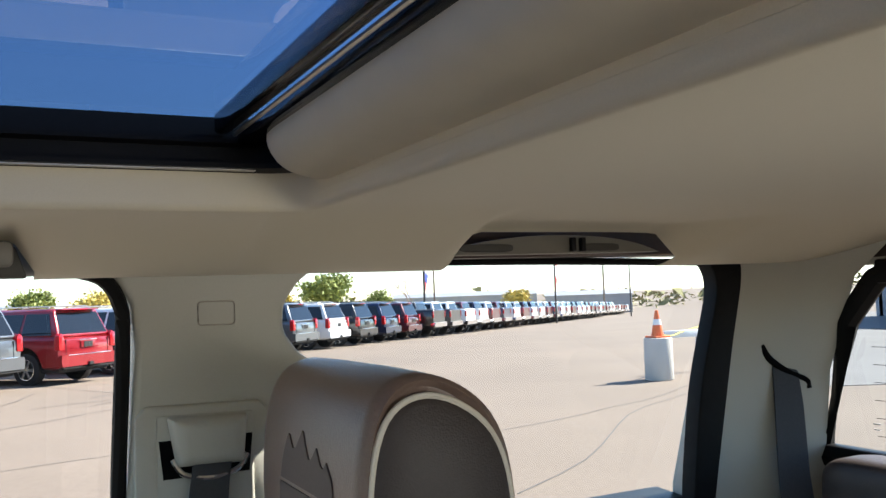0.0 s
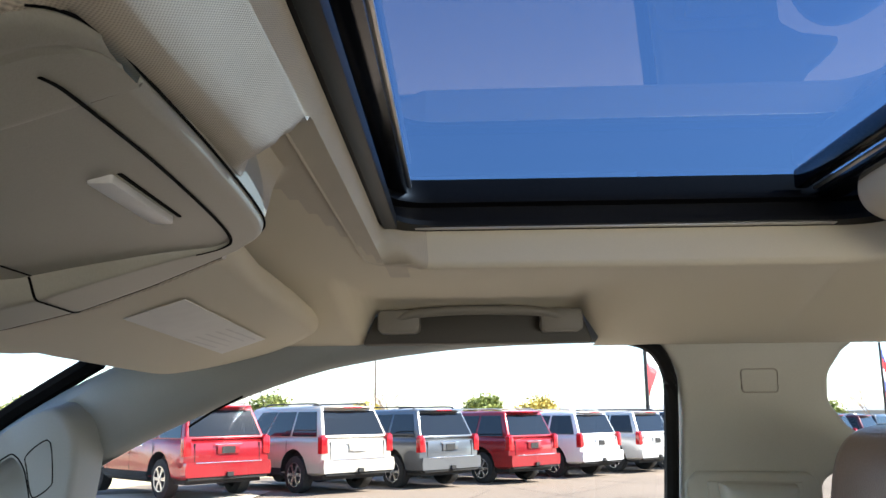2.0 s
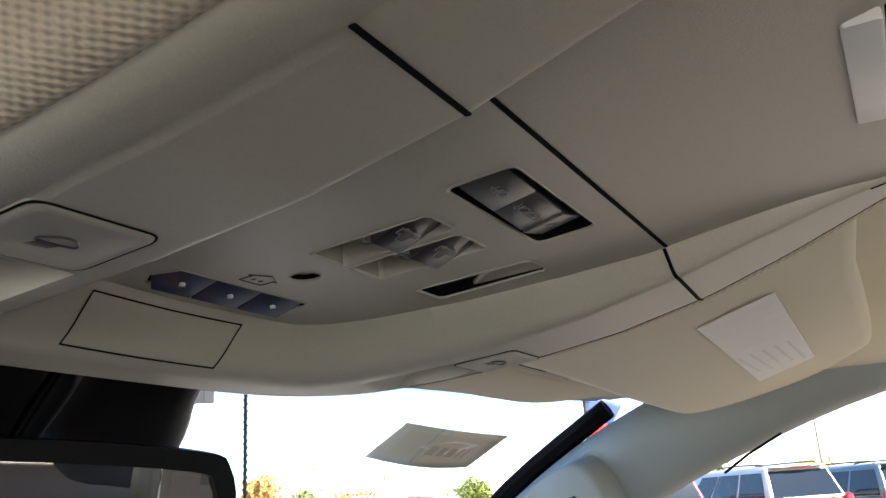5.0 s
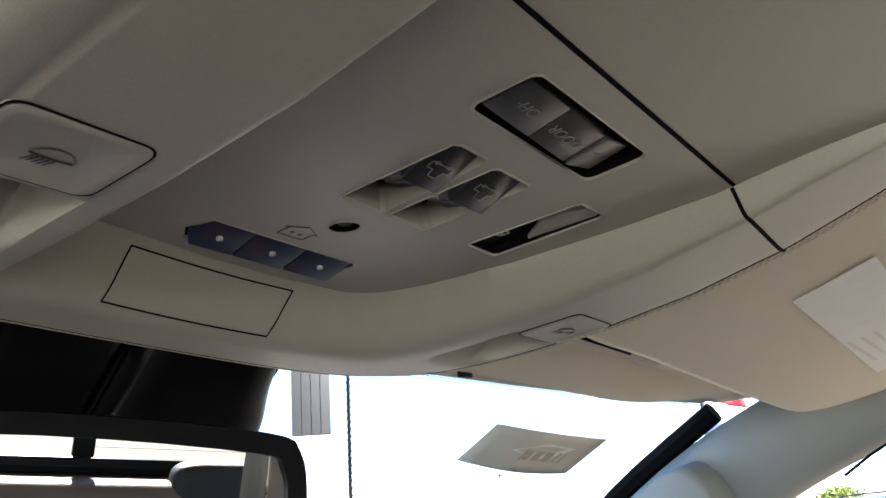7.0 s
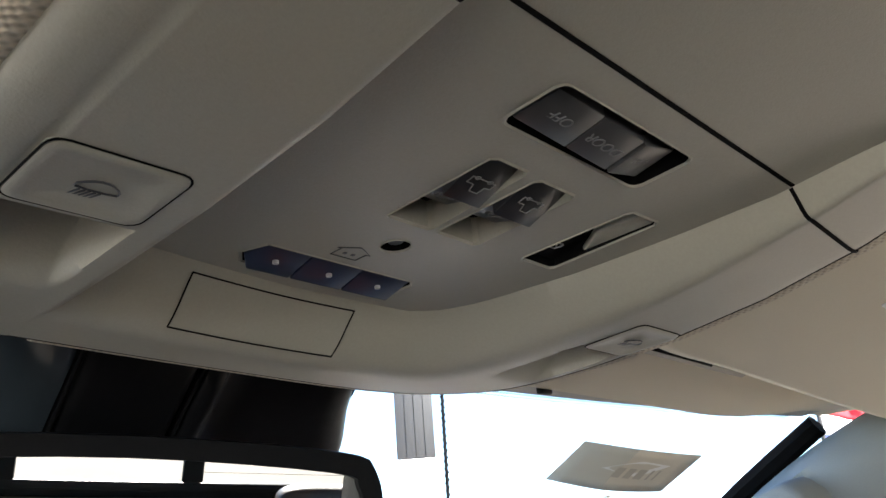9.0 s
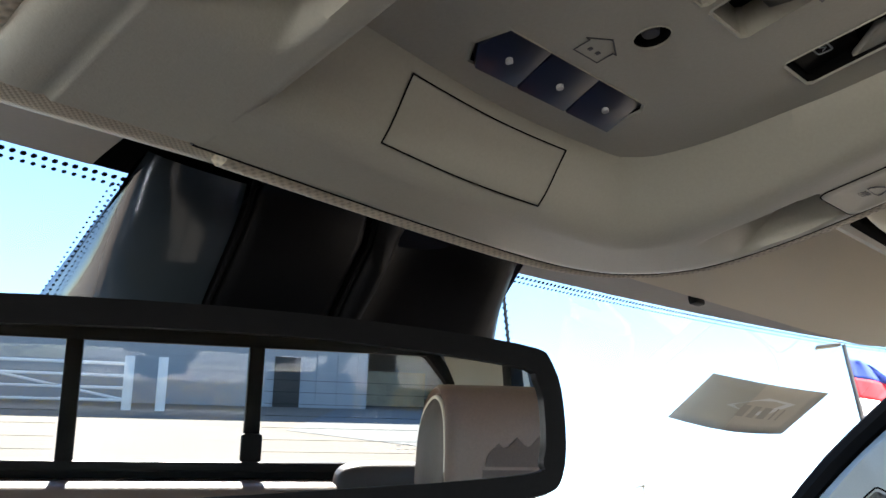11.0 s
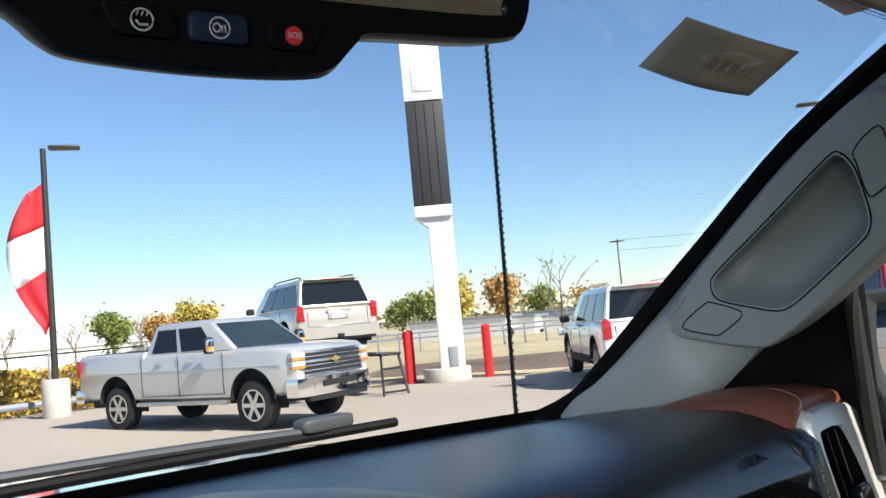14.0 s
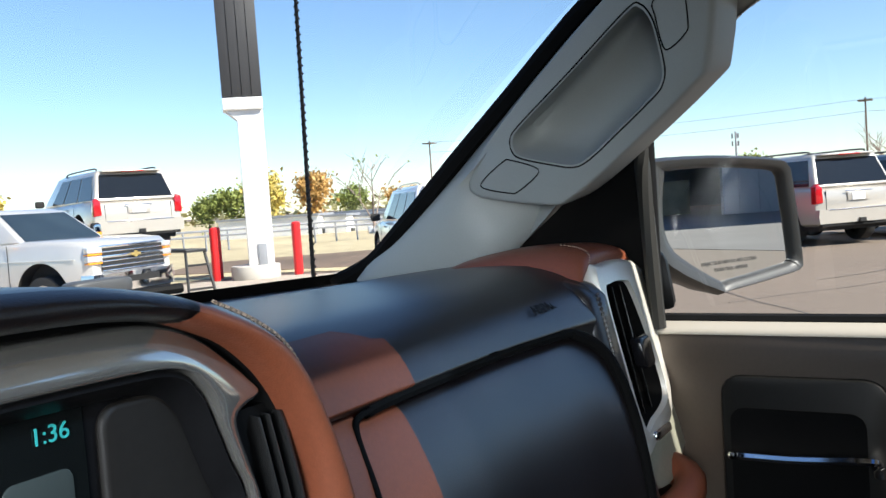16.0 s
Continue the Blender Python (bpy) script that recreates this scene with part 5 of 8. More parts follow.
tube(bm, [(0.0005 + a, 0.5885 + b, zp(0.5885 + b)) for a, b in ((-0.0050, -0.0015), (-0.0050, 0.0035), (0.0050, 0.0035), (0.0050, -0.0015), (0.0065, -0.0015), (0.0, -0.0050), (-0.0065, -0.0015))], 0.00022, 4, closed=True)
for d in (-0.0016, 0.0016):
    box(bm, (0.0005 + d, 0.5893, zp(0.5893)), (0.0011, 0.0011, 0.0003))
part("pictogram", bm, M_GREYBTN, panel)
# three garage buttons in their strip
rim = well("button_strip", "strip", 0.005, True)
rim["label"] = "blue-black three button strip"
xs_b = ((-0.0262, -0.0062), (-0.0056, 0.0148), (0.0154, 0.0358))
for k, (x0, x1) in enumerate(xs_b):
    left_in = 0.0028 if k == 0 else 0.0
    key = pad("button", rim, [(x0 + left_in, 0.5970), (x1, 0.5970), (x1, 0.6102), (x0 + left_in + (0.0015 if k == 0 else 0), 0.6102), (x0, 0.6050)], [0.0010, 0.0010, -0.0028, -0.0028, -0.0010], M_BLUEBTN, "", 0.004)
    bm = bmesh.new()
    cyl(bm, ((x0 + x1) / 2 + 0.0006, 0.6040, pan_z(0.604) - 0.0018), ((x0 + x1) / 2 + 0.0006, 0.6040, pan_z(0.604) - 0.0008), 0.0010, n=12)
    part("dot", bm, M_ICON, key)
# map lamps: push lenses let into the side block and the frame
for cx, cy, w, h in ((-0.0926, 0.5612, 0.0300, 0.0245), (0.1245, 0.5675, 0.0290, 0.0265)):
    bm = bmesh.new()
    loft(bm, [[(cx + a * k, cy + b * k, rim_z(cy + b * k) + dz) for a, b in rounded(w, h, 0.0035, 4)] for k, dz in ((1.0, 0.001), (1.0, -0.0003), (0.965, -0.0006), (0.80, -0.0006), (0.77, -0.0004), (0.2, -0.0004))])
    bmesh.ops.recalc_face_normals(bm, faces=bm.faces)
    lens = part("map_lamp", bm, M_CONS, oc, "unlit tan map lamp push lens", angle=30)
    bm = bmesh.new()
    tube(bm, [(cx + a * 1.02, cy + b * 1.02, rim_z(cy + b * 1.02) - 0.0001) for a, b in rounded(w, h, 0.0035, 4)], 0.00030, 4, closed=True)
    part("lens_gap", bm, M_SEAM, lens)
    bm = bmesh.new()
    zl = rim_z(cy) - 0.0006
    for k in range(5):
        box(bm, (cx - 0.0035 + 0.0011 * k, cy + 0.0035, zl), (0.0005, 0.0035, 0.0003), Matrix.Rotation(radians(20), 3, "Z"))
    tube(bm, spline([(cx - 0.0045, cy + 0.0008, zl), (cx - 0.002, cy - 0.003, zl), (cx + 0.002, cy - 0.003, zl), (cx + 0.0045, cy + 0.0008, zl)], 3, closed=True), 0.0003, 4, closed=True)
    part("lamp_mark", bm, M_GREYBTN, lens)
bm = bmesh.new()
soft_block(bm, (-0.0890, 0.5805, rim_z(0.58) + 0.012), (0.012, 0.006, 0.008), 0.7, 6)
part("lamp_bulb", bm, M_CHROME, oc, "small bright lamp lens inside the hollow")

# ---- inside mirror ----
yaw_m, tilt_m = radians(-13.5), radians(7.1)
MR = Matrix.Rotation(yaw_m, 4, "Z") @ Matrix.Rotation(tilt_m, 4, "X") @ Matrix.Scale(0.89, 4)
MC = Vector((-0.007, 0.729, 1.788)) - MR @ Vector((-0.0125, 0, -0.0475))
MM = Matrix.Translation(MC) @ MR
# local axes: x along the mirror, y away from the viewer, z up
mir = thing("rearview_mirror", tuple(MC), "black framed rear view mirror with three assist buttons", "mirror")


def place(bm):
    bmesh.ops.transform(bm, matrix=MM, verts=bm.verts)
    bmesh.ops.recalc_face_normals(bm, faces=bm.faces)
    return bm


gl_out = [(p.x, p.y) for p in spline([(a, b, 0) for a, b in [(-0.122, -0.004), (-0.119, 0.016), (-0.10, 0.0210), (0.0, 0.0225), (0.098, 0.0160), (0.112, 0.009), (0.115, -0.006), (0.113, -0.0235), (0.102, -0.0295), (0.0, -0.033), (-0.10, -0.034), (-0.119, -0.029)]], 4, closed=True)]
fr_out = [(p.x, p.y) for p in spline([(a, b, 0) for a, b in [(-0.133, -0.004), (-0.130, 0.023), (-0.11, 0.030), (0.0, 0.0315), (0.102, 0.0255), (0.121, 0.017), (0.126, -0.006), (0.123, -0.0305), (0.108, -0.0385), (0.050, -0.0420), (0.040, -0.047), (0.030, -0.057), (0.018, -0.060), (-0.02, -0.061), (-0.058, -0.059), (-0.070, -0.055), (-0.080, -0.047), (-0.09, -0.0435), (-0.122, -0.041)]], 4, closed=True)]
bm = bmesh.new()
bm.faces.new([bm.verts.new((x, 0.0, z)) for x, z in gl_out])
part("mirror_glass", place(bm), M_MIRROR, mir, "mirror glass showing the rear window", smooth=False)
bm = bmesh.new()
o_vs = [bm.verts.new((x, -0.002, z)) for x, z in fr_out]
h_vs = [bm.verts.new((x, -0.002, z)) for x, z in gl_out]
oe = [bm.edges.new((o_vs[i], o_vs[(i + 1) % len(o_vs)])) for i in range(len(o_vs))]
he = [bm.edges.new((h_vs[i], h_vs[(i + 1) % len(h_vs)])) for i in range(len(h_vs))]
bmesh.ops.triangle_fill(bm, edges=oe + he, use_beauty=True)
loft(bm, [[(x, -0.002, z) for x, z in fr_out], [(x * 1.012, 0.003, z * 1.03) for x, z in fr_out], [(x * 1.0, 0.018, z) for x, z in fr_out], [(x * 0.8, 0.032, z * 0.7) for x, z in fr_out], [(x * 0.3, 0.036, z * 0.3) for x, z in fr_out]], caps=False)
loft(bm, [[(x, -0.002, z) for x, z in gl_out], [(x, 0.001, z) for x, z in gl_out]], caps=False)
bmesh.ops.remove_doubles(bm, verts=bm.verts, dist=0.00005)
part("housing", place(bm), M_BLACK, mir, "black grained housing", angle=40)
for cx, w, mm, nm in ((-0.0412, 0.022, M_BLACK, "assist_button"), (-0.0149, 0.021, M_BLUEBTN, "assist_button"), (0.0129, 0.019, M_BLACK, "assist_button")):
    bm = bmesh.new()
    taper = -1 if cx < -0.03 else 1 if cx > 0 else 0
    prism(bm, [(cx + x * (1 + 0.22 * z / 0.005 * (x * taper > 0)), -0.0045, -0.0475 + z) for x, z in rounded(w, 0.0105, 0.0028, 4)], (0, 0.004, 0))
    key = part(nm, place(bm), mm, mir, bevel=0.001)
    bm = bmesh.new()
    if cx > 0:
        cyl(bm, (cx, -0.0050, -0.0475), (cx, -0.0044, -0.0475), 0.0034, n=24)
        part("button_face", place(bm), M_RED, key, "red round face")
        words("button_text", "SOS", 0.0030, MM @ Matrix.Translation((cx, -0.0052, -0.0475)) @ Matrix.Rotation(radians(90), 4, "X"), M_ICON, key, 0.0001)
    else:
        tube(bm, [(cx + 0.0036 * math.cos(a), -0.0048, -0.0475 + 0.0036 * math.sin(a)) for a in spread(0, 5.98, 20)], 0.00035, 4, closed=True)
        part("button_ring", place(bm), M_ICON, key)
        bm = bmesh.new()
        if cx < -0.03:
            for k in range(3):
                tube(bm, [(cx - 0.0018 + 0.0016 * k, -0.0048, -0.0462), (cx - 0.0012 + 0.0016 * k, -0.0048, -0.0448)], 0.00025, 4)
            tube(bm, [(cx - 0.002, -0.0048, -0.0478), (cx - 0.001, -0.0048, -0.0492), (cx + 0.002, -0.0048, -0.0490)], 0.0004, 4)
        else:
            tube(bm, [(cx - 0.0010 + 0.0013 * math.cos(a), -0.0048, -0.0475 + 0.0015 * math.sin(a)) for a in spread(0, 5.8, 12)], 0.00035, 4, closed=True)
            tube(bm, [(cx + 0.0009, -0.0048, -0.0490), (cx + 0.0009, -0.0048, -0.0468), (cx + 0.0018, -0.0048, -0.0464), (cx + 0.0022, -0.0048, -0.0490)], 0.0003, 4)
        part("button_mark", place(bm), M_ICON, key)
bm = bmesh.new()
tube(bm, [MM @ Vector((0, 0.03, 0.0)), Vector((0.0, 0.775, 1.853)), Vector((0.0, 0.782, 1.868))], 0.011, 10)
part("stalk", bm, M_BLACK, mir)

# sensor cover on the glass behind the mirror
sc = thing("sensor_cover", (0.03, 0.77, 1.89), "black plastic sensor cover on the windscreen", "cover")


def hump(x0, x1, prof, name, label="", mat_=None, bev=0.006):
    bm = bmesh.new()
    prism(bm, [(x0, y, z) for y, z in prof], (x1 - x0, 0, 0))
    return part(name, bm, mat_ or M_BLACK, sc, label, bevel=bev, seg=3)


hump(-0.019, 0.031, [(0.705, 1.900), (0.712, 1.886), (0.748, 1.850), (0.775, 1.836), (0.815, 1.845), (0.822, 1.870)], "mount_cover", "matt black mirror mount cover")
bm = bmesh.new()
loft(bm, [spline([(x, 0.712 + e * 0.15, 1.897 + e * 0.15), (x, 0.718 + e * 0.25, 1.887 + e * 0.45), (x, 0.735 + e * 0.2, 1.869 + e * 0.8), (x, 0.752 + e * 0.2, 1.853 + e), (x, 0.785, 1.843 + e), (x, 0.82, 1.868)], 3)
          for x, e in ((-0.0205, 0.0), (-0.026, 0.0005), (-0.032, 0.0022), (-0.038, 0.0055), (-0.0435, 0.0105), (-0.048, 0.0165), (-0.051, 0.0225), (-0.053, 0.029))])
bmesh.ops.recalc_face_normals(bm, faces=bm.faces)
part("side_cover", bm, mat("smooth black plastic", (0.028, 0.036, 0.042), 0.13, var=0.1, spec=1.0), sc, "smooth black side cover", angle=50)
bm = bmesh.new()
loft(bm, [spline([(x + w * smooth01(0.085, 0.131, x), y, z + dz * f) for w, y, z, f in ((-0.012, 0.708, 1.897, 0), (-0.008, 0.716, 1.889, 1), (-0.001, 0.735, 1.872, 1), (0.009, 0.752, 1.856, 1), (0.016, 0.772, 1.850, 1), (0.014, 0.80, 1.858, 0), (0.006, 0.822, 1.868, 0))], 3)
          for x, dz in ((0.034, -0.007), (0.038, -0.011), (0.042, -0.010), (0.046, -0.003), (0.050, 0.005), (0.055, 0.009), (0.068, 0.008), (0.090, 0.002), (0.108, -0.002), (0.119, -0.001), (0.126, 0.003), (0.130, 0.009), (0.1315, 0.016))])
bmesh.ops.recalc_face_normals(bm, faces=bm.faces)
part("camera_box", bm, M_BLACK, sc, "rounded black camera housing", angle=60)
for x in (-0.0198, 0.0325):
    bm = bmesh.new()
    tube(bm, [(x, 0.707, 1.899), (x, 0.714, 1.8865), (x, 0.749, 1.8505), (x, 0.776, 1.8365)], 0.0010, 6)
    part("cover_gap", bm, M_SEAM, sc)

# ---- dashboard ----
M_HOODTHREAD = mat("tan thread", (0.36, 0.25, 0.17), 0.8)
M_SEATTHREAD = mat("brown thread", (0.045, 0.035, 0.03), 0.8)
dash = thing("dashboard", (0, 0.9, 1.3), "dark brown and saddle leather dashboard with stitched seams", "dashboard", kind="structure")


def forward(x):
    """How far the face swells towards the cab near its passenger end."""
    return 0.0125 * smooth01(0.44, 0.605, x) + 0.007 * smooth01(0.572, 0.606, x)


def dash_prof(x):
    """Side profile of the dashboard's upper pad: windscreen edge, crest, face."""
    bow = 1 - (x / 0.72) ** 2
    fwd = 1.165 + 0.13 * bow
    sag = 0.012 * smooth01(0.5, 0.72, abs(x))
    fw = forward(x)
    run = smooth01(0.580, 0.603, x)
    return [(x, fwd + 0.03, 1.542), (x, fwd, 1.556), (x, fwd - 0.04, 1.5585), (x, 1.08, 1.566), (x, 1.00, 1.571 + sag * 0.3), (x, 0.93, 1.574 + sag * 0.6), (x, 0.885 - fw * 0.3, 1.573 + sag * 0.7), (x, 0.858 - fw * 0.7, 1.566 + sag * 0.4),
            (x, 0.842 - fw, 1.556), (x, 0.832 - fw, 1.545), (x, 0.8265 - fw, 1.535), (x, 0.8255 - fw, 1.530), (x, 0.836 - fw - 0.012 * run, 1.524 - 0.004 * run), (x, 0.840 - (fw + 0.020) * run, 1.515 - 0.013 * run)]


def strip(name, x0, x1, material, n=16, label="", f=dash_prof, lift=0.0):
    bm = bmesh.new()
    rows = [[(a, b - lift, c + lift) for a, b, c in [tuple(p) for p in spline(f(x), 3)]] for x in spread(x0, x1, n)]
    loft(bm, rows, close=False, caps=False)
    bmesh.ops.recalc_face_normals(bm, faces=bm.faces)
    return part(name, bm, material, dash, label, angle=80)


strip("top_pad", -0.76, 0.628, M_BROWNDARK, 40, "dark brown leather top")
strip("top_pad", 0.628, 0.745, M_BROWNDARK, 6, "dark brown leather top", lambda x: dash_prof(x)[:7])


def saddle_prof(x):
    """The pad's profile from the panel's rounded upper edge down its face."""
    y0 = 0.868 - 0.020 * smooth01(0.295, 0.338, x) ** 2
    full = [tuple(p) for p in spline([(x, y, z) for _, y, z in dash_prof(x)[4:]], 6)]
    k = next(i for i, p in enumerate(full) if p[1] <= y0)
    rest = full[k:]
    step = [rest[min(len(rest) - 1, int(i * (len(rest) - 1) / 12))] for i in range(13)]
    return step


strip("saddle_panel", 0.150, 0.340, M_SADDLE, 20, "saddle brown leather panel", saddle_prof, 0.0012)


# lower face and glove box
def low_prof(x):
    return [(x, y - forward(x), z) for y, z in ((0.842, 1.523), (0.833, 1.520), (0.8245, 1.511), (0.808, 1.48), (0.795, 1.44), (0.785, 1.38), (0.782, 1.30), (0.79, 1.22), (0.83, 1.10))]


strip("glove_box_saddle", 0.270, 0.330, M_SADDLE, 6, "saddle brown lower panel", low_prof)
strip("glove_box", 0.330, 0.6005, M_BROWNDARK, 14, "dark brown glove box door", low_prof)
strip("lower_saddle", 0.150, 0.285, M_SADDLE, 8, "saddle brown lower flank", lambda x: [(x, y + 0.002, z + 0.006) for _, y, z in low_prof(x)])
strip("lower_pad", -0.76, 0.150, M_BROWNDARK, 10, "", lambda x: [(x, y + 0.012, z) for _, y, z in low_prof(x)])
bm = bmesh.new()
arc = [(0.296, 0.8285, 1.5255), (0.345, 0.8265, 1.528), (0.545, 0.826, 1.528), (0.578, 0.824, 1.523), (0.598, 0.815, 1.507), (0.603, 0.802, 1.48), (0.603, 0.790, 1.44), (0.603, 0.781, 1.38), (0.603, 0.778, 1.30), (0.603, 0.79, 1.20)]
tube(bm, [p + Vector((0, 0.0028 - forward(p.x), 0)) for p in spline(arc, 5)], 0.0052, 8)
tube(bm, [p + Vector((0, -0.0012, 0)) for p in spline([(0.296, 0.8285, 1.5255), (0.284, 0.829, 1.5235), (0.279, 0.8255, 1.513), (0.272, 0.808, 1.48), (0.266, 0.795, 1.44), (0.262, 0.785, 1.38)], 5)], 0.0020, 8)
part("glove_gap", bm, M_SEAM, dash, "dark gap round the glove box")
# right end: leather wing with stitching, vent and end cap
bm = bmesh.new()
rows = []
for x, k, back in ((0.6035, 1.0, 0.008), (0.6055, 1.0, 0.002), (0.612, 1.0, -0.0015), (0.6185, 1.0, -0.003), (0.620, 1.0, -0.0004), (0.6215, 1.0, -0.003), (0.640, 1.0, -0.002), (0.647, 1.0, 0.002), (0.6505, 1.0, 0.010), (0.6515, 1.0, 0.026)):
    row = []
    for y, z in [(0.884, 1.572), (0.858, 1.568), (0.838, 1.561), (0.826, 1.550), (0.820, 1.53), (0.808, 1.48), (0.792, 1.43), (0.783, 1.37), (0.780, 1.30), (0.79, 1.20)]:
        near = min(y, 0.812 + (z - 1.553) * 0.22) if z < 1.56 else y - 0.014 * smooth01(0.884, 0.838, y)
        row.append((x, y + (near - y) * k + back, z - 0.2 * max(back, 0.0) * (z > 1.56)))
    rows.append(row)
loft(bm, rows, close=False, caps=False)
bmesh.ops.recalc_face_normals(bm, faces=bm.faces)
part("end_wing", bm, M_BROWNDARK, dash, "dark leather wing beside the vent", angle=60)
bm = bmesh.new()
for k in range(60):
    z = 1.553 - 0.26 * k / 59
    for dx in (-0.0024, 0.0024):
        box(bm, (0.620 + dx, 0.812 + (z - 1.553) * 0.22 - 0.0032, z), (0.0010, 0.0010, 0.0028), Matrix.Rotation(radians(25 if dx < 0 else -25), 3, "Y"))
part("end_stitching", bm, M_SEATTHREAD, dash, "tan stitching")
bm = bmesh.new()
wing = [(0.838, 1.566), (0.828, 1.577), (0.829, 1.587), (0.845, 1.5925), (0.87, 1.5945), (0.92, 1.592), (0.97, 1.582), (1.01, 1.566)]
loft(bm, [spline([(x, y, z - d) for y, z in wing], 3) for x, d in ((0.628, 0.030), (0.634, 0.015), (0.644, 0.006), (0.664, 0.0008), (0.70, 0.0), (0.735, 0.002), (0.752, 0.006), (0.762, 0.014))], close=False, caps=False)
bmesh.ops.recalc_face_normals(bm, faces=bm.faces)
part("end_cap_leather", bm, M_SADDLE, dash, "saddle leather cap", angle=70)
bm = bmesh.new()
seam = spline([(x, y, z - 0.0005) for x, (y, z) in zip((0.645, 0.648, 0.653, 0.664, 0.680), wing[:5])], 9)
for a, b in zip(seam[::2], seam[1::2]):
    tube(bm, [a + Vector((0, -0.0006, 0.0006)), b + Vector((0, -0.0006, 0.0006))], 0.0006, 5)
part("cap_stitching", bm, M_HOODTHREAD, dash, "cream stitching across the cap")
bm = bmesh.new()
box(bm, (0.705, 0.875, 1.35), (0.19, 0.05, 0.33))
box(bm, (0.665, 0.845, 1.30), (0.12, 0.04, 0.20))
part("vent_backing", bm, M_SEAM, dash)
# vent: faces the rear, its foot nearer than its head
M_SLAT = mat("satin black slat", (0.014, 0.014, 0.014), 0.25, var=0.1, spec=0.7)
vent = thing("side_air_vent", (0.69, 0.80, 1.40), "black slatted air vent in satin silver surround", "vent")


def vp(x, z, d=0.0):
    return (x, 0.815 + (z - 1.553) * 0.22 + d, z)


def vsolid(pts, d0, depth):
    bm = bmesh.new()
    prism(bm, [vp(x, z, d0) for x, z in pts], (0, depth, 0))
    return bm


def curve2(pts, n=4):
    return [(p.x, p.y) for p in spline([(a, b, 0) for a, b in pts], n, closed=True)]


out = curve2([(0.644, 1.568), (0.665, 1.575), (0.717, 1.576), (0.760, 1.568), (0.774, 1.545), (0.772, 1.480), (0.752, 1.425), (0.725, 1.408), (0.675, 1.400), (0.650, 1.401), (0.643, 1.47)])
inn = curve2([(0.655, 1.549), (0.668, 1.557), (0.706, 1.556), (0.723, 1.547), (0.738, 1.50), (0.743, 1.455), (0.735, 1.432), (0.69, 1.423), (0.661, 1.422), (0.654, 1.49)])
vc = (0.695, 1.495)
grow = lambda pts, k: [(vc[0] + (x - vc[0]) * k, vc[1] + (z - vc[1]) * k) for x, z in pts]
bm = bmesh.new()
o_vs = [bm.verts.new(vp(x, z, 0.0)) for x, z in grow(out, 0.96)]
h_vs = [bm.verts.new(vp(x, z, -0.001)) for x, z in inn]
oe = [bm.edges.new((o_vs[i], o_vs[(i + 1) % len(o_vs)])) for i in range(len(o_vs))]
he = [bm.edges.new((h_vs[i], h_vs[(i + 1) % len(h_vs)])) for i in range(len(h_vs))]
bmesh.ops.triangle_fill(bm, edges=oe + he, use_beauty=True)
loft(bm, [[vp(x, z, d) for x, z in grow(out, k)] for k, d in ((0.96, 0.0), (0.99, 0.003), (1.0, 0.009), (1.0, 0.05))], caps=False)
loft(bm, [[vp(x, z, d) for x, z in grow(inn, k)] for k, d in ((1.0, -0.001), (0.985, 0.004))], caps=False)
bmesh.ops.remove_doubles(bm, verts=bm.verts, dist=0.0001)
bmesh.ops.recalc_face_normals(bm, faces=bm.faces)
part("surround", bm, mat("pale satin silver", (0.62, 0.605, 0.55), 0.32, 0.35, var=0.05, scale=200), vent, "satin silver surround", angle=50)
bm = bmesh.new()
loft(bm, [[vp(x, z, d) for x, z in grow(inn, k)] for k, d in ((0.985, 0.004), (0.96, 0.036), (0.3, 0.037), (0.01, 0.037))], caps=False)
bmesh.ops.recalc_face_normals(bm, faces=bm.faces)
part("duct", bm, M_SEAM, vent, angle=40)
for k in range(3):
    bm = bmesh.new()
    x = 0.671 + 0.0215 * k
    box(bm, vp(x, 1.490, 0.010), (0.0014, 0.018, 0.124), Matrix.Rotation(radians(-12), 3, "X") @ Matrix.Rotation(radians(-58), 3, "Z"))
    part("slat", bm, M_SLAT, vent, bevel=0.0007)
part("slat_tab", vsolid([(0.702 + x, 1.487 + z) for x, z in rounded(0.030, 0.030, 0.006, 4)], -0.008, 0.012), M_GLOSSBLACK, vent, "black slider tab", bevel=0.003)
part("thumb_wheel", vsolid([(0.698 + x, 1.4105 + z) for x, z in rounded(0.046, 0.009, 0.004, 4)], -0.004, 0.008), M_CHROME, vent, "chrome thumb wheel", bevel=0.002)
part("end_panel", vsolid(curve2([(0.756, 1.568), (0.790, 1.556), (0.822, 1.50), (0.826, 1.455), (0.800, 1.40), (0.770, 1.375), (0.715, 1.358), (0.662, 1.366), (0.652, 1.400), (0.70, 1.404), (0.740, 1.418), (0.758, 1.45), (0.768, 1.50)]), 0.006, 0.06), mat("pale olive end cap", (0.30, 0.30, 0.235), 0.32, 0.25, var=0.1, scale=200), vent, "grey-olive end panel", bevel=0.006)
bm = bmesh.new()
tube(bm, spline([(0.655, 0.79, 1.330), (0.69, 0.765, 1.345), (0.72, 0.765, 1.358), (0.735, 0.79, 1.365)], 5), 0.016, 10)
part("lower_leather", bm, M_SADDLE, dash, "saddle leather lower pad")
words("airbag_text", "AIRBAG", 0.013, Matrix.Translation((0.545, 0.8355 - forward(0.545), 1.5515)) @ Matrix.Rotation(radians(42), 4, "X"), M_DOORDK, dash, 0.0003)

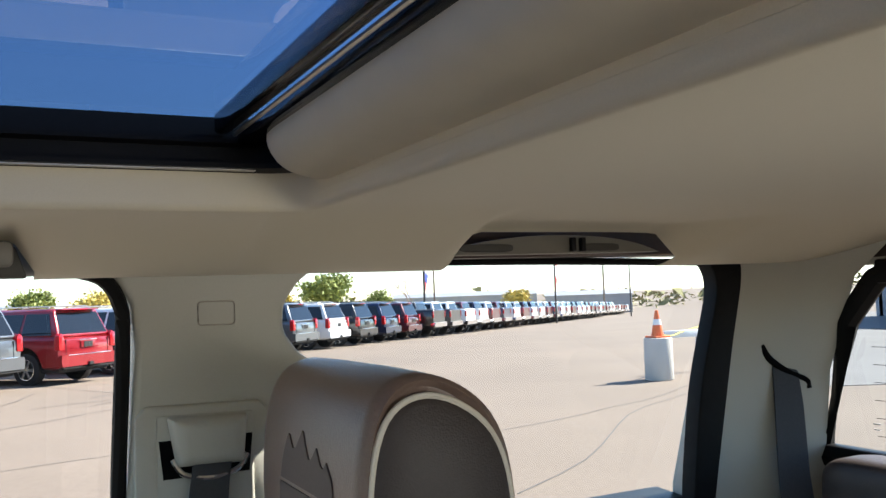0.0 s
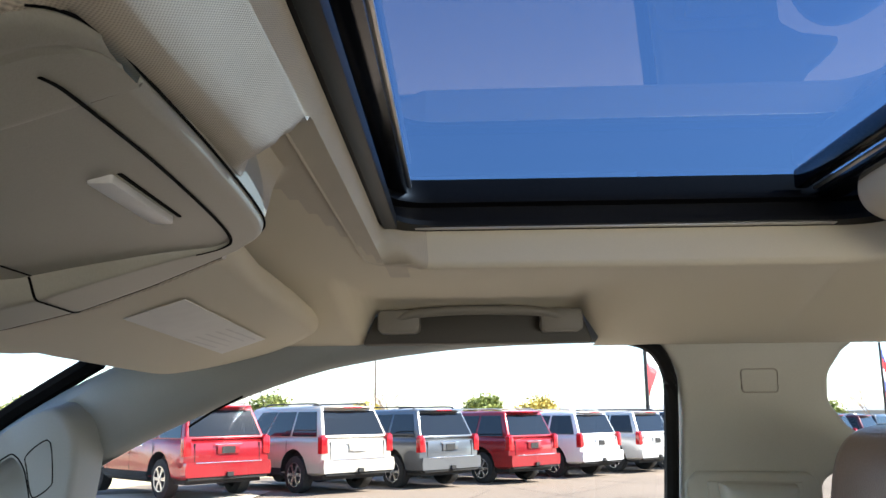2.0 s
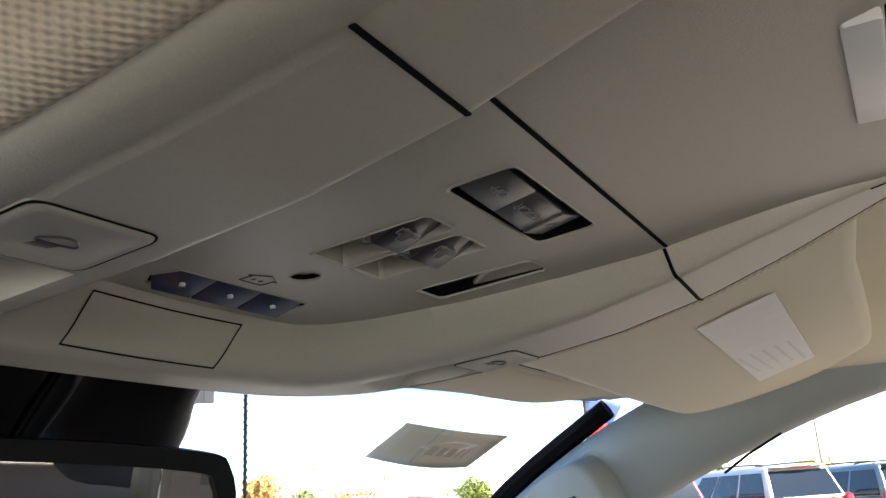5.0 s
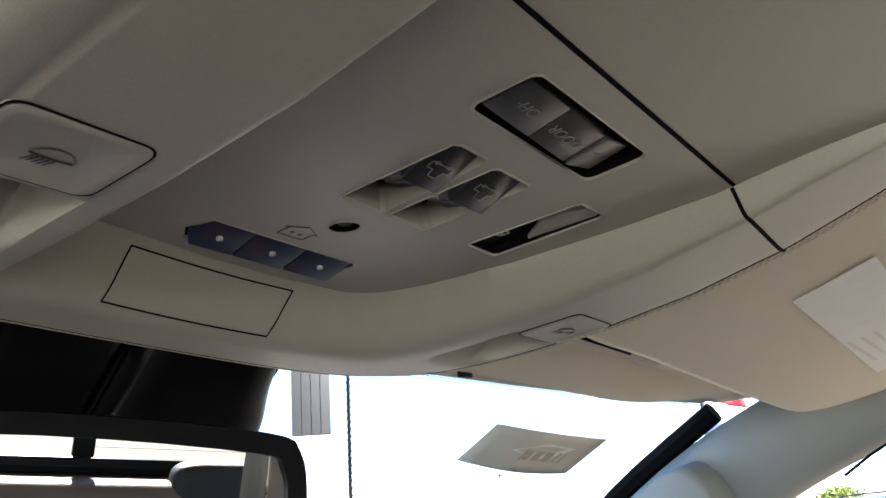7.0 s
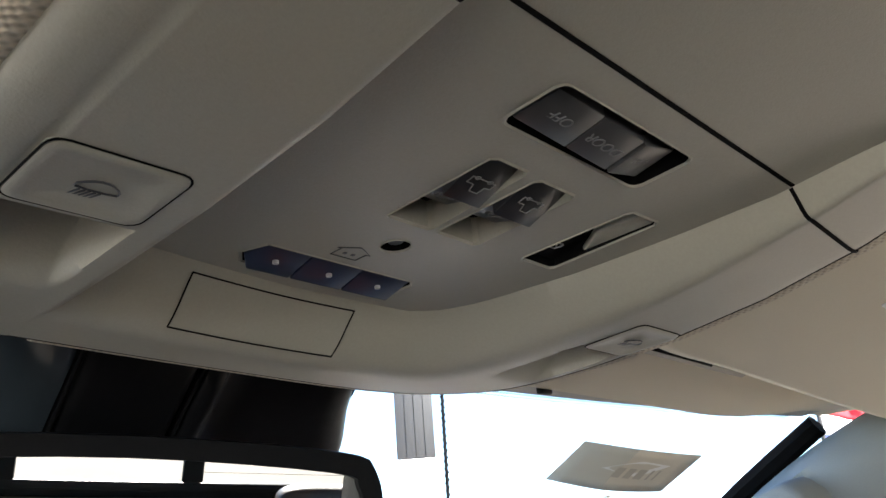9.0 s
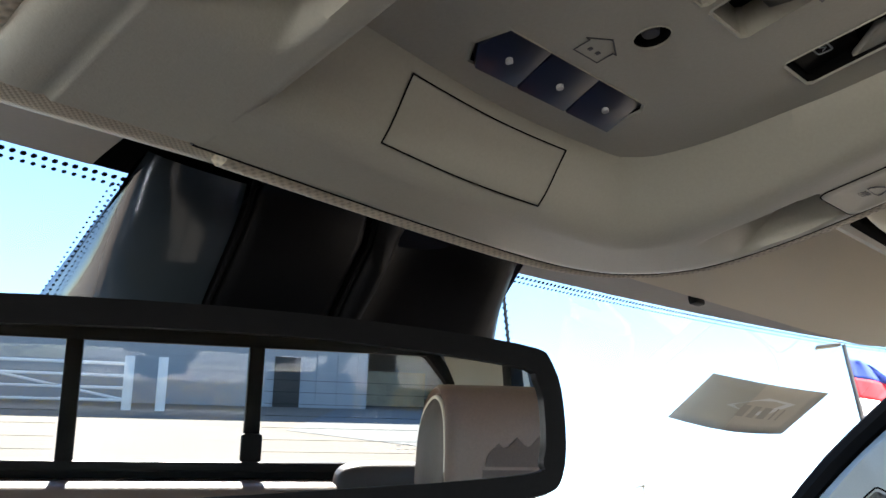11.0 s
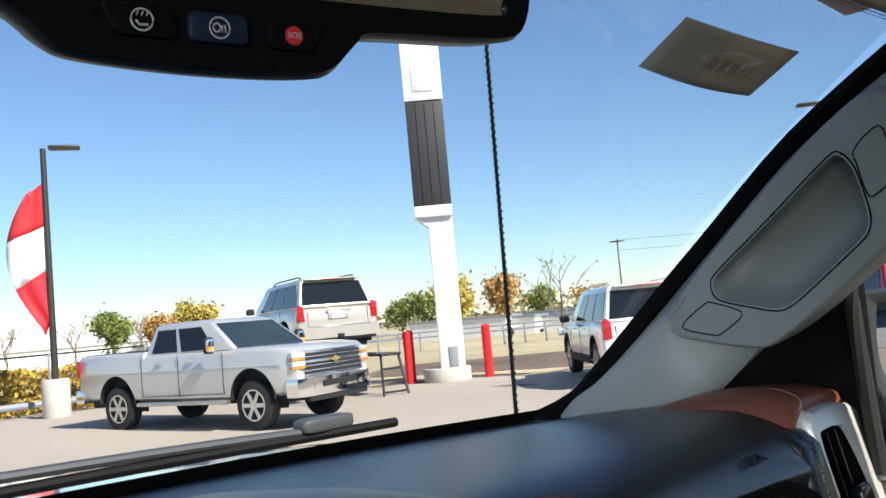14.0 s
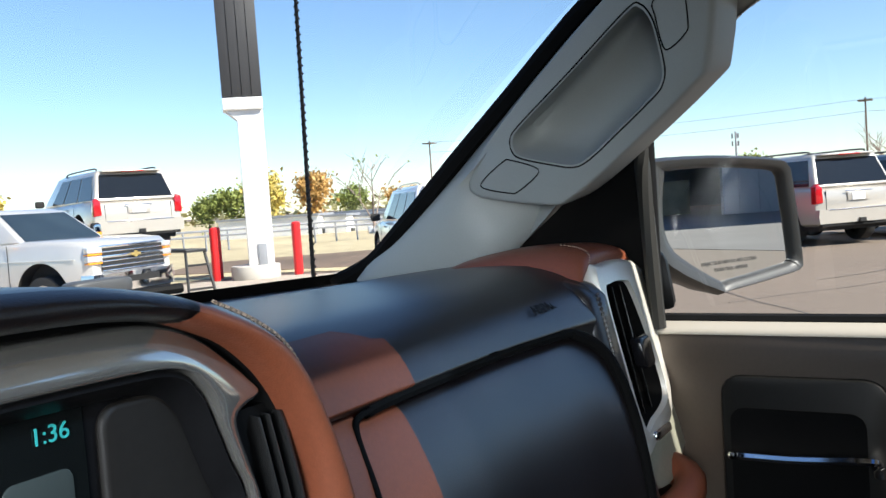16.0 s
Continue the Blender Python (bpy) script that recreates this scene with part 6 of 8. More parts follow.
# centre stack: leather arch, grey bezel, screen, vent
hoodx = [(0.0, 1.630), (0.03, 1.6285), (0.06, 1.6265), (0.087, 1.6217), (0.103, 1.6175), (0.119, 1.611), (0.135, 1.603), (0.150, 1.5925), (0.160, 1.579), (0.168, 1.563), (0.176, 1.545), (0.183, 1.525), (0.189, 1.50), (0.196, 1.45), (0.202, 1.38), (0.206, 1.25)]
rollx = [(0.0, 1.6165), (0.03, 1.616), (0.06, 1.6152), (0.082, 1.6130), (0.095, 1.610), (0.109, 1.6045), (0.123, 1.5975), (0.137, 1.5855), (0.147, 1.5725), (0.155, 1.557), (0.161, 1.540), (0.1655, 1.520), (0.170, 1.495), (0.176, 1.445), (0.182, 1.375), (0.187, 1.25)]


def mirrored(pts):
    right = [(p.x, p.y) for p in spline([(a, b, 0) for a, b in pts], 3)]
    return [(-x, z) for x, z in right[::-1]][:-1] + right


a0, r0 = mirrored(hoodx), mirrored(rollx)


def arch(k, dz):
    return [(x * k, (z - 1.40) * (1 + dz) + 1.40) for x, z in a0]


# flank rings behind the stitching, then the padded roll between stitching and bezel
FLANK = [(0.7585, arch(1.0, 0.0)), (0.7630, arch(1.008, 0.003)), (0.80, arch(1.012, 0.004)), (0.86, arch(1.015, -0.02)), (0.93, arch(1.03, -0.09)), (1.02, arch(1.06, -0.24))]
mixed = lambda f: [(a + (c - a) * f, b + (d - b) * f) for (a, b), (c, d) in zip(a0, r0)]
ROLL = [(0.7585, mixed(0.0)), (0.7545, mixed(0.10)), (0.7505, mixed(0.28)), (0.7490, mixed(0.50)), (0.7505, mixed(0.72)), (0.7550, mixed(0.92)), (0.7620, mixed(1.0)), (0.7660, mixed(1.02))]
INNER = [(0.7655, mixed(1.02)), (0.780, mixed(1.10)), (0.782, mixed(1.9))]
sel = [i for i, (x, z) in enumerate(a0) if x > 0.137]
dark_side = [i for i, (x, z) in enumerate(a0) if i <= sel[0]]
rim_dark, rim_brown = [i for i, (x, z) in enumerate(a0) if x < 0.106], [i for i, (x, z) in enumerate(a0) if x > 0.098]
for name, idx, m_, lab, rings in (("hood_pad", dark_side, M_BROWNDARK, "dark leather hood over the screen", FLANK), ("hood_saddle", sel, M_SADDLE, "saddle leather side of the hood", FLANK),
                                  ("hood_roll", rim_dark, M_BROWNDARK, "dark padded leather roll", ROLL), ("hood_roll", rim_brown, M_SADDLE, "padded saddle leather roll", ROLL), ("hood_recess", range(len(a0)), M_SEAM, "", INNER)):
    bm = bmesh.new()
    loft(bm, [[(r[i][0], y, r[i][1]) for i in idx] for y, r in rings], close=False, caps=False)
    bmesh.ops.recalc_face_normals(bm, faces=bm.faces)
    part(name, bm, m_, dash, lab, angle=70)
bm = bmesh.new()
line = [p for p in a0 if p[0] > 0.112]
walked = [0.0]
for (x0, z0), (x1, z1) in zip(line, line[1:]):
    walked.append(walked[-1] + math.hypot(x1 - x0, z1 - z0))
for k in range(int(walked[-1] / 0.0031)):
    d = 0.0031 * k
    p = [(float(np.interp(q, walked, [a for a, _ in line])), float(np.interp(q, walked, [b for _, b in line]))) for q in (d, d + 0.0021)]
    tube(bm, [(x + 0.0026, 0.7606, z + 0.0016) for x, z in p], 0.0009, 5)
part("hood_stitching", bm, M_HOODTHREAD, dash, "cream stitching along the hood")


def both(right):
    return [(-x, z) for x, z in right[::-1]][:-1] + right


def soft(pts):
    return [(p.x, p.y) for p in spline([(a, b, 0) for a, b in pts], 4)]


bz_out = soft([(0.0, 1.6125), (0.06, 1.612), (0.092, 1.6100), (0.112, 1.6025), (0.128, 1.5905), (0.139, 1.5808), (0.1436, 1.5745), (0.1290, 1.5685), (0.134, 1.548), (0.140, 1.525), (0.148, 1.46), (0.152, 1.35)])
bz_in = soft([(0.0, 1.596), (0.05, 1.5955), (0.078, 1.5948), (0.094, 1.5938), (0.1035, 1.5903), (0.1095, 1.584), (0.1128, 1.578), (0.1165, 1.568), (0.1222, 1.553), (0.129, 1.534), (0.138, 1.46), (0.143, 1.35)])
bm = bmesh.new()
blend = lambda f: [(a + (c - a) * f, b + (d - b) * f) for (a, b), (c, d) in zip(bz_out, bz_in)]
loft(bm, [[(x, y, z) for x, z in both(blend(f))] for f, y in ((0.0, 0.780), (0.0, 0.7682), (0.04, 0.7662), (0.12, 0.7648), (0.30, 0.7631), (0.50, 0.7615), (0.70, 0.7604), (0.85, 0.7600), (0.94, 0.7605), (1.0, 0.7630), (1.0, 0.772))], close=False, caps=False)
bmesh.ops.recalc_face_normals(bm, faces=bm.faces)
part("bezel", bm, M_BEZEL, dash, "glossy grey-bronze bezel", angle=50)
sq = [(x * 0.985, 1.45 + (z - 1.45) * 0.985) for x, z in bz_in]
sq2 = [(x * 0.94, 1.45 + (z - 1.45) * 0.95) for x, z in bz_in]
bm = bmesh.new()
loft(bm, [[(x, y, z) for x, z in both(r)] for r, y in ((bz_in, 0.7650), (sq, 0.7622), (sq2, 0.769), ([(x * 0.93, 1.45 + (z - 1.45) * 0.94) for x, z in bz_in], 0.776), ([(x * 0.02, 1.45) for x, z in bz_in], 0.778))], close=False, caps=False)
bmesh.ops.recalc_face_normals(bm, faces=bm.faces)
part("screen_surround", bm, M_BLACK, dash, "black screen surround", angle=50)
bm = bmesh.new()
prism(bm, [(-0.085, 0.7752, 1.588), (0.068, 0.7752, 1.588), (0.068, 0.7752, 1.45), (-0.085, 0.7752, 1.45)], (0, 0.002, 0))
part("screen", bm, M_SCREEN, dash, "dark display")
for s in (1, -1):
    bm = bmesh.new()
    prism(bm, [(s * (0.0960 + x), 0.7765, 1.50 + z) for x, z in rounded(0.048, 0.170, 0.008, 5)], (0, -0.005, 0))
    part("side_pad", bm, mat("brown black panel", (0.011, 0.0098, 0.0086), 0.5, var=0.2, scale=300, spec=0.15), dash, "raised dark panel beside the display", bevel=0.004, seg=3)
words("clock_text", "1:36", 0.0082, Matrix.Translation((0.0553, 0.7745, 1.5803)) @ Matrix.Rotation(radians(90), 4, "X"), M_CLOCK, dash, 0.0002)
bm = bmesh.new()
prism(bm, [(0.0500 + x, 0.7745, 1.553 + z) for x, z in rounded(0.025, 0.030, 0.004, 4)], (0, 0.002, 0))
part("home_key", bm, mat("pale green key", (0.030, 0.038, 0.035), 0.4), dash, "pale screen key", bevel=0.0008)
# centre vent on the flank
cv = thing("centre_air_vent", (0.16, 0.78, 1.48), "black slatted centre air vent", "vent")
bm = bmesh.new()
prism(bm, [(0.131, 0.7700, 1.569), (0.150, 0.7700, 1.569), (0.157, 0.7700, 1.548), (0.166, 0.7700, 1.51), (0.178, 0.7700, 1.40), (0.150, 0.7700, 1.40), (0.142, 0.7700, 1.51)], (0, 0.004, 0))
part("duct", bm, M_SEAM, cv)
for k, (x0, x1) in enumerate(((0.1375, 0.1515), (0.1430, 0.1575), (0.1500, 0.1650))):
    bm = bmesh.new()
    w = 0.0006 if k < 2 else 0.0012
    loft(bm, [[(x0 + (x1 - x0) * f - w, y0, z), (x0 + (x1 - x0) * f + w, y0, z), (x0 + (x1 - x0) * f + w + 0.002, 0.7695, z), (x0 + (x1 - x0) * f - w + 0.002, 0.7695, z)] for f, z, y0 in ((0.0, 1.566, 0.7625), (0.35, 1.535, 0.7600), (0.7, 1.50, 0.7590), (1.0, 1.45, 0.7590))])
    bmesh.ops.recalc_face_normals(bm, faces=bm.faces)
    part("slat", bm, M_SLAT, cv, bevel=0.0004)

# ---- outside of the own truck ----
body = thing("own_hood", (0, 1.9, 1.3), "dark brown engine hood seen over the dashboard", "hood", kind="structure")
bm = bmesh.new()
loft(bm, [[(x, y, z - 0.05 * (x / 0.9) ** 2) for x in spread(-0.92, 0.92, 13)] for y, z in ((1.30, 1.535), (1.42, 1.540), (1.8, 1.525), (2.3, 1.485), (2.55, 1.44), (2.62, 1.36))], close=False, caps=False)
# brown hood given a pale grey base that holds the reflected sky
part("panel", bm, mat("own hood paint with sky sheen", (0.35, 0.36, 0.38), 0.18, 0.7, coat=1.0, var=0.05), body, "glossy hood panel, reflected sky painted pale grey", angle=70)
bm = bmesh.new()
box(bm, (0, 1.29, 1.50), (1.5, 0.10, 0.03))
part("cowl", bm, M_BLACK, body, bevel=0.006)
wip = thing("wiper", (0.2, 1.3, 1.54), "black windscreen wiper at rest", "wiper")
M_WIPER = mat("grey wiper plastic", (0.06, 0.062, 0.065), 0.5, var=0.1, scale=80)
bm = bmesh.new()
tube(bm, spline([(0.485, 1.338, 1.572), (0.36, 1.347, 1.577), (0.20, 1.352, 1.582), (0.0, 1.354, 1.586), (-0.30, 1.352, 1.588)], 6), 0.009, 8, flat=0.6)
part("arm", bm, M_WIPER, wip, "grey wiper arm")
bm = bmesh.new()
tube(bm, spline([(0.60, 1.318, 1.566), (0.40, 1.342, 1.567), (0.20, 1.347, 1.570), (-0.20, 1.348, 1.574)], 6), 0.006, 8)
part("blade", bm, M_RUBBER, wip, "black rubber blade")
bm = bmesh.new()
soft_block(bm, (0.502, 1.338, 1.579), (0.078, 0.030, 0.018), 0.4, 8)
part("pivot_cap", bm, M_WIPER, wip, "grey pivot cap", angle=50)
ant = thing("antenna", (0.90, 1.365, 1.48), "black whip antenna with wound spiral", "antenna")
bm = bmesh.new()
cyl(bm, (0.90, 1.370, 1.44), (0.90, 1.353, 2.285), 0.0032, 0.0024, 8)
part("mast", bm, M_BLACK, ant)
bm = bmesh.new()
tube(bm, [(0.90 + 0.0038 * math.cos(k * 0.9), 1.3685 - 0.0155 * k / 500 + 0.0038 * math.sin(k * 0.9), 1.46 + 0.82 * k / 500) for k in range(500)], 0.0011, 4)
part("winding", bm, M_BLACK, ant)

# outside mirror
om = thing("outside_mirror", (0.95, 0.85, 1.5), "black door mirror with chrome edged glass", "mirror")
OA, OD = Vector((0.905, 0.858, 0)), Vector((0.874, -0.486, 0))


def om_pt(s, z, back=0.0):
    return OA + OD * s + Vector((0.486, 0.874, 0)) * back + Vector((0, 0, z))


og = [(0.034, 1.657), (0.045, 1.663), (0.12, 1.664), (0.215, 1.657), (0.236, 1.650), (0.244, 1.632), (0.257, 1.545), (0.252, 1.534), (0.240, 1.530), (0.135, 1.519), (0.118, 1.520), (0.055, 1.555), (0.034, 1.578), (0.028, 1.61)]
ogs = [(p.x, p.y) for p in spline([(a, b, 0) for a, b in og], 3, closed=True)]
oc_ = (0.14, 1.59)
bm = bmesh.new()
bm.faces.new([bm.verts.new(om_pt(a, b)) for a, b in ogs])
part("mirror_glass", bm, M_MIRROR, om, "mirror glass", smooth=False)
bm = bmesh.new()
def orr(k, back, dk=0.0):
    return [om_pt(oc_[0] + (a - oc_[0]) * k, oc_[1] + (b - oc_[1]) * (k + dk), back) for a, b in ogs]
def off(k, back, left, rest):
    """The rim ring pushed out by rest, and by more on the inboard side."""
    return [om_pt(a + (rest if a > oc_[0] else -left) * min(1, abs(a - oc_[0]) / 0.09), b + rest * min(1, abs(b - oc_[1]) / 0.05) * (1 if b > oc_[1] else -1), back) for a, b in ogs]


loft(bm, [orr(0.985, 0.003), orr(1.0, -0.004), off(1, -0.010, 0.014, 0.004), off(1, -0.012, 0.026, 0.011), off(1, 0.0, 0.034, 0.015), off(1, 0.05, 0.028, 0.010), orr(0.9, 0.10), orr(0.3, 0.12)])
bmesh.ops.recalc_face_normals(bm, faces=bm.faces)
part("shell", bm, mat("mirror shell", (0.028, 0.029, 0.029), 0.45, var=0.1, scale=300, bump=0.2), om, "dark grey grained shell", angle=60)
bm = bmesh.new()
loft(bm, [[(0.80, 0.86, 1.575), (0.80, 0.80, 1.575), (0.80, 0.79, 1.510), (0.80, 0.88, 1.510)], [(0.93, 0.875, 1.57), (0.93, 0.845, 1.57), (0.93, 0.84, 1.535), (0.93, 0.88, 1.535)]])
bmesh.ops.recalc_face_normals(bm, faces=bm.faces)
part("arm", bm, M_BLACK, om, bevel=0.01)
for txt, s_, z_ in (("OBJECTS IN MIRROR ARE CLOSER", 0.142, 1.5425), ("THAN THEY APPEAR", 0.144, 1.5335)):
    words("mirror_text", txt, 0.0066, Matrix.Translation(om_pt(s_, z_, -0.001)) @ Matrix(((OD.x, 0, -0.486, 0), (OD.y, 0, -0.874, 0), (0, 1, 0, 0), (0, 0, 0, 1))), M_GREYBTN, om, 0.0001)
# black triangle trim at the foot of the front window
bm = bmesh.new()
prism(bm, [(0.765, y, z) for y, z in [(0.80, 1.495), (0.80, 1.70), (0.83, 1.695), (0.90, 1.66), (1.02, 1.57), (1.10, 1.495)]], (0.02, 0, 0))
tagged(part("window_corner_trim", bm, M_SEAM, bevel=0.004), "black corner trim at the front window", "trim", kind="structure")
bm = bmesh.new()
tube(bm, spline([(0.760, 0.800, 1.50), (0.758, 0.804, 1.60), (0.756, 0.806, 1.665), (0.754, 0.806, 1.69)], 4), 0.008, 8)
tagged(part("window_channel", bm, mat("grey window channel", (0.020, 0.020, 0.018), 0.6, spec=0.2)), "grey window channel", "trim", kind="structure")


# ---- the lot ----
def gz(x, y):
    """Ground height: two low swells, and a fall of the lot along the long row."""
    along, across = (x - 27.0) * 0.705 - (y + 3.5) * 0.709, (x - 27.0) * 0.709 + (y + 3.5) * 0.705
    fall = 0.0185 * min(max(along, 0.0) ** 2 / (max(along, 0.0) + 6.0), 125.0) * smooth01(-26, -5, across)
    return -fall + 0.22 * math.exp(-((x - 17.5) / 7) ** 2 - ((y - 5) / 6) ** 2) + 0.10 * math.exp(-((x - 6) / 5) ** 2 - ((y - 20) / 6) ** 2)


def axis_steps(lim, n):
    return [math.copysign((abs(t) ** 3.2) * lim, t) for t in spread(-1, 1, n)]


M_LOT = mat("worn lot surface", (0.168, 0.130, 0.098), 0.9, var=0.16, scale=14, big=0.25, bump=0.5, bscale=60)
M_ASPH = mat("newer asphalt", (0.15, 0.145, 0.14), 0.9, var=0.2, scale=25, big=0.5, bump=0.5, bscale=80)
M_GRASS = mat("dry grass", (0.46, 0.38, 0.23), 0.95, var=0.35, scale=1.2, big=0.1)
M_SOIL = mat("dark soil bed", (0.16, 0.11, 0.075), 0.95, var=0.35, scale=3, big=0.3)
M_CONC = mat("pale concrete", (0.52, 0.49, 0.44), 0.85, var=0.1, scale=8, big=0.8, bump=0.3, bscale=60)
M_CRACK = mat("tar line", (0.085, 0.075, 0.066), 0.8)
M_WHITEP = mat("white paint", (0.75, 0.74, 0.72), 0.5, var=0.06, scale=3)
M_GREYP = mat("grey metal siding", (0.26, 0.27, 0.29), 0.6, var=0.05, scale=2)
M_DARK = mat("dark opening", (0.035, 0.033, 0.03), 0.8)
M_POSTDK = mat("dark lamp post", (0.03, 0.026, 0.024), 0.5, var=0.1)
M_REDP = mat("red paint", (0.55, 0.012, 0.014), 0.45, var=0.08, scale=10)
M_LEAF_G = mat("green leaves", (0.20, 0.235, 0.055), 0.7, var=0.45, scale=3)
M_LEAF_Y = mat("yellow leaves", (0.48, 0.38, 0.09), 0.7, var=0.4, scale=3)
M_LEAF_O = mat("orange leaves", (0.44, 0.26, 0.08), 0.7, var=0.4, scale=3)
M_BARK = mat("bark", (0.13, 0.10, 0.08), 0.9, var=0.3, scale=20)
M_BARE = mat("bare twigs", (0.27, 0.21, 0.17), 0.9, var=0.2, scale=20)
M_DKSTEEL = mat("black steel", (0.02, 0.02, 0.02), 0.5, var=0.2, scale=20)
M_ORANGE = mat("cone orange", (0.75, 0.14, 0.03), 0.6, var=0.1, scale=10)

gx_, gy_ = axis_steps(1500, 90), axis_steps(1500, 90)
ground = link_mesh("ground", grid_mesh("ground", lambda x, y: (x, y, gz(x, y)), gx_, gy_), M_LOT, angle=80)
tagged(ground, "pale worn parking lot pavement", "ground", kind="structure")


def sheet(name, pts, z, material, label, cat):
    bm = bmesh.new()
    prism(bm, [(x, y, z - 0.05) for x, y in pts], (0, 0, 0.05))
    return tagged(part(name, bm, material, smooth=False), label, cat, kind="structure")


sheet("asphalt_patch", [(12.0, -10.9), (40, -42), (15, -60), (4, -25)], 0.012, M_ASPH, "newer dark asphalt patch beside the barrel", "pavement")
def beyond(x, y):
    """True outside the verge: on the lot's side of its edge."""
    edge = [(-60, 42), (2, 31), (11, 25), (21, 10.5), (33, -2), (48, -18), (70, -42), (300, -290)]
    return y < float(np.interp(x, [p[0] for p in edge], [p[1] for p in edge]))


verge = link_mesh("verge", grid_mesh("verge", lambda x, y: (x, y, gz(x, y) + 0.02), spread(-60, 80, 100) + spread(84, 300, 30), spread(-290, -60, 30) + spread(-57, 60, 90) + spread(66, 300, 25), beyond), M_GRASS, angle=80)
tagged(verge, "dry autumn grass verge beyond the lot", "ground", kind="structure")
M_APRON = mat("pale concrete", (0.42, 0.355, 0.29), 0.9, var=0.14, scale=9, big=0.2, bump=0.4, bscale=50)
apron = link_mesh("concrete_apron", grid_mesh("concrete_apron", lambda x, y: (x, y, gz(x, y) + 0.008), spread(-50, 20, 100), spread(4.5, 36, 45), lambda x, y: x * 14.4 + y * 9.9 > 397), M_APRON, angle=80)
tagged(apron, "pale sunlit concrete apron ahead of the cab", "pavement", kind="structure")
sheet("planting_bed", [(19.5, 13.0), (21.6, 11.6), (28, 17), (22, 24), (17.5, 21.5), (18.5, 17.2)], 0.04, M_SOIL, "dark mulch planting bed by the sign", "ground")
bm = bmesh.new()
rr = random.Random(5)
for k in range(14):
    x, y = rr.uniform(6, 24), rr.uniform(-16, 4)
    a = rr.choice([-0.8, -0.75, 0.75, 2.2]) + rr.uniform(-0.1, 0.1)
    pts = []
    for i in range(10):
        pts.append((x, y, gz(x, y) + 0.004))
        a += rr.uniform(-0.15, 0.15)
        x, y = x + math.cos(a) * 0.9, y + math.sin(a) * 0.9
    tube(bm, pts, 0.012, 4, flat=0.15)
tagged(part("tar_lines", bm, M_CRACK, smooth=False), "thin dark tar lines in the pavement", "pavement", kind="stuff")


# ---- vehicles: built about the origin, nose to +y ----
def paint(name, col, metal=0.5):
    return mat(name, col, 0.28, metal, var=0.04, scale=2, coat=1.0)


M_SCREENGLASS = mat("clear car windscreen", (0.022, 0.032, 0.034), 0.05, spec=0.8, var=0.5, scale=1.2, coat=1.0)
M_CARGLASS = mat("dark car glass", (0.010, 0.012, 0.014), 0.04, spec=0.5, var=0.1)
M_TYRE = mat("tyre", (0.02, 0.02, 0.02), 0.85, var=0.3, scale=30, bump=0.3)
M_RIM = mat("alloy rim", (0.62, 0.62, 0.62), 0.25, 0.9, var=0.05)
M_TAIL = mat("tail lamp red", (0.42, 0.008, 0.012), 0.15, var=0.1, coat=0.6)
M_AMBER = mat("amber lamp", (0.85, 0.30, 0.02), 0.2, coat=0.5)
M_LAMP = mat("clear lamp", (0.65, 0.66, 0.66), 0.12, 0.3, coat=0.6)
M_UNDER = mat("underbody", (0.012, 0.012, 0.012), 0.8)
M_PLATE = mat("plate white", (0.7, 0.7, 0.7), 0.5)
PAINTS = {}
for nm, c, me_ in (("red", (0.30, 0.010, 0.016), 0.35), ("silver", (0.60, 0.59, 0.57), 0.3), ("champagne", (0.52, 0.48, 0.42), 0.3), ("grey", (0.16, 0.17, 0.18), 0.6), ("white", (0.74, 0.74, 0.73), 0.0), ("black", (0.010, 0.010, 0.012), 0.2),
                   ("navy", (0.012, 0.022, 0.06), 0.4), ("maroon", (0.09, 0.008, 0.012), 0.4), ("charcoal", (0.05, 0.048, 0.046), 0.5), ("blue", (0.03, 0.06, 0.15), 0.4)):
    PAINTS[nm] = paint(nm + " car paint", c, me_)


def wheel(car, x, y, r):
    s = 1 if x > 0 else -1
    bm = bmesh.new()
    prof = [(0.0, 0.62), (0.02, 0.70), (0.0, 0.90), (0.02, 0.985), (0.06, 1.0), (0.20, 1.0), (0.24, 0.98), (0.25, 0.6)]
    n = 28
    loft(bm, [[(x + s * (0.02 - d), y + r * k * math.cos(a), r + r * k * math.sin(a)) for d, k in prof] for a in [2 * math.pi * i / n for i in range(n + 1)]], close=False, caps=False)
    bmesh.ops.recalc_face_normals(bm, faces=bm.faces)
    t = part("wheel", bm, M_TYRE, car, "black tyre on alloy rim", angle=50)
    bm = bmesh.new()
    cyl(bm, (x - s * 0.06, y, r), (x - s * 0.02, y, r), r * 0.60, n=24)
    part("rim_dish", bm, M_UNDER, t)
    bm = bmesh.new()
    for i in range(6):
        a = 2 * math.pi * i / 6
        box(bm, (x + s * 0.004, y + r * 0.33 * math.cos(a), r + r * 0.33 * math.sin(a)), (0.03, r * 0.62, r * 0.17), Matrix.Rotation(a, 3, "X"))
    cyl(bm, (x - s * 0.01, y, r), (x + s * 0.025, y, r), r * 0.17, n=16)
    loft(bm, [[(x + s * d, y + r * k * math.cos(a), r + r * k * math.sin(a)) for d, k in ((0.0, 0.66), (0.022, 0.65), (0.02, 0.585), (0.0, 0.58))] for a in [2 * math.pi * i / n for i in range(n + 1)]], close=False, caps=False)
    part("rim", bm, M_RIM, t, angle=30)
    return t


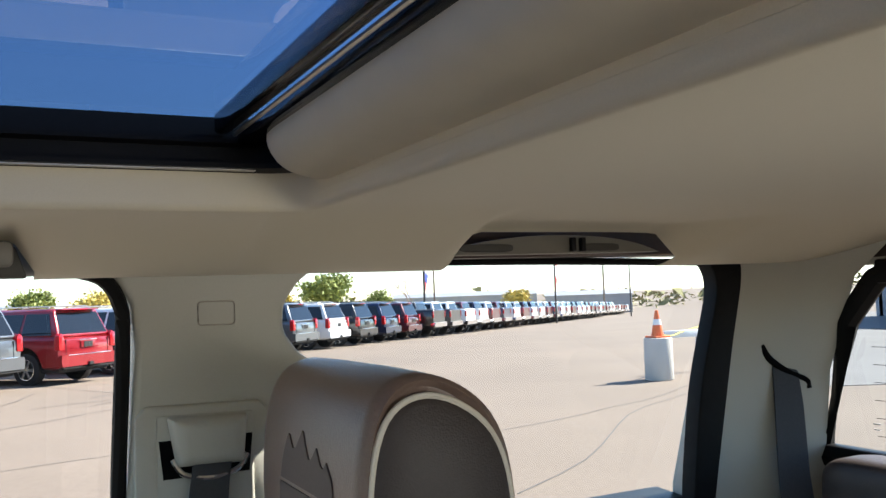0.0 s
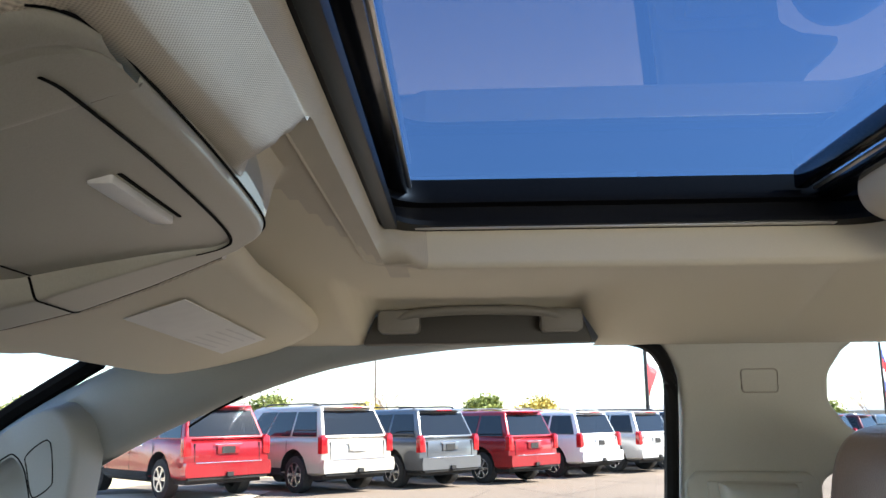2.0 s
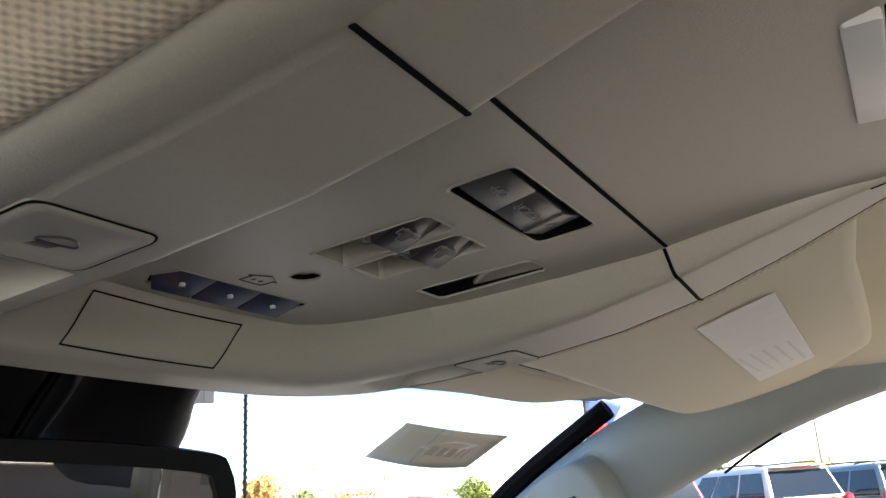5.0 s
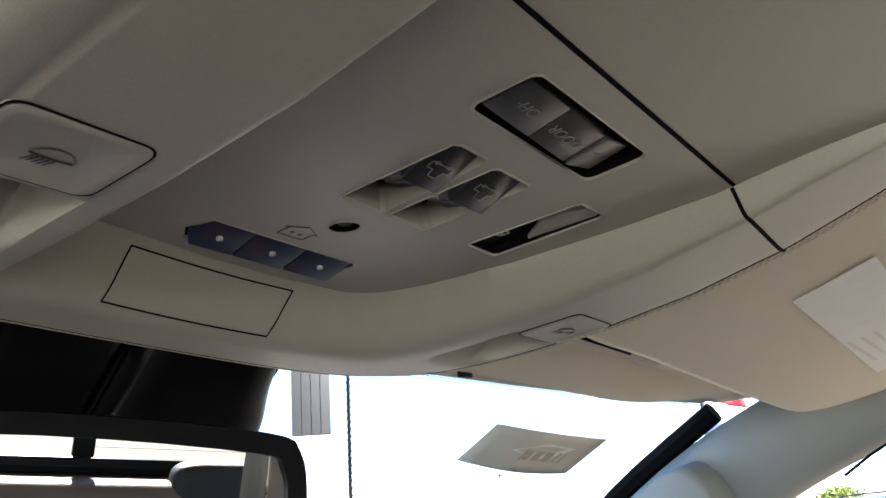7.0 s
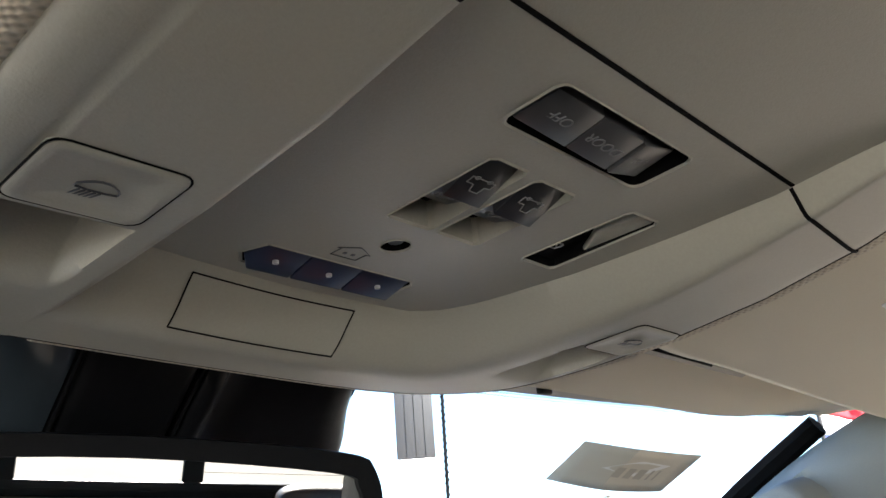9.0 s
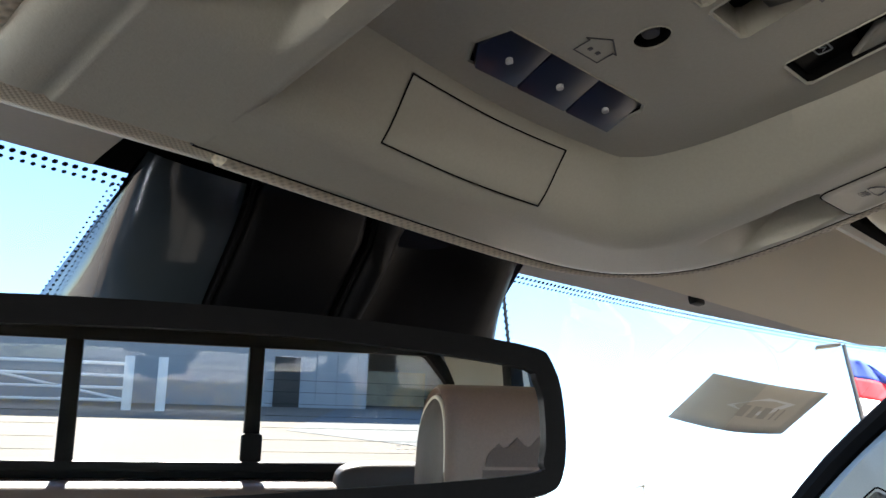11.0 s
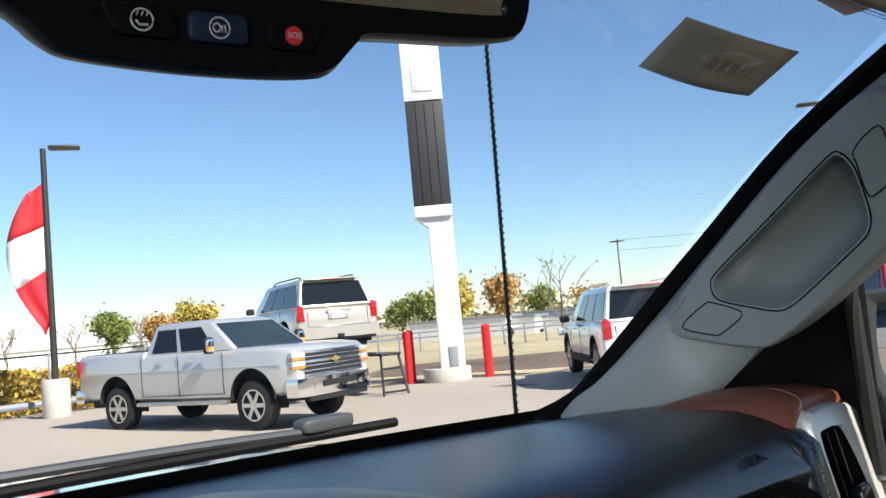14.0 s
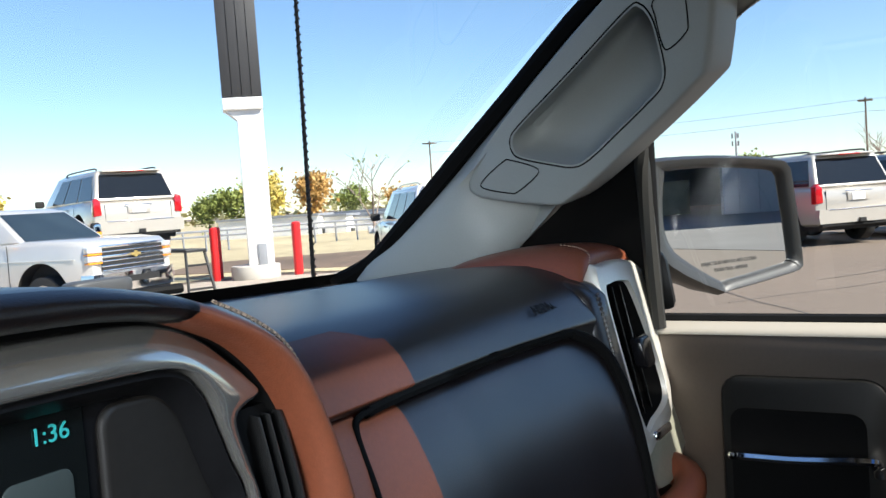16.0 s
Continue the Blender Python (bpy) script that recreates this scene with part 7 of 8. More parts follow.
def side_ring(y, hw, zb, zt, r=0.09):
    """Half-rounded body section at y, both sides."""
    right = [(hw * 0.86, zb), (hw * 0.97, zb + 0.06), (hw, zb + 0.25), (hw * 1.0, zb + (zt - zb) * 0.55), (hw * 0.985, zt - r * 1.3), (hw * 0.955, zt - r * 0.4), (hw * 0.90, zt)]
    return [(x, y, z) for x, z in right] + [(-x, y, z) for x, z in right[::-1]]


def arches(car, hw, ys_, r, zc_):
    """Cuts the wheel openings into the body and lines them with dark shells."""
    body = next(c for c in car.children if c.name.startswith("body"))
    bm = bmesh.new()
    for y in ys_:
        for s in (1, -1):
            ring_pts = [(y + r * math.cos(a), zc_ + r * math.sin(a)) for a in spread(0.0, math.pi, 22)] + [(y - r, 0.1), (y + r, 0.1)]
            prism(bm, [(s * (hw + 0.3), p, q) for p, q in ring_pts], (-s * 0.62, 0, 0))
    bmesh.ops.recalc_face_normals(bm, faces=bm.faces)
    cutter = part("cutter", bm, M_UNDER, smooth=False)
    cut = body.modifiers.new("cut", "BOOLEAN")
    cut.object, cut.operation, cut.solver = cutter, "DIFFERENCE", "EXACT"
    bpy.context.view_layer.update()
    me = bpy.data.meshes.new_from_object(body.evaluated_get(bpy.context.evaluated_depsgraph_get()))
    body.modifiers.clear()
    body.data = me
    me.set_sharp_from_angle(angle=radians(40))
    bpy.data.objects.remove(cutter)
    for y in ys_:
        for s in (1, -1):
            bm = bmesh.new()
            prism(bm, [(s * (hw - 0.26), y + (r + 0.03) * math.cos(a), zc_ + (r + 0.03) * math.sin(a)) for a in spread(0.0, math.pi, 20)] + [(s * (hw - 0.26), y - r - 0.03, 0.34), (s * (hw - 0.26), y + r + 0.03, 0.34)], (-s * 0.04, 0, 0))
            loft(bm, [[(s * x, y + (r - 0.004) * math.cos(a), zc_ + (r - 0.004) * math.sin(a)) for a in spread(0.0, math.pi, 20)] for x in (hw - 0.012, hw - 0.27)], close=False, caps=False)
            bmesh.ops.recalc_face_normals(bm, faces=bm.faces)
            part("wheel_arch", bm, M_UNDER, car, "dark wheel housing")


def patch(bm, q, u0, u1, v0, v1, off):
    """A pane on the quad q (a, b along the base, c, d along the top), lifted by off."""
    a, b, c, d = [Vector(p) for p in q]
    n = (b - a).cross(d - a).normalized()
    f = lambda u, v: (a * (1 - u) + b * u) * (1 - v) + (d * (1 - u) + c * u) * v + n * off
    cs = [(u0, v0), (u1, v0), (u1, v1), (u0, v1)]
    prism(bm, [f(*p) for p in cs], n * 0.006)


def suv(colour, label, plate=True, rails=True):
    car = thing("suv", (0, 0, 0), label, "car", "parked vehicles")
    P = PAINTS[colour]
    hw = 1.0
    bm = bmesh.new()
    st = [(-2.58, 0.93, 0.50, 0.98), (-2.55, 0.97, 0.44, 1.12), (-2.40, 0.995, 0.40, 1.20), (-1.6, 1.0, 0.38, 1.21), (0.0, 1.0, 0.38, 1.19), (1.0, 1.0, 0.38, 1.17), (1.35, 0.99, 0.38, 1.16), (2.0, 0.98, 0.40, 1.12), (2.4, 0.95, 0.42, 1.05), (2.58, 0.86, 0.46, 0.92)]
    loft(bm, [side_ring(y, w, a, b) for y, w, a, b in st])
    bmesh.ops.recalc_face_normals(bm, faces=bm.faces)
    part("body", bm, P, car, colour + " painted body", angle=40)
    # cabin
    base_r, base_f, top_r, top_f = -2.50, 1.28, -2.22, 0.42
    zb, zt, wb, wt = 1.18, 1.83, 0.925, 0.76
    bm = bmesh.new()
    low = [(wb, base_r, zb), (wb, base_f, zb), (-wb, base_f, zb), (-wb, base_r, zb)]
    top = [(wt, top_r, zt), (wt, top_f, zt), (-wt, top_f, zt), (-wt, top_r, zt)]
    roof = [(wt - 0.10, top_r + 0.08, zt + 0.05), (wt - 0.10, top_f - 0.25, zt + 0.05), (-wt + 0.10, top_f - 0.25, zt + 0.05), (-wt + 0.10, top_r + 0.08, zt + 0.05)]
    loft(bm, [low, top, roof])
    bmesh.ops.recalc_face_normals(bm, faces=bm.faces)
    part("cabin", bm, P, car, bevel=0.085, seg=4)
    # glass
    bm = bmesh.new()
    patch(bm, [low[3], low[0], top[0], top[3]], 0.045, 0.955, 0.10, 0.90, 0.004)
    part("rear_glass", bm, M_CARGLASS, car, "dark rear glass")
    bm = bmesh.new()
    patch(bm, [low[1], low[2], top[2], top[1]], 0.06, 0.94, 0.08, 0.93, 0.004)
    part("windscreen", bm, M_CARGLASS, car)
    for s in (1, -1):
        q = [low[0], low[1], top[1], top[0]] if s > 0 else [low[2], low[3], top[3], top[2]]
        for u0, u1 in ((0.045, 0.295), (0.318, 0.575), (0.592, 0.815)):
            if s < 0:
                u0, u1 = 1 - u1, 1 - u0
            bm = bmesh.new()
            patch(bm, q, u0, u1, 0.06, 0.88, 0.004)
            part("side_glass", bm, M_CARGLASS, car)
    # rear details
    for s in (1, -1):
        bm = bmesh.new()
        prism(bm, [(s * 0.985, -2.60, 0.86), (s * 0.985, -2.60, 1.21), (s * 0.90, -2.585, 1.27), (s * 0.83, -2.595, 1.18), (s * 0.82, -2.605, 0.88)], (0, 0.16, 0))
        part("tail_lamp", bm, M_TAIL, car, "red tail lamp", bevel=0.01)
    bm = bmesh.new()
    loft(bm, [[(x, y, z) for x, z in ((-0.96, 0.46), (0.96, 0.46), (0.985, 0.60), (0.96, 0.74), (-0.96, 0.74), (-0.985, 0.60))] for y in (-2.45, -2.67)])
    part("rear_bumper", bm, P, car, bevel=0.03)
    bm = bmesh.new()
    box(bm, (0, -2.60, 0.445), (1.80, 0.10, 0.10))
    part("rear_valance", bm, M_UNDER, car, "dark valance under the bumper", bevel=0.02)
    bm = bmesh.new()
    box(bm, (0, -2.672, 0.735), (1.50, 0.015, 0.020))
    part("bumper_strip", bm, M_CHROME, car, "bright bumper strip", bevel=0.004)
    for x in (-0.74, 0.74):
        bm = bmesh.new()
        box(bm, (x, -2.573, 0.90), (0.008, 0.03, 0.42))
        part("tailgate_gap", bm, M_UNDER, car)
    bm = bmesh.new()
    box(bm, (0, -2.62, 0.44), (0.62, 0.06, 0.07))
    box(bm, (0, -2.68, 0.50), (0.14, 0.08, 0.08))
    part("hitch", bm, M_UNDER, car)
    if plate:
        bm = bmesh.new()
        box(bm, (0, -2.60, 0.98), (0.50, 0.012, 0.17))
        pl = part("plate", bm, P, car, "plate recess", bevel=0.01)
        bm = bmesh.new()
        box(bm, (0, -2.612, 0.975), (0.30, 0.010, 0.14))
        part("plate_bar", bm, M_UNDER if colour not in ("champagne",) else M_PLATE, pl, "plain bar in place of the plate")
    bm = bmesh.new()
    box(bm, (0, -2.605, 1.085), (0.62, 0.02, 0.022))
    part("tailgate_trim", bm, M_CHROME, car, "chrome tailgate strip", bevel=0.004)
    bm = bmesh.new()
    box(bm, (0, -2.27, 1.845), (1.30, 0.22, 0.03))
    sp_ = part("spoiler", bm, P, car, bevel=0.012)
    bm = bmesh.new()
    box(bm, (0, -2.384, 1.838), (0.5, 0.012, 0.02))
    part("brake_lamp", bm, M_TAIL, sp_)
    if rails:
        for s in (1, -1):
            bm = bmesh.new()
            tube(bm, spline([(s * 0.66, -2.0, 1.87), (s * 0.665, -1.9, 1.925), (s * 0.665, -0.5, 1.93), (s * 0.66, 0.0, 1.915), (s * 0.66, 0.1, 1.87)], 4), 0.018, 6)
            part("roof_rail", bm, M_DKSTEEL if colour in ("grey", "champagne", "silver", "black") else M_SATIN, car)
    for s in (1, -1):
        bm = bmesh.new()
        soft_block(bm, (s * 1.10, 0.95, 1.27), (0.22, 0.10, 0.17), 0.5, 5)
        part("door_mirror", bm, M_UNDER, car)
        bm = bmesh.new()
        box(bm, (s * 0.985, 2.50, 0.95), (0.12, 0.14, 0.18))
        part("headlamp", bm, M_LAMP, car, bevel=0.02)
        for y in (-0.75, 0.38):
            bm = bmesh.new()
            box(bm, (s * 1.012, y, 1.06), (0.02, 0.17, 0.03))
            part("door_handle", bm, P if colour != "red" else M_CHROME, car, bevel=0.006)
        for y in (-1.28, -0.20, 0.92):
            bm = bmesh.new()
            box(bm, (s * 1.0, y, 0.80), (0.006, 0.010, 0.68))
            part("door_gap", bm, M_UNDER, car)
        bm = bmesh.new()
        box(bm, (s * 0.988, 0.02, 0.47), (0.04, 2.15, 0.12))
        part("sill_cladding", bm, M_UNDER, car, "dark lower sill", bevel=0.01)
        bm = bmesh.new()
        box(bm, (s * 0.985, -0.1, 0.40), (0.10, 2.1, 0.05))
        part("running_board", bm, M_UNDER, car, bevel=0.01)
    bm = bmesh.new()
    box(bm, (0, 0, 0.42), (1.7, 4.9, 0.22))
    part("underbody", bm, M_UNDER, car)
    arches(car, hw, (-1.55, 1.60), 0.50, 0.45)
    for x in (0.90, -0.90):
        for y in (-1.55, 1.60):
            wheel(car, x * 1.045, y, 0.40)
    return car


def pickup(colour, label, detail=False):
    car = thing("pickup_truck", (0, 0, 0), label, "truck", "parked vehicles")
    P = PAINTS[colour]
    bm = bmesh.new()
    st = [(-2.95, 0.96, 0.62, 1.44), (-2.90, 0.995, 0.58, 1.48), (-1.9, 1.0, 0.56, 1.48), (-0.93, 1.0, 0.54, 1.475), (-0.91, 1.0, 0.54, 1.42), (0.0, 1.0, 0.52, 1.41), (1.2, 1.0, 0.52, 1.39), (1.5, 1.0, 0.52, 1.41), (2.3, 0.995, 0.54, 1.39), (2.75, 0.97, 0.58, 1.34), (2.88, 0.92, 0.60, 1.26)]
    loft(bm, [side_ring(y, w, a, b, 0.07) for y, w, a, b in st])
    bmesh.ops.recalc_face_normals(bm, faces=bm.faces)
    part("body", bm, P, car, colour + " painted body", angle=40)
    bm = bmesh.new()
    box(bm, (0, -1.95, 1.482), (1.72, 1.80, 0.012))
    part("bed_cover", bm, M_UNDER, car, "dark open bed")
    base_r, base_f, top_r, top_f = -0.92, 1.50, -0.76, 0.76
    zb, zt, wb, wt = 1.38, 1.91, 0.94, 0.78
    low = [(wb, base_r, zb), (wb, base_f, zb), (-wb, base_f, zb), (-wb, base_r, zb)]
    top = [(wt, top_r, zt), (wt, top_f, zt), (-wt, top_f, zt), (-wt, top_r, zt)]
    roof = [(wt - 0.10, top_r + 0.06, zt + 0.055), (wt - 0.10, top_f - 0.22, zt + 0.055), (-wt + 0.10, top_f - 0.22, zt + 0.055), (-wt + 0.10, top_r + 0.06, zt + 0.055)]
    bm = bmesh.new()
    loft(bm, [low, top, roof])
    bmesh.ops.recalc_face_normals(bm, faces=bm.faces)
    part("cabin", bm, P, car, bevel=0.045, seg=3)
    bm = bmesh.new()
    patch(bm, [low[3], low[0], top[0], top[3]], 0.08, 0.92, 0.14, 0.88, 0.004)
    part("rear_glass", bm, M_CARGLASS, car)
    bm = bmesh.new()
    patch(bm, [low[1], low[2], top[2], top[1]], 0.05, 0.95, 0.04, 0.93, 0.004)
    part("windscreen", bm, M_SCREENGLASS, car, "windscreen reflecting the sky")
    for s in (1, -1):
        q = [low[0], low[1], top[1], top[0]] if s > 0 else [low[2], low[3], top[3], top[2]]
        for u0, u1 in ((0.08, 0.38), (0.43, 0.80)):
            if s < 0:
                u0, u1 = 1 - u1, 1 - u0
            bm = bmesh.new()
            patch(bm, q, u0, u1, 0.08, 0.87, 0.004)
            part("side_glass", bm, M_CARGLASS, car)
        bm = bmesh.new()
        box(bm, (s * 0.955, -2.93, 1.22), (0.10, 0.10, 0.34))
        part("tail_lamp", bm, M_TAIL, car, "red tail lamp", bevel=0.012)
        bm = bmesh.new()
        soft_block(bm, (s * 1.16, 1.08, 1.50), (0.20, 0.10, 0.30), 0.45, 5)
        mr = part("tow_mirror", bm, M_UNDER, car)
        bm = bmesh.new()
        soft_block(bm, (s * 1.16, 1.13, 1.50), (0.19, 0.03, 0.24), 0.45, 5)
        part("mirror_cap", bm, M_CHROME if detail else P, mr)
        bm = bmesh.new()
        box(bm, (s * 1.17, 1.15, 1.44), (0.12, 0.02, 0.07))
        part("marker", bm, M_AMBER, mr, "amber marker")
        for y in (-0.42, 0.42):
            bm = bmesh.new()
            box(bm, (s * 1.015, y, 1.27), (0.025, 0.19, 0.04))
            part("door_handle", bm, M_CHROME if detail else P, car, bevel=0.006)
        for y in (-0.98, 0.05, 1.22):
            bm = bmesh.new()
            box(bm, (s * 1.001, y, 0.99), (0.006, 0.012, 0.74))
            part("door_gap", bm, M_UNDER, car)
        bm = bmesh.new()
        box(bm, (s * 0.999, 0.1, 0.635), (0.006, 2.2, 0.010))
        part("sill_gap", bm, M_UNDER, car)
        bm = bmesh.new()
        box(bm, (s * 1.04, 0.15, 0.50), (0.14, 2.4, 0.07))
        part("side_step", bm, M_SATIN, car, "bright side step", bevel=0.02)
        bm = bmesh.new()
        tube(bm, [(s * 0.992, -2.86, 1.10), (s * 1.002, -1.0, 1.10), (s * 1.002, 1.3, 1.09), (s * 0.992, 2.6, 1.08)], 0.009, 6)
        part("flank_crease", bm, P, car)
        # head lamps: stacked with amber
        for z, m_, tall in ((1.21, M_LAMP, 0.09), (1.14, M_AMBER, 0.03), (1.07, M_LAMP, 0.09), (1.00, M_AMBER, 0.03)):
            bm = bmesh.new()
            box(bm, (s * 0.86, 2.845, z), (0.25, 0.14, tall), Matrix.Rotation(-s * 0.3, 3, "Z"))
            part("head_lamp", bm, m_, car, bevel=0.012)
    bm = bmesh.new()
    loft(bm, [[(x, y, z) for x, z in ((-0.99, 0.55), (0.99, 0.55), (1.0, 0.66), (0.97, 0.80), (-0.97, 0.80), (-1.0, 0.66))] for y in (-2.80, -3.06)])
    part("rear_bumper", bm, M_CHROME, car, bevel=0.03)
    bm = bmesh.new()
    loft(bm, [[(-0.98 * k, y, 0.52), (0.98 * k, y, 0.52), (1.0 * k, y, 0.66), (0.98 * k, y, 0.82), (-0.98 * k, y, 0.82), (-1.0 * k, y, 0.66)] for y, k in ((2.70, 1.01), (2.92, 0.97), (3.02, 0.80))])
    part("front_bumper", bm, M_CHROME, car, "chrome front bumper", bevel=0.03)
    bm = bmesh.new()
    box(bm, (0, 3.02, 0.70), (0.9, 0.02, 0.10))
    box(bm, (0, 2.95, 0.48), (1.5, 0.10, 0.10))
    part("air_dam", bm, M_UNDER, car)
    for s in (1, -1):
        bm = bmesh.new()
        box(bm, (s * 0.72, 2.99, 0.68), (0.16, 0.03, 0.11), Matrix.Rotation(-s * 0.25, 3, "Z"))
        part("fog_lamp", bm, M_UNDER, car, bevel=0.01)
    bm = bmesh.new()
    prism(bm, [(-0.74, 2.90, 0.85), (0.74, 2.90, 0.85), (0.74, 2.86, 1.27), (-0.74, 2.86, 1.27)], (0, 0.02, 0))
    grille = part("grille", bm, M_UNDER, car, "dark grille with chrome bars")
    for z in (0.87, 0.94, 1.02, 1.09, 1.17, 1.25):
        bm = bmesh.new()
        box(bm, (0, 2.925 - (z - 0.85) * 0.1, z), (1.50, 0.025, 0.022 if z not in (1.09, 1.25) else 0.045))
        part("grille_bar", bm, M_CHROME, grille, bevel=0.006)
    if detail:
        bm = bmesh.new()
        prism(bm, [(x, 2.95, 1.09 + z) for x, z in ((-0.11, 0.022), (-0.035, 0.022), (-0.03, 0.05), (0.03, 0.05), (0.035, 0.022), (0.11, 0.022), (0.11, -0.022), (0.035, -0.022), (0.03, -0.05), (-0.03, -0.05), (-0.035, -0.022), (-0.11, -0.022))], (0, 0.012, 0))
        part("emblem", bm, mat("gold emblem", (0.60, 0.45, 0.16), 0.3, 0.6), car, "plain gold emblem shape")
    bm = bmesh.new()
    box(bm, (0, -0.1, 0.55), (1.5, 5.5, 0.22))
    part("underbody", bm, M_UNDER, car)
    arches(car, 1.0, (-1.78, 1.88), 0.535, 0.52)
    for x in (0.92, -0.92):
        for y in (-1.78, 1.88):
            wheel(car, x * 1.035, y, 0.42)
    return car


def park(car, x, y, fwd, z=None):
    a = math.atan2(-fwd[0], fwd[1])
    car.matrix_basis = Matrix.Translation((x, y, gz(x, y) if z is None else z)) @ Matrix.Rotation(a, 4, "Z")
    return car


ROWD = Vector((0.705, -0.709))
FWD = (0.709, 0.705)


def rear_at(car, rx, ry, z=None):
    """Parks a vehicle of the row with its rear axle's middle at (rx, ry)."""
    return park(car, rx + FWD[0] * 1.55, ry + FWD[1] * 1.55, FWD, gz(rx, ry) if z is None else z)


near = [("white", 15.1, 9.6, "white SUV parked in the row"), ("red", 18.7, 5.75, "red SUV parked in the row with mud flaps"), ("champagne", 20.1, 3.25, "champagne SUV parked in the row"),
        ("grey", 22.15, 1.25, "dark grey SUV with red lamps in the row"), ("red", 24.2, -0.95, "bright red SUV in the row"), ("white", 26.6, -3.1, "white SUV in the row")]
built = {}
for col, x, y, lab in near:
    if col in built:
        rear_at(tagged(copy_thing(built[col], Matrix()), lab), x, y)
    else:
        built[col] = rear_at(suv(col, lab), x, y)
for col in ("silver", "black", "navy", "charcoal", "maroon"):
    built[col] = suv(col, col + " SUV in the long row")
trucks = {c: pickup(c, c + " pickup truck in the long row") for c in ("black", "white", "silver", "maroon", "navy")}
order = ["silver", "black", "grey", "white", "black", "navy", "maroon", "T black", "T black", "T white", "T white", "T maroon", "T navy", "T white", "T maroon", "T silver", "T silver", "T maroon", "T navy", "T white", "T silver", "T maroon",
         "T white", "T white", "T silver", "T black", "T navy", "T white", "T black", "T maroon", "T silver", "T white", "T black", "T white", "T maroon", "T navy", "T white"]
used = set()
cx_, cy_ = 26.6, -3.1
for o in order:
    cx_, cy_ = cx_ + ROWD.x * 2.95, cy_ + ROWD.y * 2.95
    src = trucks[o[2:]] if o.startswith("T ") else built[o]
    if src.name in used or (not o.startswith("T ") and o in ("grey", "white")):
        src = copy_thing(src, Matrix())
    used.add(src.name)
    rear_at(src, cx_, cy_)

# the display truck ahead and the SUV on its stand
fp = pickup("silver", "silver pickup truck with chrome bumper parked ahead", True)
tf = Vector((0.175, -0.985)).normalized()
mid = (Vector((9.44, 13.45)) + Vector((8.79, 17.1))) / 2
park(fp, mid.x + tf.x * -0.05, mid.y + tf.y * -0.05, tf, 0.05)
ds = tagged(copy_thing(built["champagne"], Matrix()), "champagne SUV raised on a display stand")
df = Vector((0.326, 0.945)).normalized()
SR = Vector((13.0, 16.3))
park(ds, SR.x + df.x * 2.6, SR.y + df.y * 2.6, df, 0.97)
stand = thing("display_ramp", (13.5, 17, 0), "black steel vehicle display ramp", "ramp")
dl = Vector((-df.y, df.x))
for s in (-0.85, 0.85):
    bm = bmesh.new()
    a, b = SR - df * 0.9 + dl * s, SR + df * 4.9 + dl * s
    pts = [(a - dl * 0.24), (b - dl * 0.24), (b + dl * 0.24), (a + dl * 0.24)]
    prism(bm, [(p.x, p.y, 0.91) for p in pts], (0, 0, 0.06))
    part("runway", bm, M_DKSTEEL, stand, bevel=0.01)
    for k in (0.0, 2.8, 5.6):
        bm = bmesh.new()
        c = a + df * (k + 0.1)
        for q in (-0.22, 0.22):
            p = c + dl * q
            tube(bm, [(p.x, p.y, 0.92), (p.x - df.x * 0.22 + dl.x * q * 0.4, p.y - df.y * 0.22 + dl.y * q * 0.4, 0.0)], 0.035, 6)
        for z in (0.10, 0.36, 0.62):
            f = (0.92 - z) / 0.92
            p0, p1 = [c + dl * q * (1 + 0.4 * f) - df * 0.22 * f for q in (-0.22, 0.22)]
            tube(bm, [(p0.x, p0.y, z), (p1.x, p1.y, z)], 0.025, 6)
        part("trestle", bm, M_DKSTEEL, stand)

# ---- the pylon sign, bollards and lamp posts ----
sign = thing("pylon_sign", (16.4, 16.3, 0), "white pylon sign with dark display panel", "sign")
sd = Vector((-0.71, -0.70)).normalized()
SM = Matrix.Translation((16.45, 16.25, 0)) @ Matrix.Rotation(math.atan2(sd.x, -sd.y), 4, "Z")


def sbox(c, s, m_, name, label="", bev=0.02):
    bm = bmesh.new()
    box(bm, c, s)
    bmesh.ops.transform(bm, matrix=SM, verts=bm.verts)
    return part(name, bm, m_, sign, label, bevel=bev)


bm = bmesh.new()
cyl(bm, (16.45, 16.25, 0), (16.45, 16.25, 0.36), 0.62, n=28)
part("footing", bm, M_CONC, sign, "round concrete footing", bevel=0.03)
sbox((0.16, 0, 2.3), (0.64, 0.5, 4.1), M_WHITEP, "column", "white painted column")
sbox((0, 0, 4.42), (0.98, 0.75, 0.30), M_WHITEP, "base_tray")
bm = bmesh.new()
loft(bm, [[(-w, -0.253, z), (0.16, -0.253, z), (0.16, 0.253, z), (-w, 0.253, z)] for z, w in ((4.02, 0.155), (4.28, 0.47))])
bmesh.ops.transform(bm, matrix=SM, verts=bm.verts)
part("gusset", bm, M_WHITEP, sign, "flared white collar under the tray")
sbox((0, 0, 5.95), (0.98, 0.72, 2.72), mat("led panel", (0.030, 0.029, 0.030), 0.6, var=0.1), "display", "dark display panel")
for x in (-0.24, 0.0, 0.24):
    sbox((x, -0.362, 5.95), (0.012, 0.01, 2.66), M_SEAM, "panel_joint", bev=0)
sbox((0, 0, 8.15), (1.02, 0.78, 1.62), M_WHITEP, "top_box", "white sign box")
sbox((0, -0.40, 7.95), (0.55, 0.02, 0.75), mat("panel white", (0.66, 0.66, 0.65), 0.5), "hatch", bev=0.01)
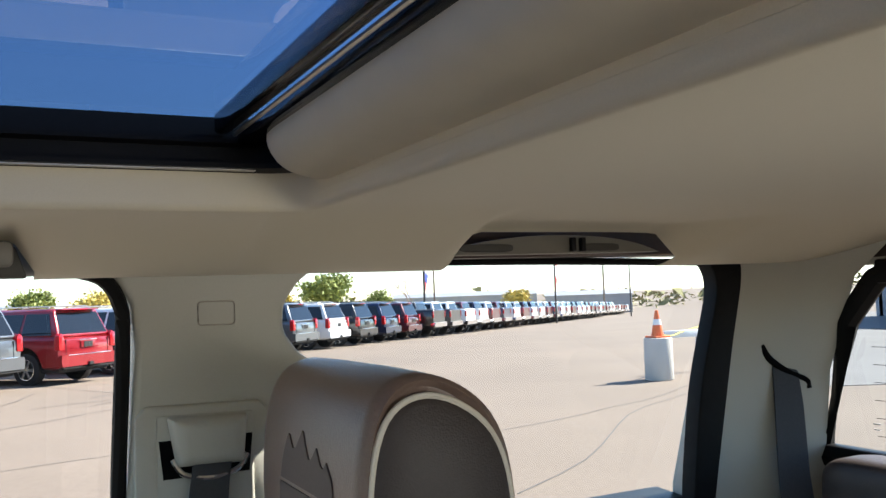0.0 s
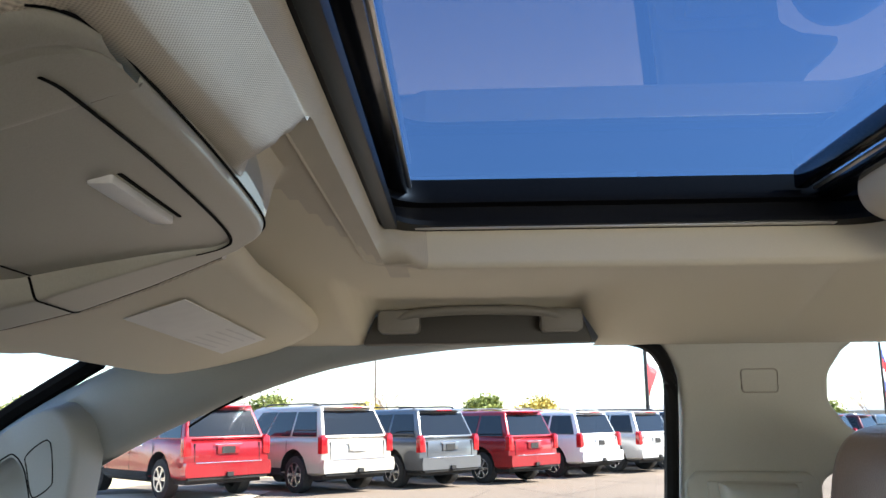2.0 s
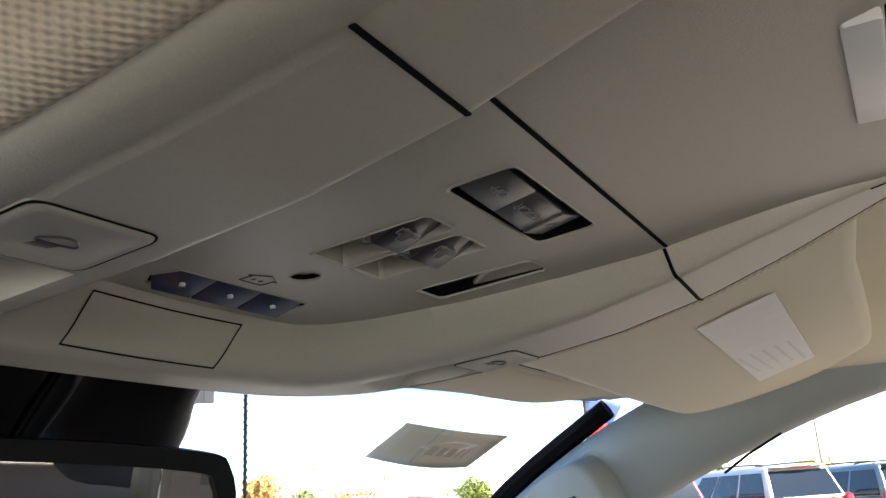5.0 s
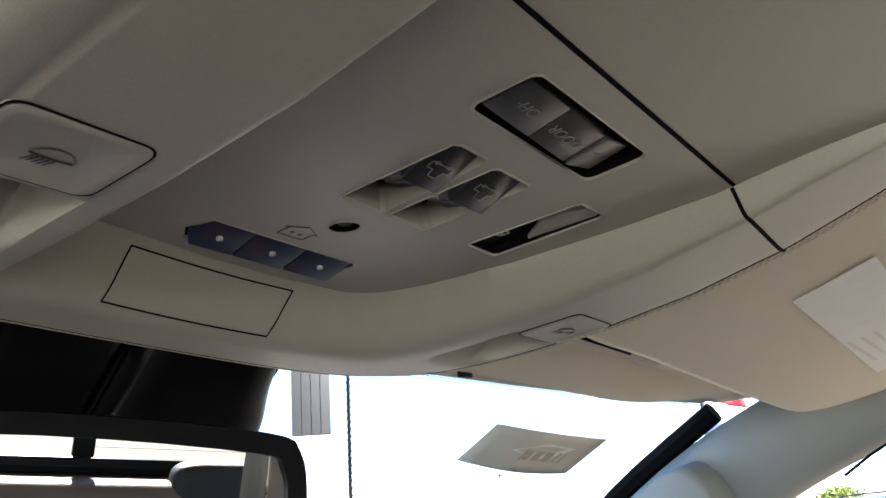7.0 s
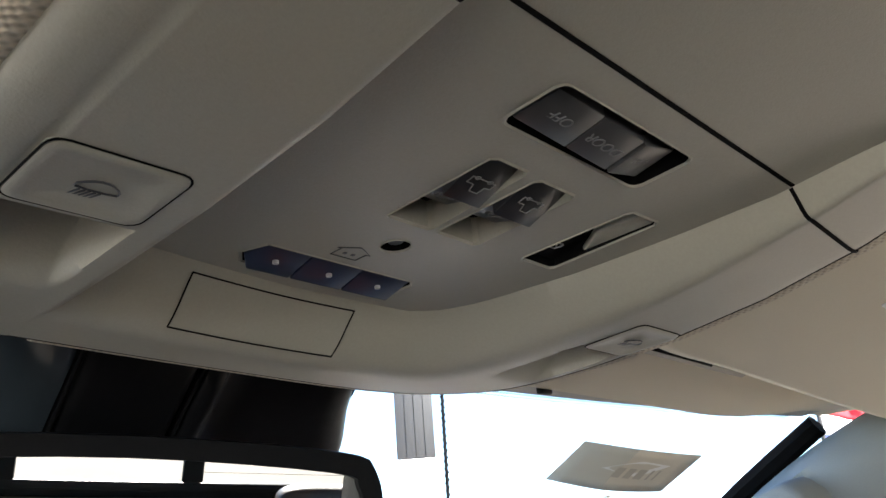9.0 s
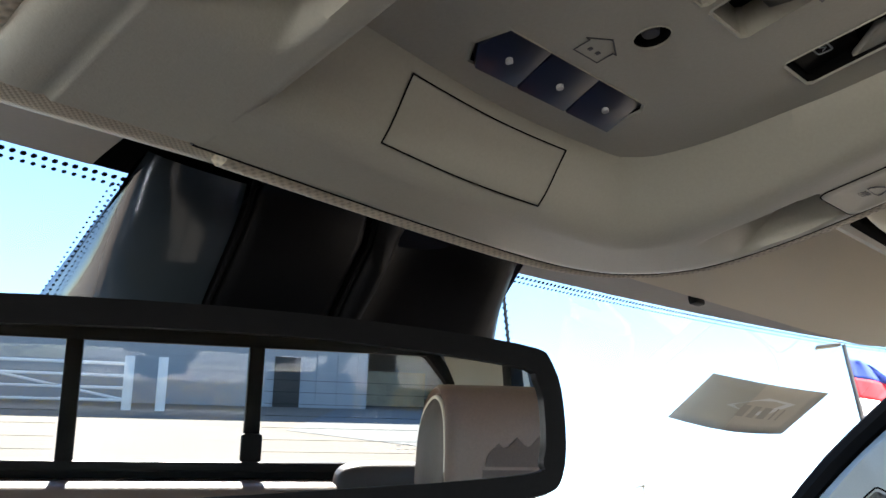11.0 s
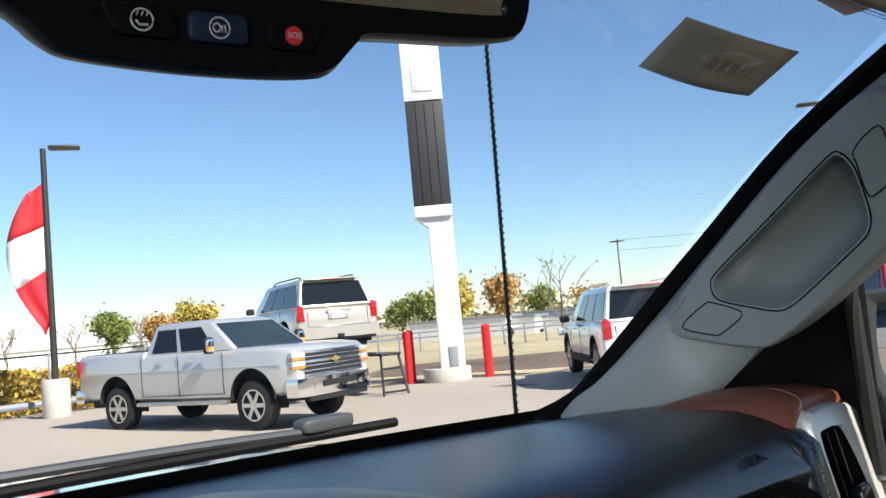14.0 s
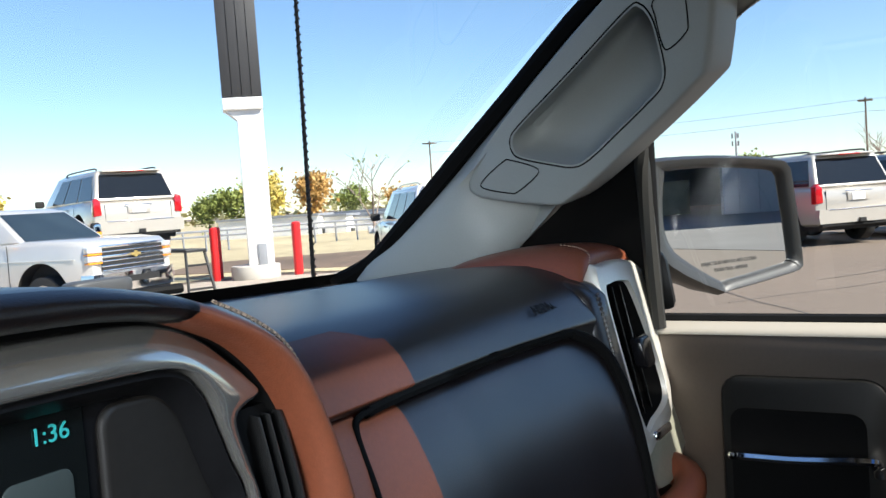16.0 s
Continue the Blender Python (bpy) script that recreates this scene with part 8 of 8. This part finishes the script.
bm = bmesh.new()
box(bm, (0.20, -0.27, 0.62), (0.22, 0.04, 0.55))
bmesh.ops.transform(bm, matrix=SM, verts=bm.verts)
part("cable_cover", bm, M_GREYP, sign, bevel=0.01)
for x, y in ((15.95, 17.15), (16.45, 17.55), (17.15, 15.45), (17.55, 15.75)):
    b = thing("bollard", (x, y, 0), "red painted steel bollard", "bollard", "bollards round the sign")
    bm = bmesh.new()
    cyl(bm, (x, y, 0), (x, y, 1.34), 0.10, n=16)
    bmesh.ops.create_uvsphere(bm, u_segments=16, v_segments=6, radius=0.10, matrix=Matrix.Translation((x, y, 1.34)) @ Matrix.Diagonal((1, 1, 0.45, 1)))
    part("post", bm, M_REDP, b)
ub = thing("utility_box", (17.0, 16.6, 0), "low concrete utility box", "box")
bm = bmesh.new()
box(bm, (17.1, 16.7, 0.2), (0.5, 0.4, 0.4))
part("case", bm, M_CONC, ub, bevel=0.02)


def lamp_post(x, y, h, head, flag=None, base=True):
    g = gz(x, y)
    h += g
    t = thing("street_lamp", (x, y, g), "dark steel lot lamp with flat head", "lamp", "lot lamps")
    bm = bmesh.new()
    cyl(bm, (x, y, g + (0.5 if base else 0)), (x, y, h), 0.085, 0.07, 10)
    part("pole", bm, M_POSTDK, t)
    bm = bmesh.new()
    hx, hy = head
    c = (x + hx * 0.5, y + hy * 0.5, h + 0.02)
    box(bm, c, (0.75, 0.36, 0.09), Matrix.Rotation(math.atan2(hy, hx), 3, "Z"))
    part("lamp_head", bm, M_POSTDK, t, bevel=0.03)
    if base:
        bm = bmesh.new()
        cyl(bm, (x, y, g), (x, y, g + 0.95), 0.33, n=20)
        part("footing", bm, M_CONC, t, "white concrete footing", bevel=0.03)
    if flag:
        top, length, dx, dy, cols = flag
        top += g
        f = thing("flag", (x, y, top - length), "drooping " + " and ".join(c[0] for c in cols[:2]) + " flag on a lamp post", "flag", "flags")
        n = len(cols)
        for k, (cn, m_) in enumerate(cols):
            def fp_(u, v):
                # hangs from the pole, folding as it drops
                v0 = (k + v) / n
                w = (0.15 + 0.85 * math.sin(math.pi * min(1, 0.12 + v0 * 0.9))) * u
                wob = 0.10 * math.sin(9 * u + 5 * v0) * u
                return (x + dx * w - dy * wob, y + dy * w + dx * wob, top - length * v0 - 0.30 * u * length * (0.4 + 0.3 * v0) * 0.8)
            me_ = grid_mesh("band", fp_, spread(0, 1, 9), spread(0, 1, 7))
            o = link_mesh("band", me_, m_, f, cn + " band", angle=80)
            o.modifiers.new("thick", "SOLIDIFY").thickness = 0.01
    return t


F_RED, F_WHITE, F_BLUE = mat("flag red", (0.6, 0.02, 0.03), 0.7), mat("flag white", (0.75, 0.75, 0.75), 0.7), mat("flag blue", (0.03, 0.06, 0.3), 0.7)
RW = [("red", F_RED), ("white", F_WHITE), ("red", F_RED)]
RB = [("blue", F_BLUE), ("red", F_RED), ("white", F_WHITE), ("blue", F_BLUE), ("red", F_RED)]
lamp_post(9.05, 22.6, 6.75, (0.9, -0.45), (5.9, 3.3, -0.85, 0.5, RW))
lamp_post(28.4, 10.1, 7.3, (-0.5, 0.8), (6.9, 3.2, 0.9, -1.1, RB))
lamp_post(37, -7.6, 7.3, (0.6, 0.8), (6.0, 3.0, 0.75, -0.7, RW))
lamp_post(56, -26.5, 7.6, (0.6, -0.8), (6.3, 3.2, 0.6, -0.6, RB), False)
lamp_post(64, -43, 7.4, (0.6, -0.8), (6.3, 3.0, 0.6, -0.6, RW), False)
lamp_post(80, -64, 7.6, (0.6, -0.8), None, False)
lamp_post(88, -83, 7.2, (0.6, -0.8), (6.3, 3.0, 0.6, -0.6, RW), False)
lamp_post(84, -90, 7.0, (0.6, -0.8), (6.3, 3.0, 0.6, -0.6, RB), False)

# barrel with a traffic cone, tape stand
bar = thing("barrel", (13.9, -11.8, 0), "pale grey concrete barrel post", "barrel")
bm = bmesh.new()
cyl(bm, (13.9, -11.8, 0), (13.9, -11.8, 0.86), 0.29, n=24)
part("drum", bm, M_CONC, bar, bevel=0.02)
cone = thing("traffic_cone", (13.9, -11.8, 0.86), "orange traffic cone on the barrel", "cone")
bm = bmesh.new()
box(bm, (13.9, -11.8, 0.88), (0.36, 0.36, 0.035))
part("base", bm, M_ORANGE, cone, bevel=0.01)
bm = bmesh.new()
cyl(bm, (13.9, -11.8, 0.89), (13.9, -11.8, 1.42), 0.13, 0.03, 20)
part("body", bm, M_ORANGE, cone)
bm = bmesh.new()
cyl(bm, (13.9, -11.8, 1.12), (13.9, -11.8, 1.24), 0.091, 0.068, 20)
part("band", bm, M_WHITEP, cone, "pale reflective band")
tr = thing("barricade", (13.9, -13.0, 0), "white trestle with yellow tape", "barricade")
for q in (-0.4, 0.4):
    bm = bmesh.new()
    tube(bm, [(14.6 + q * 0.3, -13.2 + q, 0), (14.7, -13.2 + q, 0.85)], 0.025, 6)
    tube(bm, [(14.95 + q * 0.3, -13.2 + q, 0), (14.7, -13.2 + q, 0.85)], 0.025, 6)
    part("leg", bm, M_GREYP, tr)
bm = bmesh.new()
box(bm, (14.7, -13.2, 0.85), (0.05, 1.1, 0.16))
part("board", bm, M_WHITEP, tr, bevel=0.008)
bm = bmesh.new()
tube(bm, spline([(13.9, -11.8, 0.95), (14.2, -12.4, 0.86), (14.7, -13.2, 0.9), (15.6, -14.6, 0.95)], 5), 0.03, 6, flat=0.3)
part("tape", bm, mat("yellow tape", (0.75, 0.62, 0.08), 0.5), tr, "yellow tape")


# ---- trees ----
def tree(name, x, y, h, kind, label, seed, leaves=900, z0=0.0):
    rr = random.Random(seed)
    t = thing(name, (x, y, z0), label, "tree", "trees")
    bm = bmesh.new()
    tips = []

    def limb(p, d, length, r, depth):
        q = p + d * length
        mid_ = (p + q) / 2 + Vector((rr.uniform(-1, 1), rr.uniform(-1, 1), 0)) * length * 0.06
        tube(bm, [p, mid_, q], [r, r * 0.8, r * 0.6], 5 if depth else 7)
        if depth >= 3:
            tips.append((p, q))
            return
        for k in range(rr.choice((3, 4)) if depth < 2 else 3):
            a = rr.uniform(0, 2 * math.pi)
            side = Vector((math.cos(a), math.sin(a), 0))
            nd = (d * rr.uniform(0.6, 1.0) + side * rr.uniform(0.5, 0.9) + Vector((0, 0, 0.25))).normalized()
            limb(p + d * length * rr.uniform(0.55, 1.0), nd, length * rr.uniform(0.55, 0.78), r * 0.55, depth + 1)
        tips.append((p, q))

    limb(Vector((x, y, z0)), Vector((rr.uniform(-0.05, 0.05), rr.uniform(-0.05, 0.05), 1)).normalized(), h * 0.36, h * (0.02 if kind is not None or leaves > 1000 else 0.009), 0)
    if kind is None and leaves < 100:
        last = bmesh.new()
        for p, q in rr.sample(tips, 16):
            for _ in range(2):
                c = q + Vector((rr.gauss(0, 0.03), rr.gauss(0, 0.03), rr.gauss(0, 0.03)))
                last.faces.new([last.verts.new(c + Vector((rr.uniform(-0.07, 0.07), rr.uniform(-0.07, 0.07), rr.uniform(-0.07, 0.07)))) for _ in range(4)])
        part("last_leaves", last, M_LEAF_G, t, "few last green leaves", smooth=False)
    part("trunk", bm, M_BARE if kind is None else M_BARK, t, "bare grey-brown branches" if kind is None else "", angle=60)
    if kind is not None:
        bm = bmesh.new()
        for _ in range(leaves):
            p, q = rr.choice(tips)
            c = p.lerp(q, rr.random()) + Vector((rr.gauss(0, 1), rr.gauss(0, 1), rr.gauss(0, 0.8))) * h * 0.075
            s = h * rr.uniform(0.018, 0.042)
            a, b = Vector((rr.gauss(0, 1), rr.gauss(0, 1), rr.gauss(0, 1))).normalized(), Vector((rr.gauss(0, 1), rr.gauss(0, 1), rr.gauss(0, 1)))
            b = (b - a * b.dot(a)).normalized()
            bm.faces.new([bm.verts.new(c + a * u * s + b * v * s) for u, v in ((-1, 0), (0, -0.6), (1, 0), (0, 0.6))])
        part("crown", bm, kind, t, smooth=False)
    return t


tree("young_tree", 22.3, 16.6, 5.2, None, "bare young tree with thin twigs and few leaves", 3, 40)
tree("young_tree", 30.8, 2.6, 5.2, None, "bare young tree beside the lot", 8)
tree("young_tree", 66, -30, 7, None, "bare young tree far behind the row", 9, z0=gz(66, -30))

rr = random.Random(11)


def at_bearing(deg, dist):
    """A place at a bearing, degrees to the right of straight ahead."""
    return dist * math.sin(radians(deg)), dist * math.cos(radians(deg))


for deg, dist, h, kind, lab in (
        (19.8, 75, 7.6, None, "bare grey tree beyond the fence"), (23.6, 75, 8.2, None, "bare grey tree beyond the fence"), (25.6, 75, 7.0, M_LEAF_G, "olive green tree beyond the fence"), (27.4, 78, 8.2, None, "bare grey tree beyond the fence"), (28.5, 82, 7.0, M_LEAF_O, "brown autumn tree far off"), (30.6, 95, 9.4, M_LEAF_Y, "yellow-green tree far off"),
        (43.5, 80, 6.0, M_LEAF_G, "green tree behind the sign"), (45.2, 80, 7.6, M_LEAF_G, "green and yellow tree behind the sign"), (47.2, 76, 8.6, M_LEAF_Y, "yellow-green tree behind the sign"), (50.3, 78, 8.8, M_LEAF_O, "orange autumn tree behind the sign"), (52.5, 90, 6.5, M_LEAF_G, "green tree behind the sign"),
        (56.0, 85, 6.6, M_LEAF_O, "orange autumn tree far off"), (63.5, 95, 7.5, M_LEAF_G, "green tree far off"),
        (72, 75, 7.2, M_LEAF_Y, "yellow-green tree behind the row"), (77.5, 75, 7.0, M_LEAF_G, "green tree behind the row"), (84, 95, 6.5, M_LEAF_Y, "small yellow tree behind the row"), (91.5, 70, 6.2, M_LEAF_G, "broad green tree behind the row"), (94.8, 70, 6.4, M_LEAF_Y, "broad yellow-green tree behind the row"),
        (106, 100, 7.0, M_LEAF_Y, "yellow bush tree behind the row"), (109, 95, 9.5, M_LEAF_G, "dark green tree behind the row"), (112.5, 100, 6.5, M_LEAF_G, "green bush behind the row"), (121.5, 110, 7.0, M_LEAF_Y, "yellow tree behind the row")):
    x, y = at_bearing(deg, dist)
    tree("tree", x, y, h * 0.74, kind, lab, rr.randrange(999), 3600, z0=gz(x, y))


# far woods along the horizon
bm = bmesh.new()
for k in range(5200):
    deg = rr.uniform(-40, 165)
    d = rr.uniform(170, 260)
    x, y = at_bearing(deg, d)
    hgt = 2.2 + 2.6 * noise.noise(Vector((deg * 0.18, 0, 0))) + 1.6 * noise.noise(Vector((deg * 0.9, 3, 0)))
    z = max(1.0, 2.6 + 0.7 * hgt) * rr.random() ** 1.5 + gz(x, y)
    s = rr.uniform(0.8, 1.8)
    c = Vector((x, y, z))
    bm.faces.new([bm.verts.new(c + Vector((rr.uniform(-s, s), rr.uniform(-s, s), rr.uniform(-s, s) * 0.6))) for _ in range(4)])
tagged(part("far_woods", bm, mat("far autumn woods", (0.20, 0.185, 0.08), 0.9, var=0.6, scale=0.15, big=0.03), smooth=False), "distant autumn woods along the horizon", "woods", kind="stuff")


# ---- far buildings, trailers, fence ----
def shed(name, x, y, w, d, h, turn, wall, label, roof_h=0.0, doors=0, z0=0.0):
    t = thing(name, (x, y, z0), label, "building", "far buildings")
    m = Matrix.Translation((x, y, z0)) @ Matrix.Rotation(turn, 4, "Z")
    bm = bmesh.new()
    box(bm, (0, 0, h / 2), (w, d, h))
    bmesh.ops.transform(bm, matrix=m, verts=bm.verts)
    part("wall", bm, wall, t, smooth=False)
    bm = bmesh.new()
    if roof_h:
        prism(bm, [(-w / 2 - 0.2, -d / 2 - 0.2, h), (-w / 2 - 0.2, d / 2 + 0.2, h), (-w / 2 - 0.2, 0, h + roof_h)], (w + 0.4, 0, 0))
    else:
        box(bm, (0, 0, h + 0.08), (w + 0.2, d + 0.2, 0.16))
    bmesh.ops.transform(bm, matrix=m, verts=bm.verts)
    part("roof", bm, M_GREYP if doors else wall, t, smooth=False)
    for k in range(doors):
        bm = bmesh.new()
        xk = -w / 2 + w * (k + 0.7) / doors
        box(bm, (xk, -d / 2 - 0.03, h * 0.45), (min(1.4, w / doors * 0.45), 0.05, h * 0.5))
        bmesh.ops.transform(bm, matrix=m, verts=bm.verts)
        part("window", bm, M_CARGLASS, t, smooth=False)
    return t


x, y = at_bearing(19, 95)
shed("warehouse", x - 12, y, 50, 12, 4.6, radians(-20), M_WHITEP, "long low white warehouse", 1.2, 0, -2.7)
for k, deg in enumerate((47.5, 49.8, 52.2, 54.4, 56.6, 58.6)):
    x, y = at_bearing(deg, 62)
    shed("travel_trailer", x, y, 2.4 + 0.2 * (k % 2), 6.5 if k % 2 else 7.5, 3.0 - 0.15 * (k % 3), radians(-deg + 62), M_WHITEP, "white travel trailer parked across the road", 0, 2, -1.75)
x, y = at_bearing(57.3, 90)
shed("small_building", x, y, 6, 6, 3.9, radians(-55), M_GREYP, "grey low building with flat roof", 0.8, 2, -2.0)
for deg, w, h in ((68, 22, 4.0), (80, 30, 4.2), (88, 18, 3.6), (100, 26, 4.0), (118, 34, 3.8), (126, 20, 3.4)):
    x, y = at_bearing(deg, 150)
    shed("far_building", x, y, w * 0.7, 10, h, radians(90 - deg + 90), M_WHITEP if deg % 4 < 2 else M_GREYP, "pale low building far away", 0.7, 4, min(-1.0, gz(x, y)))
# utility poles and wires
poles = []
for deg, d in ((58, 130), (84.5, 120), (104.5, 130), (116, 120), (127, 125), (140, 140)):
    x, y = at_bearing(deg, d)
    poles.append((x, y))
    g = gz(x, y)
    t = thing("utility_pole", (x, y, g), "wooden utility pole with crossarm", "pole", "utility poles")
    bm = bmesh.new()
    cyl(bm, (x, y, g), (x, y, 10.6), 0.14, 0.10, 8)
    part("post", bm, M_BARK, t)
    bm = bmesh.new()
    box(bm, (x, y, 10.2), (1.6, 1.6, 0.14))
    part("crossarm", bm, M_BARK, t)
for (x0, y0), (x1, y1) in zip(poles, poles[1:]):
    for z in (10.4, 8.9):
        w = thing("power_line", (x0, y0, z), "thin sagging power line", "cable", "power lines")
        bm = bmesh.new()
        tube(bm, [(x0 + (x1 - x0) * f, y0 + (y1 - y0) * f, z - 3.0 * f * (1 - f)) for f in spread(0, 1, 15)], 0.018, 4)
        part("wire", bm, M_DKSTEEL, w)
tw = thing("radio_mast", (*at_bearing(77.3, 190), 0), "slim radio mast with antenna heads", "mast")
x, y = at_bearing(77.3, 190)
bm = bmesh.new()
cyl(bm, (x, y, 0), (x, y, 11.5), 0.30, 0.18, 8)
part("shaft", bm, M_GREYP, tw)
for z in (9.0, 10.6):
    for a in range(3):
        bm = bmesh.new()
        box(bm, (x + 0.7 * math.cos(a * 2.1), y + 0.7 * math.sin(a * 2.1), z), (0.3, 0.3, 1.0))
        part("aerial", bm, M_GREYP, tw)
# chain link fence with yellow shrubs, front left
fence = thing("chain_fence", (4, 27, 0), "chain link fence with steel posts", "fence")
fa, fb = Vector((-14.0, 27.5)), Vector((12.5, 24.6))
for k in range(11):
    p = fa.lerp(fb, k / 10)
    bm = bmesh.new()
    cyl(bm, (p.x, p.y, 0), (p.x, p.y, 1.65), 0.035, n=8)
    part("post", bm, M_GREYP, fence)
bm = bmesh.new()
L = (fb - fa).length
d_ = (fb - fa).normalized()
for k in range(int(L / 0.13)):
    for s in (1, -1):
        p = fa + d_ * (k * 0.13)
        q = p + d_ * (0.8 * s)
        if 0 <= (q - fa).dot(d_) <= L:
            tube(bm, [(p.x, p.y, 0.0), (q.x, q.y, 1.6)], 0.005, 3)
tube(bm, [(fa.x, fa.y, 1.62), (fb.x, fb.y, 1.62)], 0.025, 6)
part("mesh", bm, M_DKSTEEL, fence, "dark wire mesh", smooth=False)
bm = bmesh.new()
for k in range(17000):
    p = fa.lerp(fb, rr.random()) + Vector((rr.gauss(0, 0.2), 0.9 + rr.gauss(0, 0.45)))
    c = Vector((p.x, p.y, rr.uniform(0.05, 1.25 + 0.25 * noise.noise(Vector((p.x, 0, 0))))))
    s = rr.uniform(0.06, 0.14)
    bm.faces.new([bm.verts.new(c + Vector((rr.uniform(-s, s), rr.uniform(-s, s), rr.uniform(-s, s)))) for _ in range(4)])
tagged(part("hedge", bm, mat("yellow hedge", (0.50, 0.33, 0.03), 0.8, var=0.5, scale=2.5), smooth=False), "yellow autumn hedge behind the fence", "hedge", kind="stuff")
rail = thing("guard_rail", (4, 23.5, 0), "low grey guard rail", "rail")
bm = bmesh.new()
tube(bm, [(-14, 26.6, 0.35), (12, 23.9, 0.35)], 0.09, 8)
part("beam", bm, M_GREYP, rail)
# low wall and fence line beyond the sign
wl = thing("field_fence", (30, 32, 0), "grey guard rail along the road", "fence")
bm = bmesh.new()
for z in (0.75, 1.0):
    tube(bm, [(*at_bearing(28, 45), z), (*at_bearing(45, 43), z), (*at_bearing(62, 45), z)], 0.06, 5)
part("beam", bm, M_GREYP, wl)
for k in range(26):
    x, y = at_bearing(28 + 34 * k / 25, 44)
    bm = bmesh.new()
    cyl(bm, (x, y, 0), (x, y, 1.05), 0.05, n=6)
    part("post", bm, M_GREYP, wl)

# ---- building behind, seen in the mirrors ----
bld = thing("dealer_building", (8, -46, 0), "large grey metal building with garage doors", "building")
bm = bmesh.new()
BY = -40.0
# wall with one open garage bay
for a, b, z0, z1 in ((-9, 10.0, 0, 9), (10.0, 14.6, 4.3, 9), (14.6, 30, 0, 9)):
    box(bm, ((a + b) / 2, BY - 0.2, (z0 + z1) / 2), (b - a, 0.4, z1 - z0))
box(bm, (10.5, BY - 20, 4.5), (39, 0.4, 9))
box(bm, (30, BY - 10, 4.5), (0.4, 20, 9))
box(bm, (-9, BY - 10, 4.5), (0.4, 20, 9))
box(bm, (10.5, BY - 10, 9.1), (39.4, 20.4, 0.2))
part("wall", bm, M_GREYP, bld, "grey metal siding", smooth=False)
bm = bmesh.new()
for k in range(40):
    box(bm, (-9 + 39 * k / 40, BY + 0.015, 6.7 if 10 < -9 + 39 * k / 40 < 14.6 else 4.5), (0.03, 0.03, 4.5 if 10 < -9 + 39 * k / 40 < 14.6 else 9))
part("siding_ribs", bm, M_GREYP, bld, smooth=False)
bm = bmesh.new()
box(bm, (12.3, BY - 6, 0.9), (4, 3, 1.8))
part("bay_bench", bm, mat("bay clutter", (0.35, 0.30, 0.22), 0.8, var=0.3), bld)
for x, w, h in ((6.2, 1.2, 2.3), (18.6, 1.2, 2.3), (26.8, 1.2, 2.3)):
    bm = bmesh.new()
    box(bm, (x, BY + 0.03, h / 2), (w, 0.08, h))
    part("door", bm, M_DARK, bld, "dark metal door", bevel=0.02)
bm = bmesh.new()
box(bm, (22.8, BY + 0.03, 2.1), (4.4, 0.08, 4.2))
gd = part("garage_door", bm, mat("closed garage door", (0.20, 0.21, 0.23), 0.5), bld, "closed garage door")
for k in range(6):
    bm = bmesh.new()
    box(bm, (22.8, BY + 0.075, 0.35 + 0.7 * k), (4.4, 0.01, 0.02))
    part("panel_joint", bm, M_SEAM, gd, smooth=False)
ut = thing("utility_trailer", (20, -36, 0), "small white flatbed trailer", "trailer")
bm = bmesh.new()
box(bm, (20.5, -36.5, 0.85), (4.2, 1.6, 0.65))
part("bed", bm, M_WHITEP, ut, bevel=0.04)
for x in (19.8, 20.7):
    bm = bmesh.new()
    cyl(bm, (x, -35.65, 0.36), (x, -35.45, 0.36), 0.36, n=18)
    part("wheel", bm, M_TYRE, ut)
bm = bmesh.new()
tube(bm, [(18.4, -36.5, 0.6), (17.0, -36.5, 0.55)], 0.07, 6)
part("drawbar", bm, M_DKSTEEL, ut)
gate = thing("metal_gate", (-4, -34, 0), "pale grey metal bar gate", "gate")
for z in (0.35, 0.8, 1.25, 1.7):
    bm = bmesh.new()
    tube(bm, [(-7.5, -34, z), (-0.6, -34, z)], 0.06, 6)
    part("bar", bm, M_WHITEP, gate)
for x in (-7.5, -0.6, 0.6):
    bm = bmesh.new()
    box(bm, (x, -34, 1.0), (0.35, 0.35, 2.0))
    part("post", bm, M_WHITEP, gate, bevel=0.02)
bm = bmesh.new()
tube(bm, [(-7.5, -34, 1.7), (-0.6, -34, 0.35)], 0.05, 6)
part("brace", bm, M_WHITEP, gate)
for k, (x, y, h, m_) in enumerate(((-17, -52, 9, M_LEAF_Y), (-23, -50, 10, M_LEAF_O), (-13, -58, 9, M_LEAF_Y), (-29, -54, 9, M_LEAF_Y))):
    tree("tree", x, y, h, m_, "golden autumn tree beside the building", 40 + k, 2200)
park(tagged(copy_thing(built["black"], Matrix()), "black SUV by the gate"), -10.5, -33, (1, 0.1))
park(tagged(built["charcoal"], "charcoal van parked behind the truck"), 16, -26, (0.3, -1))
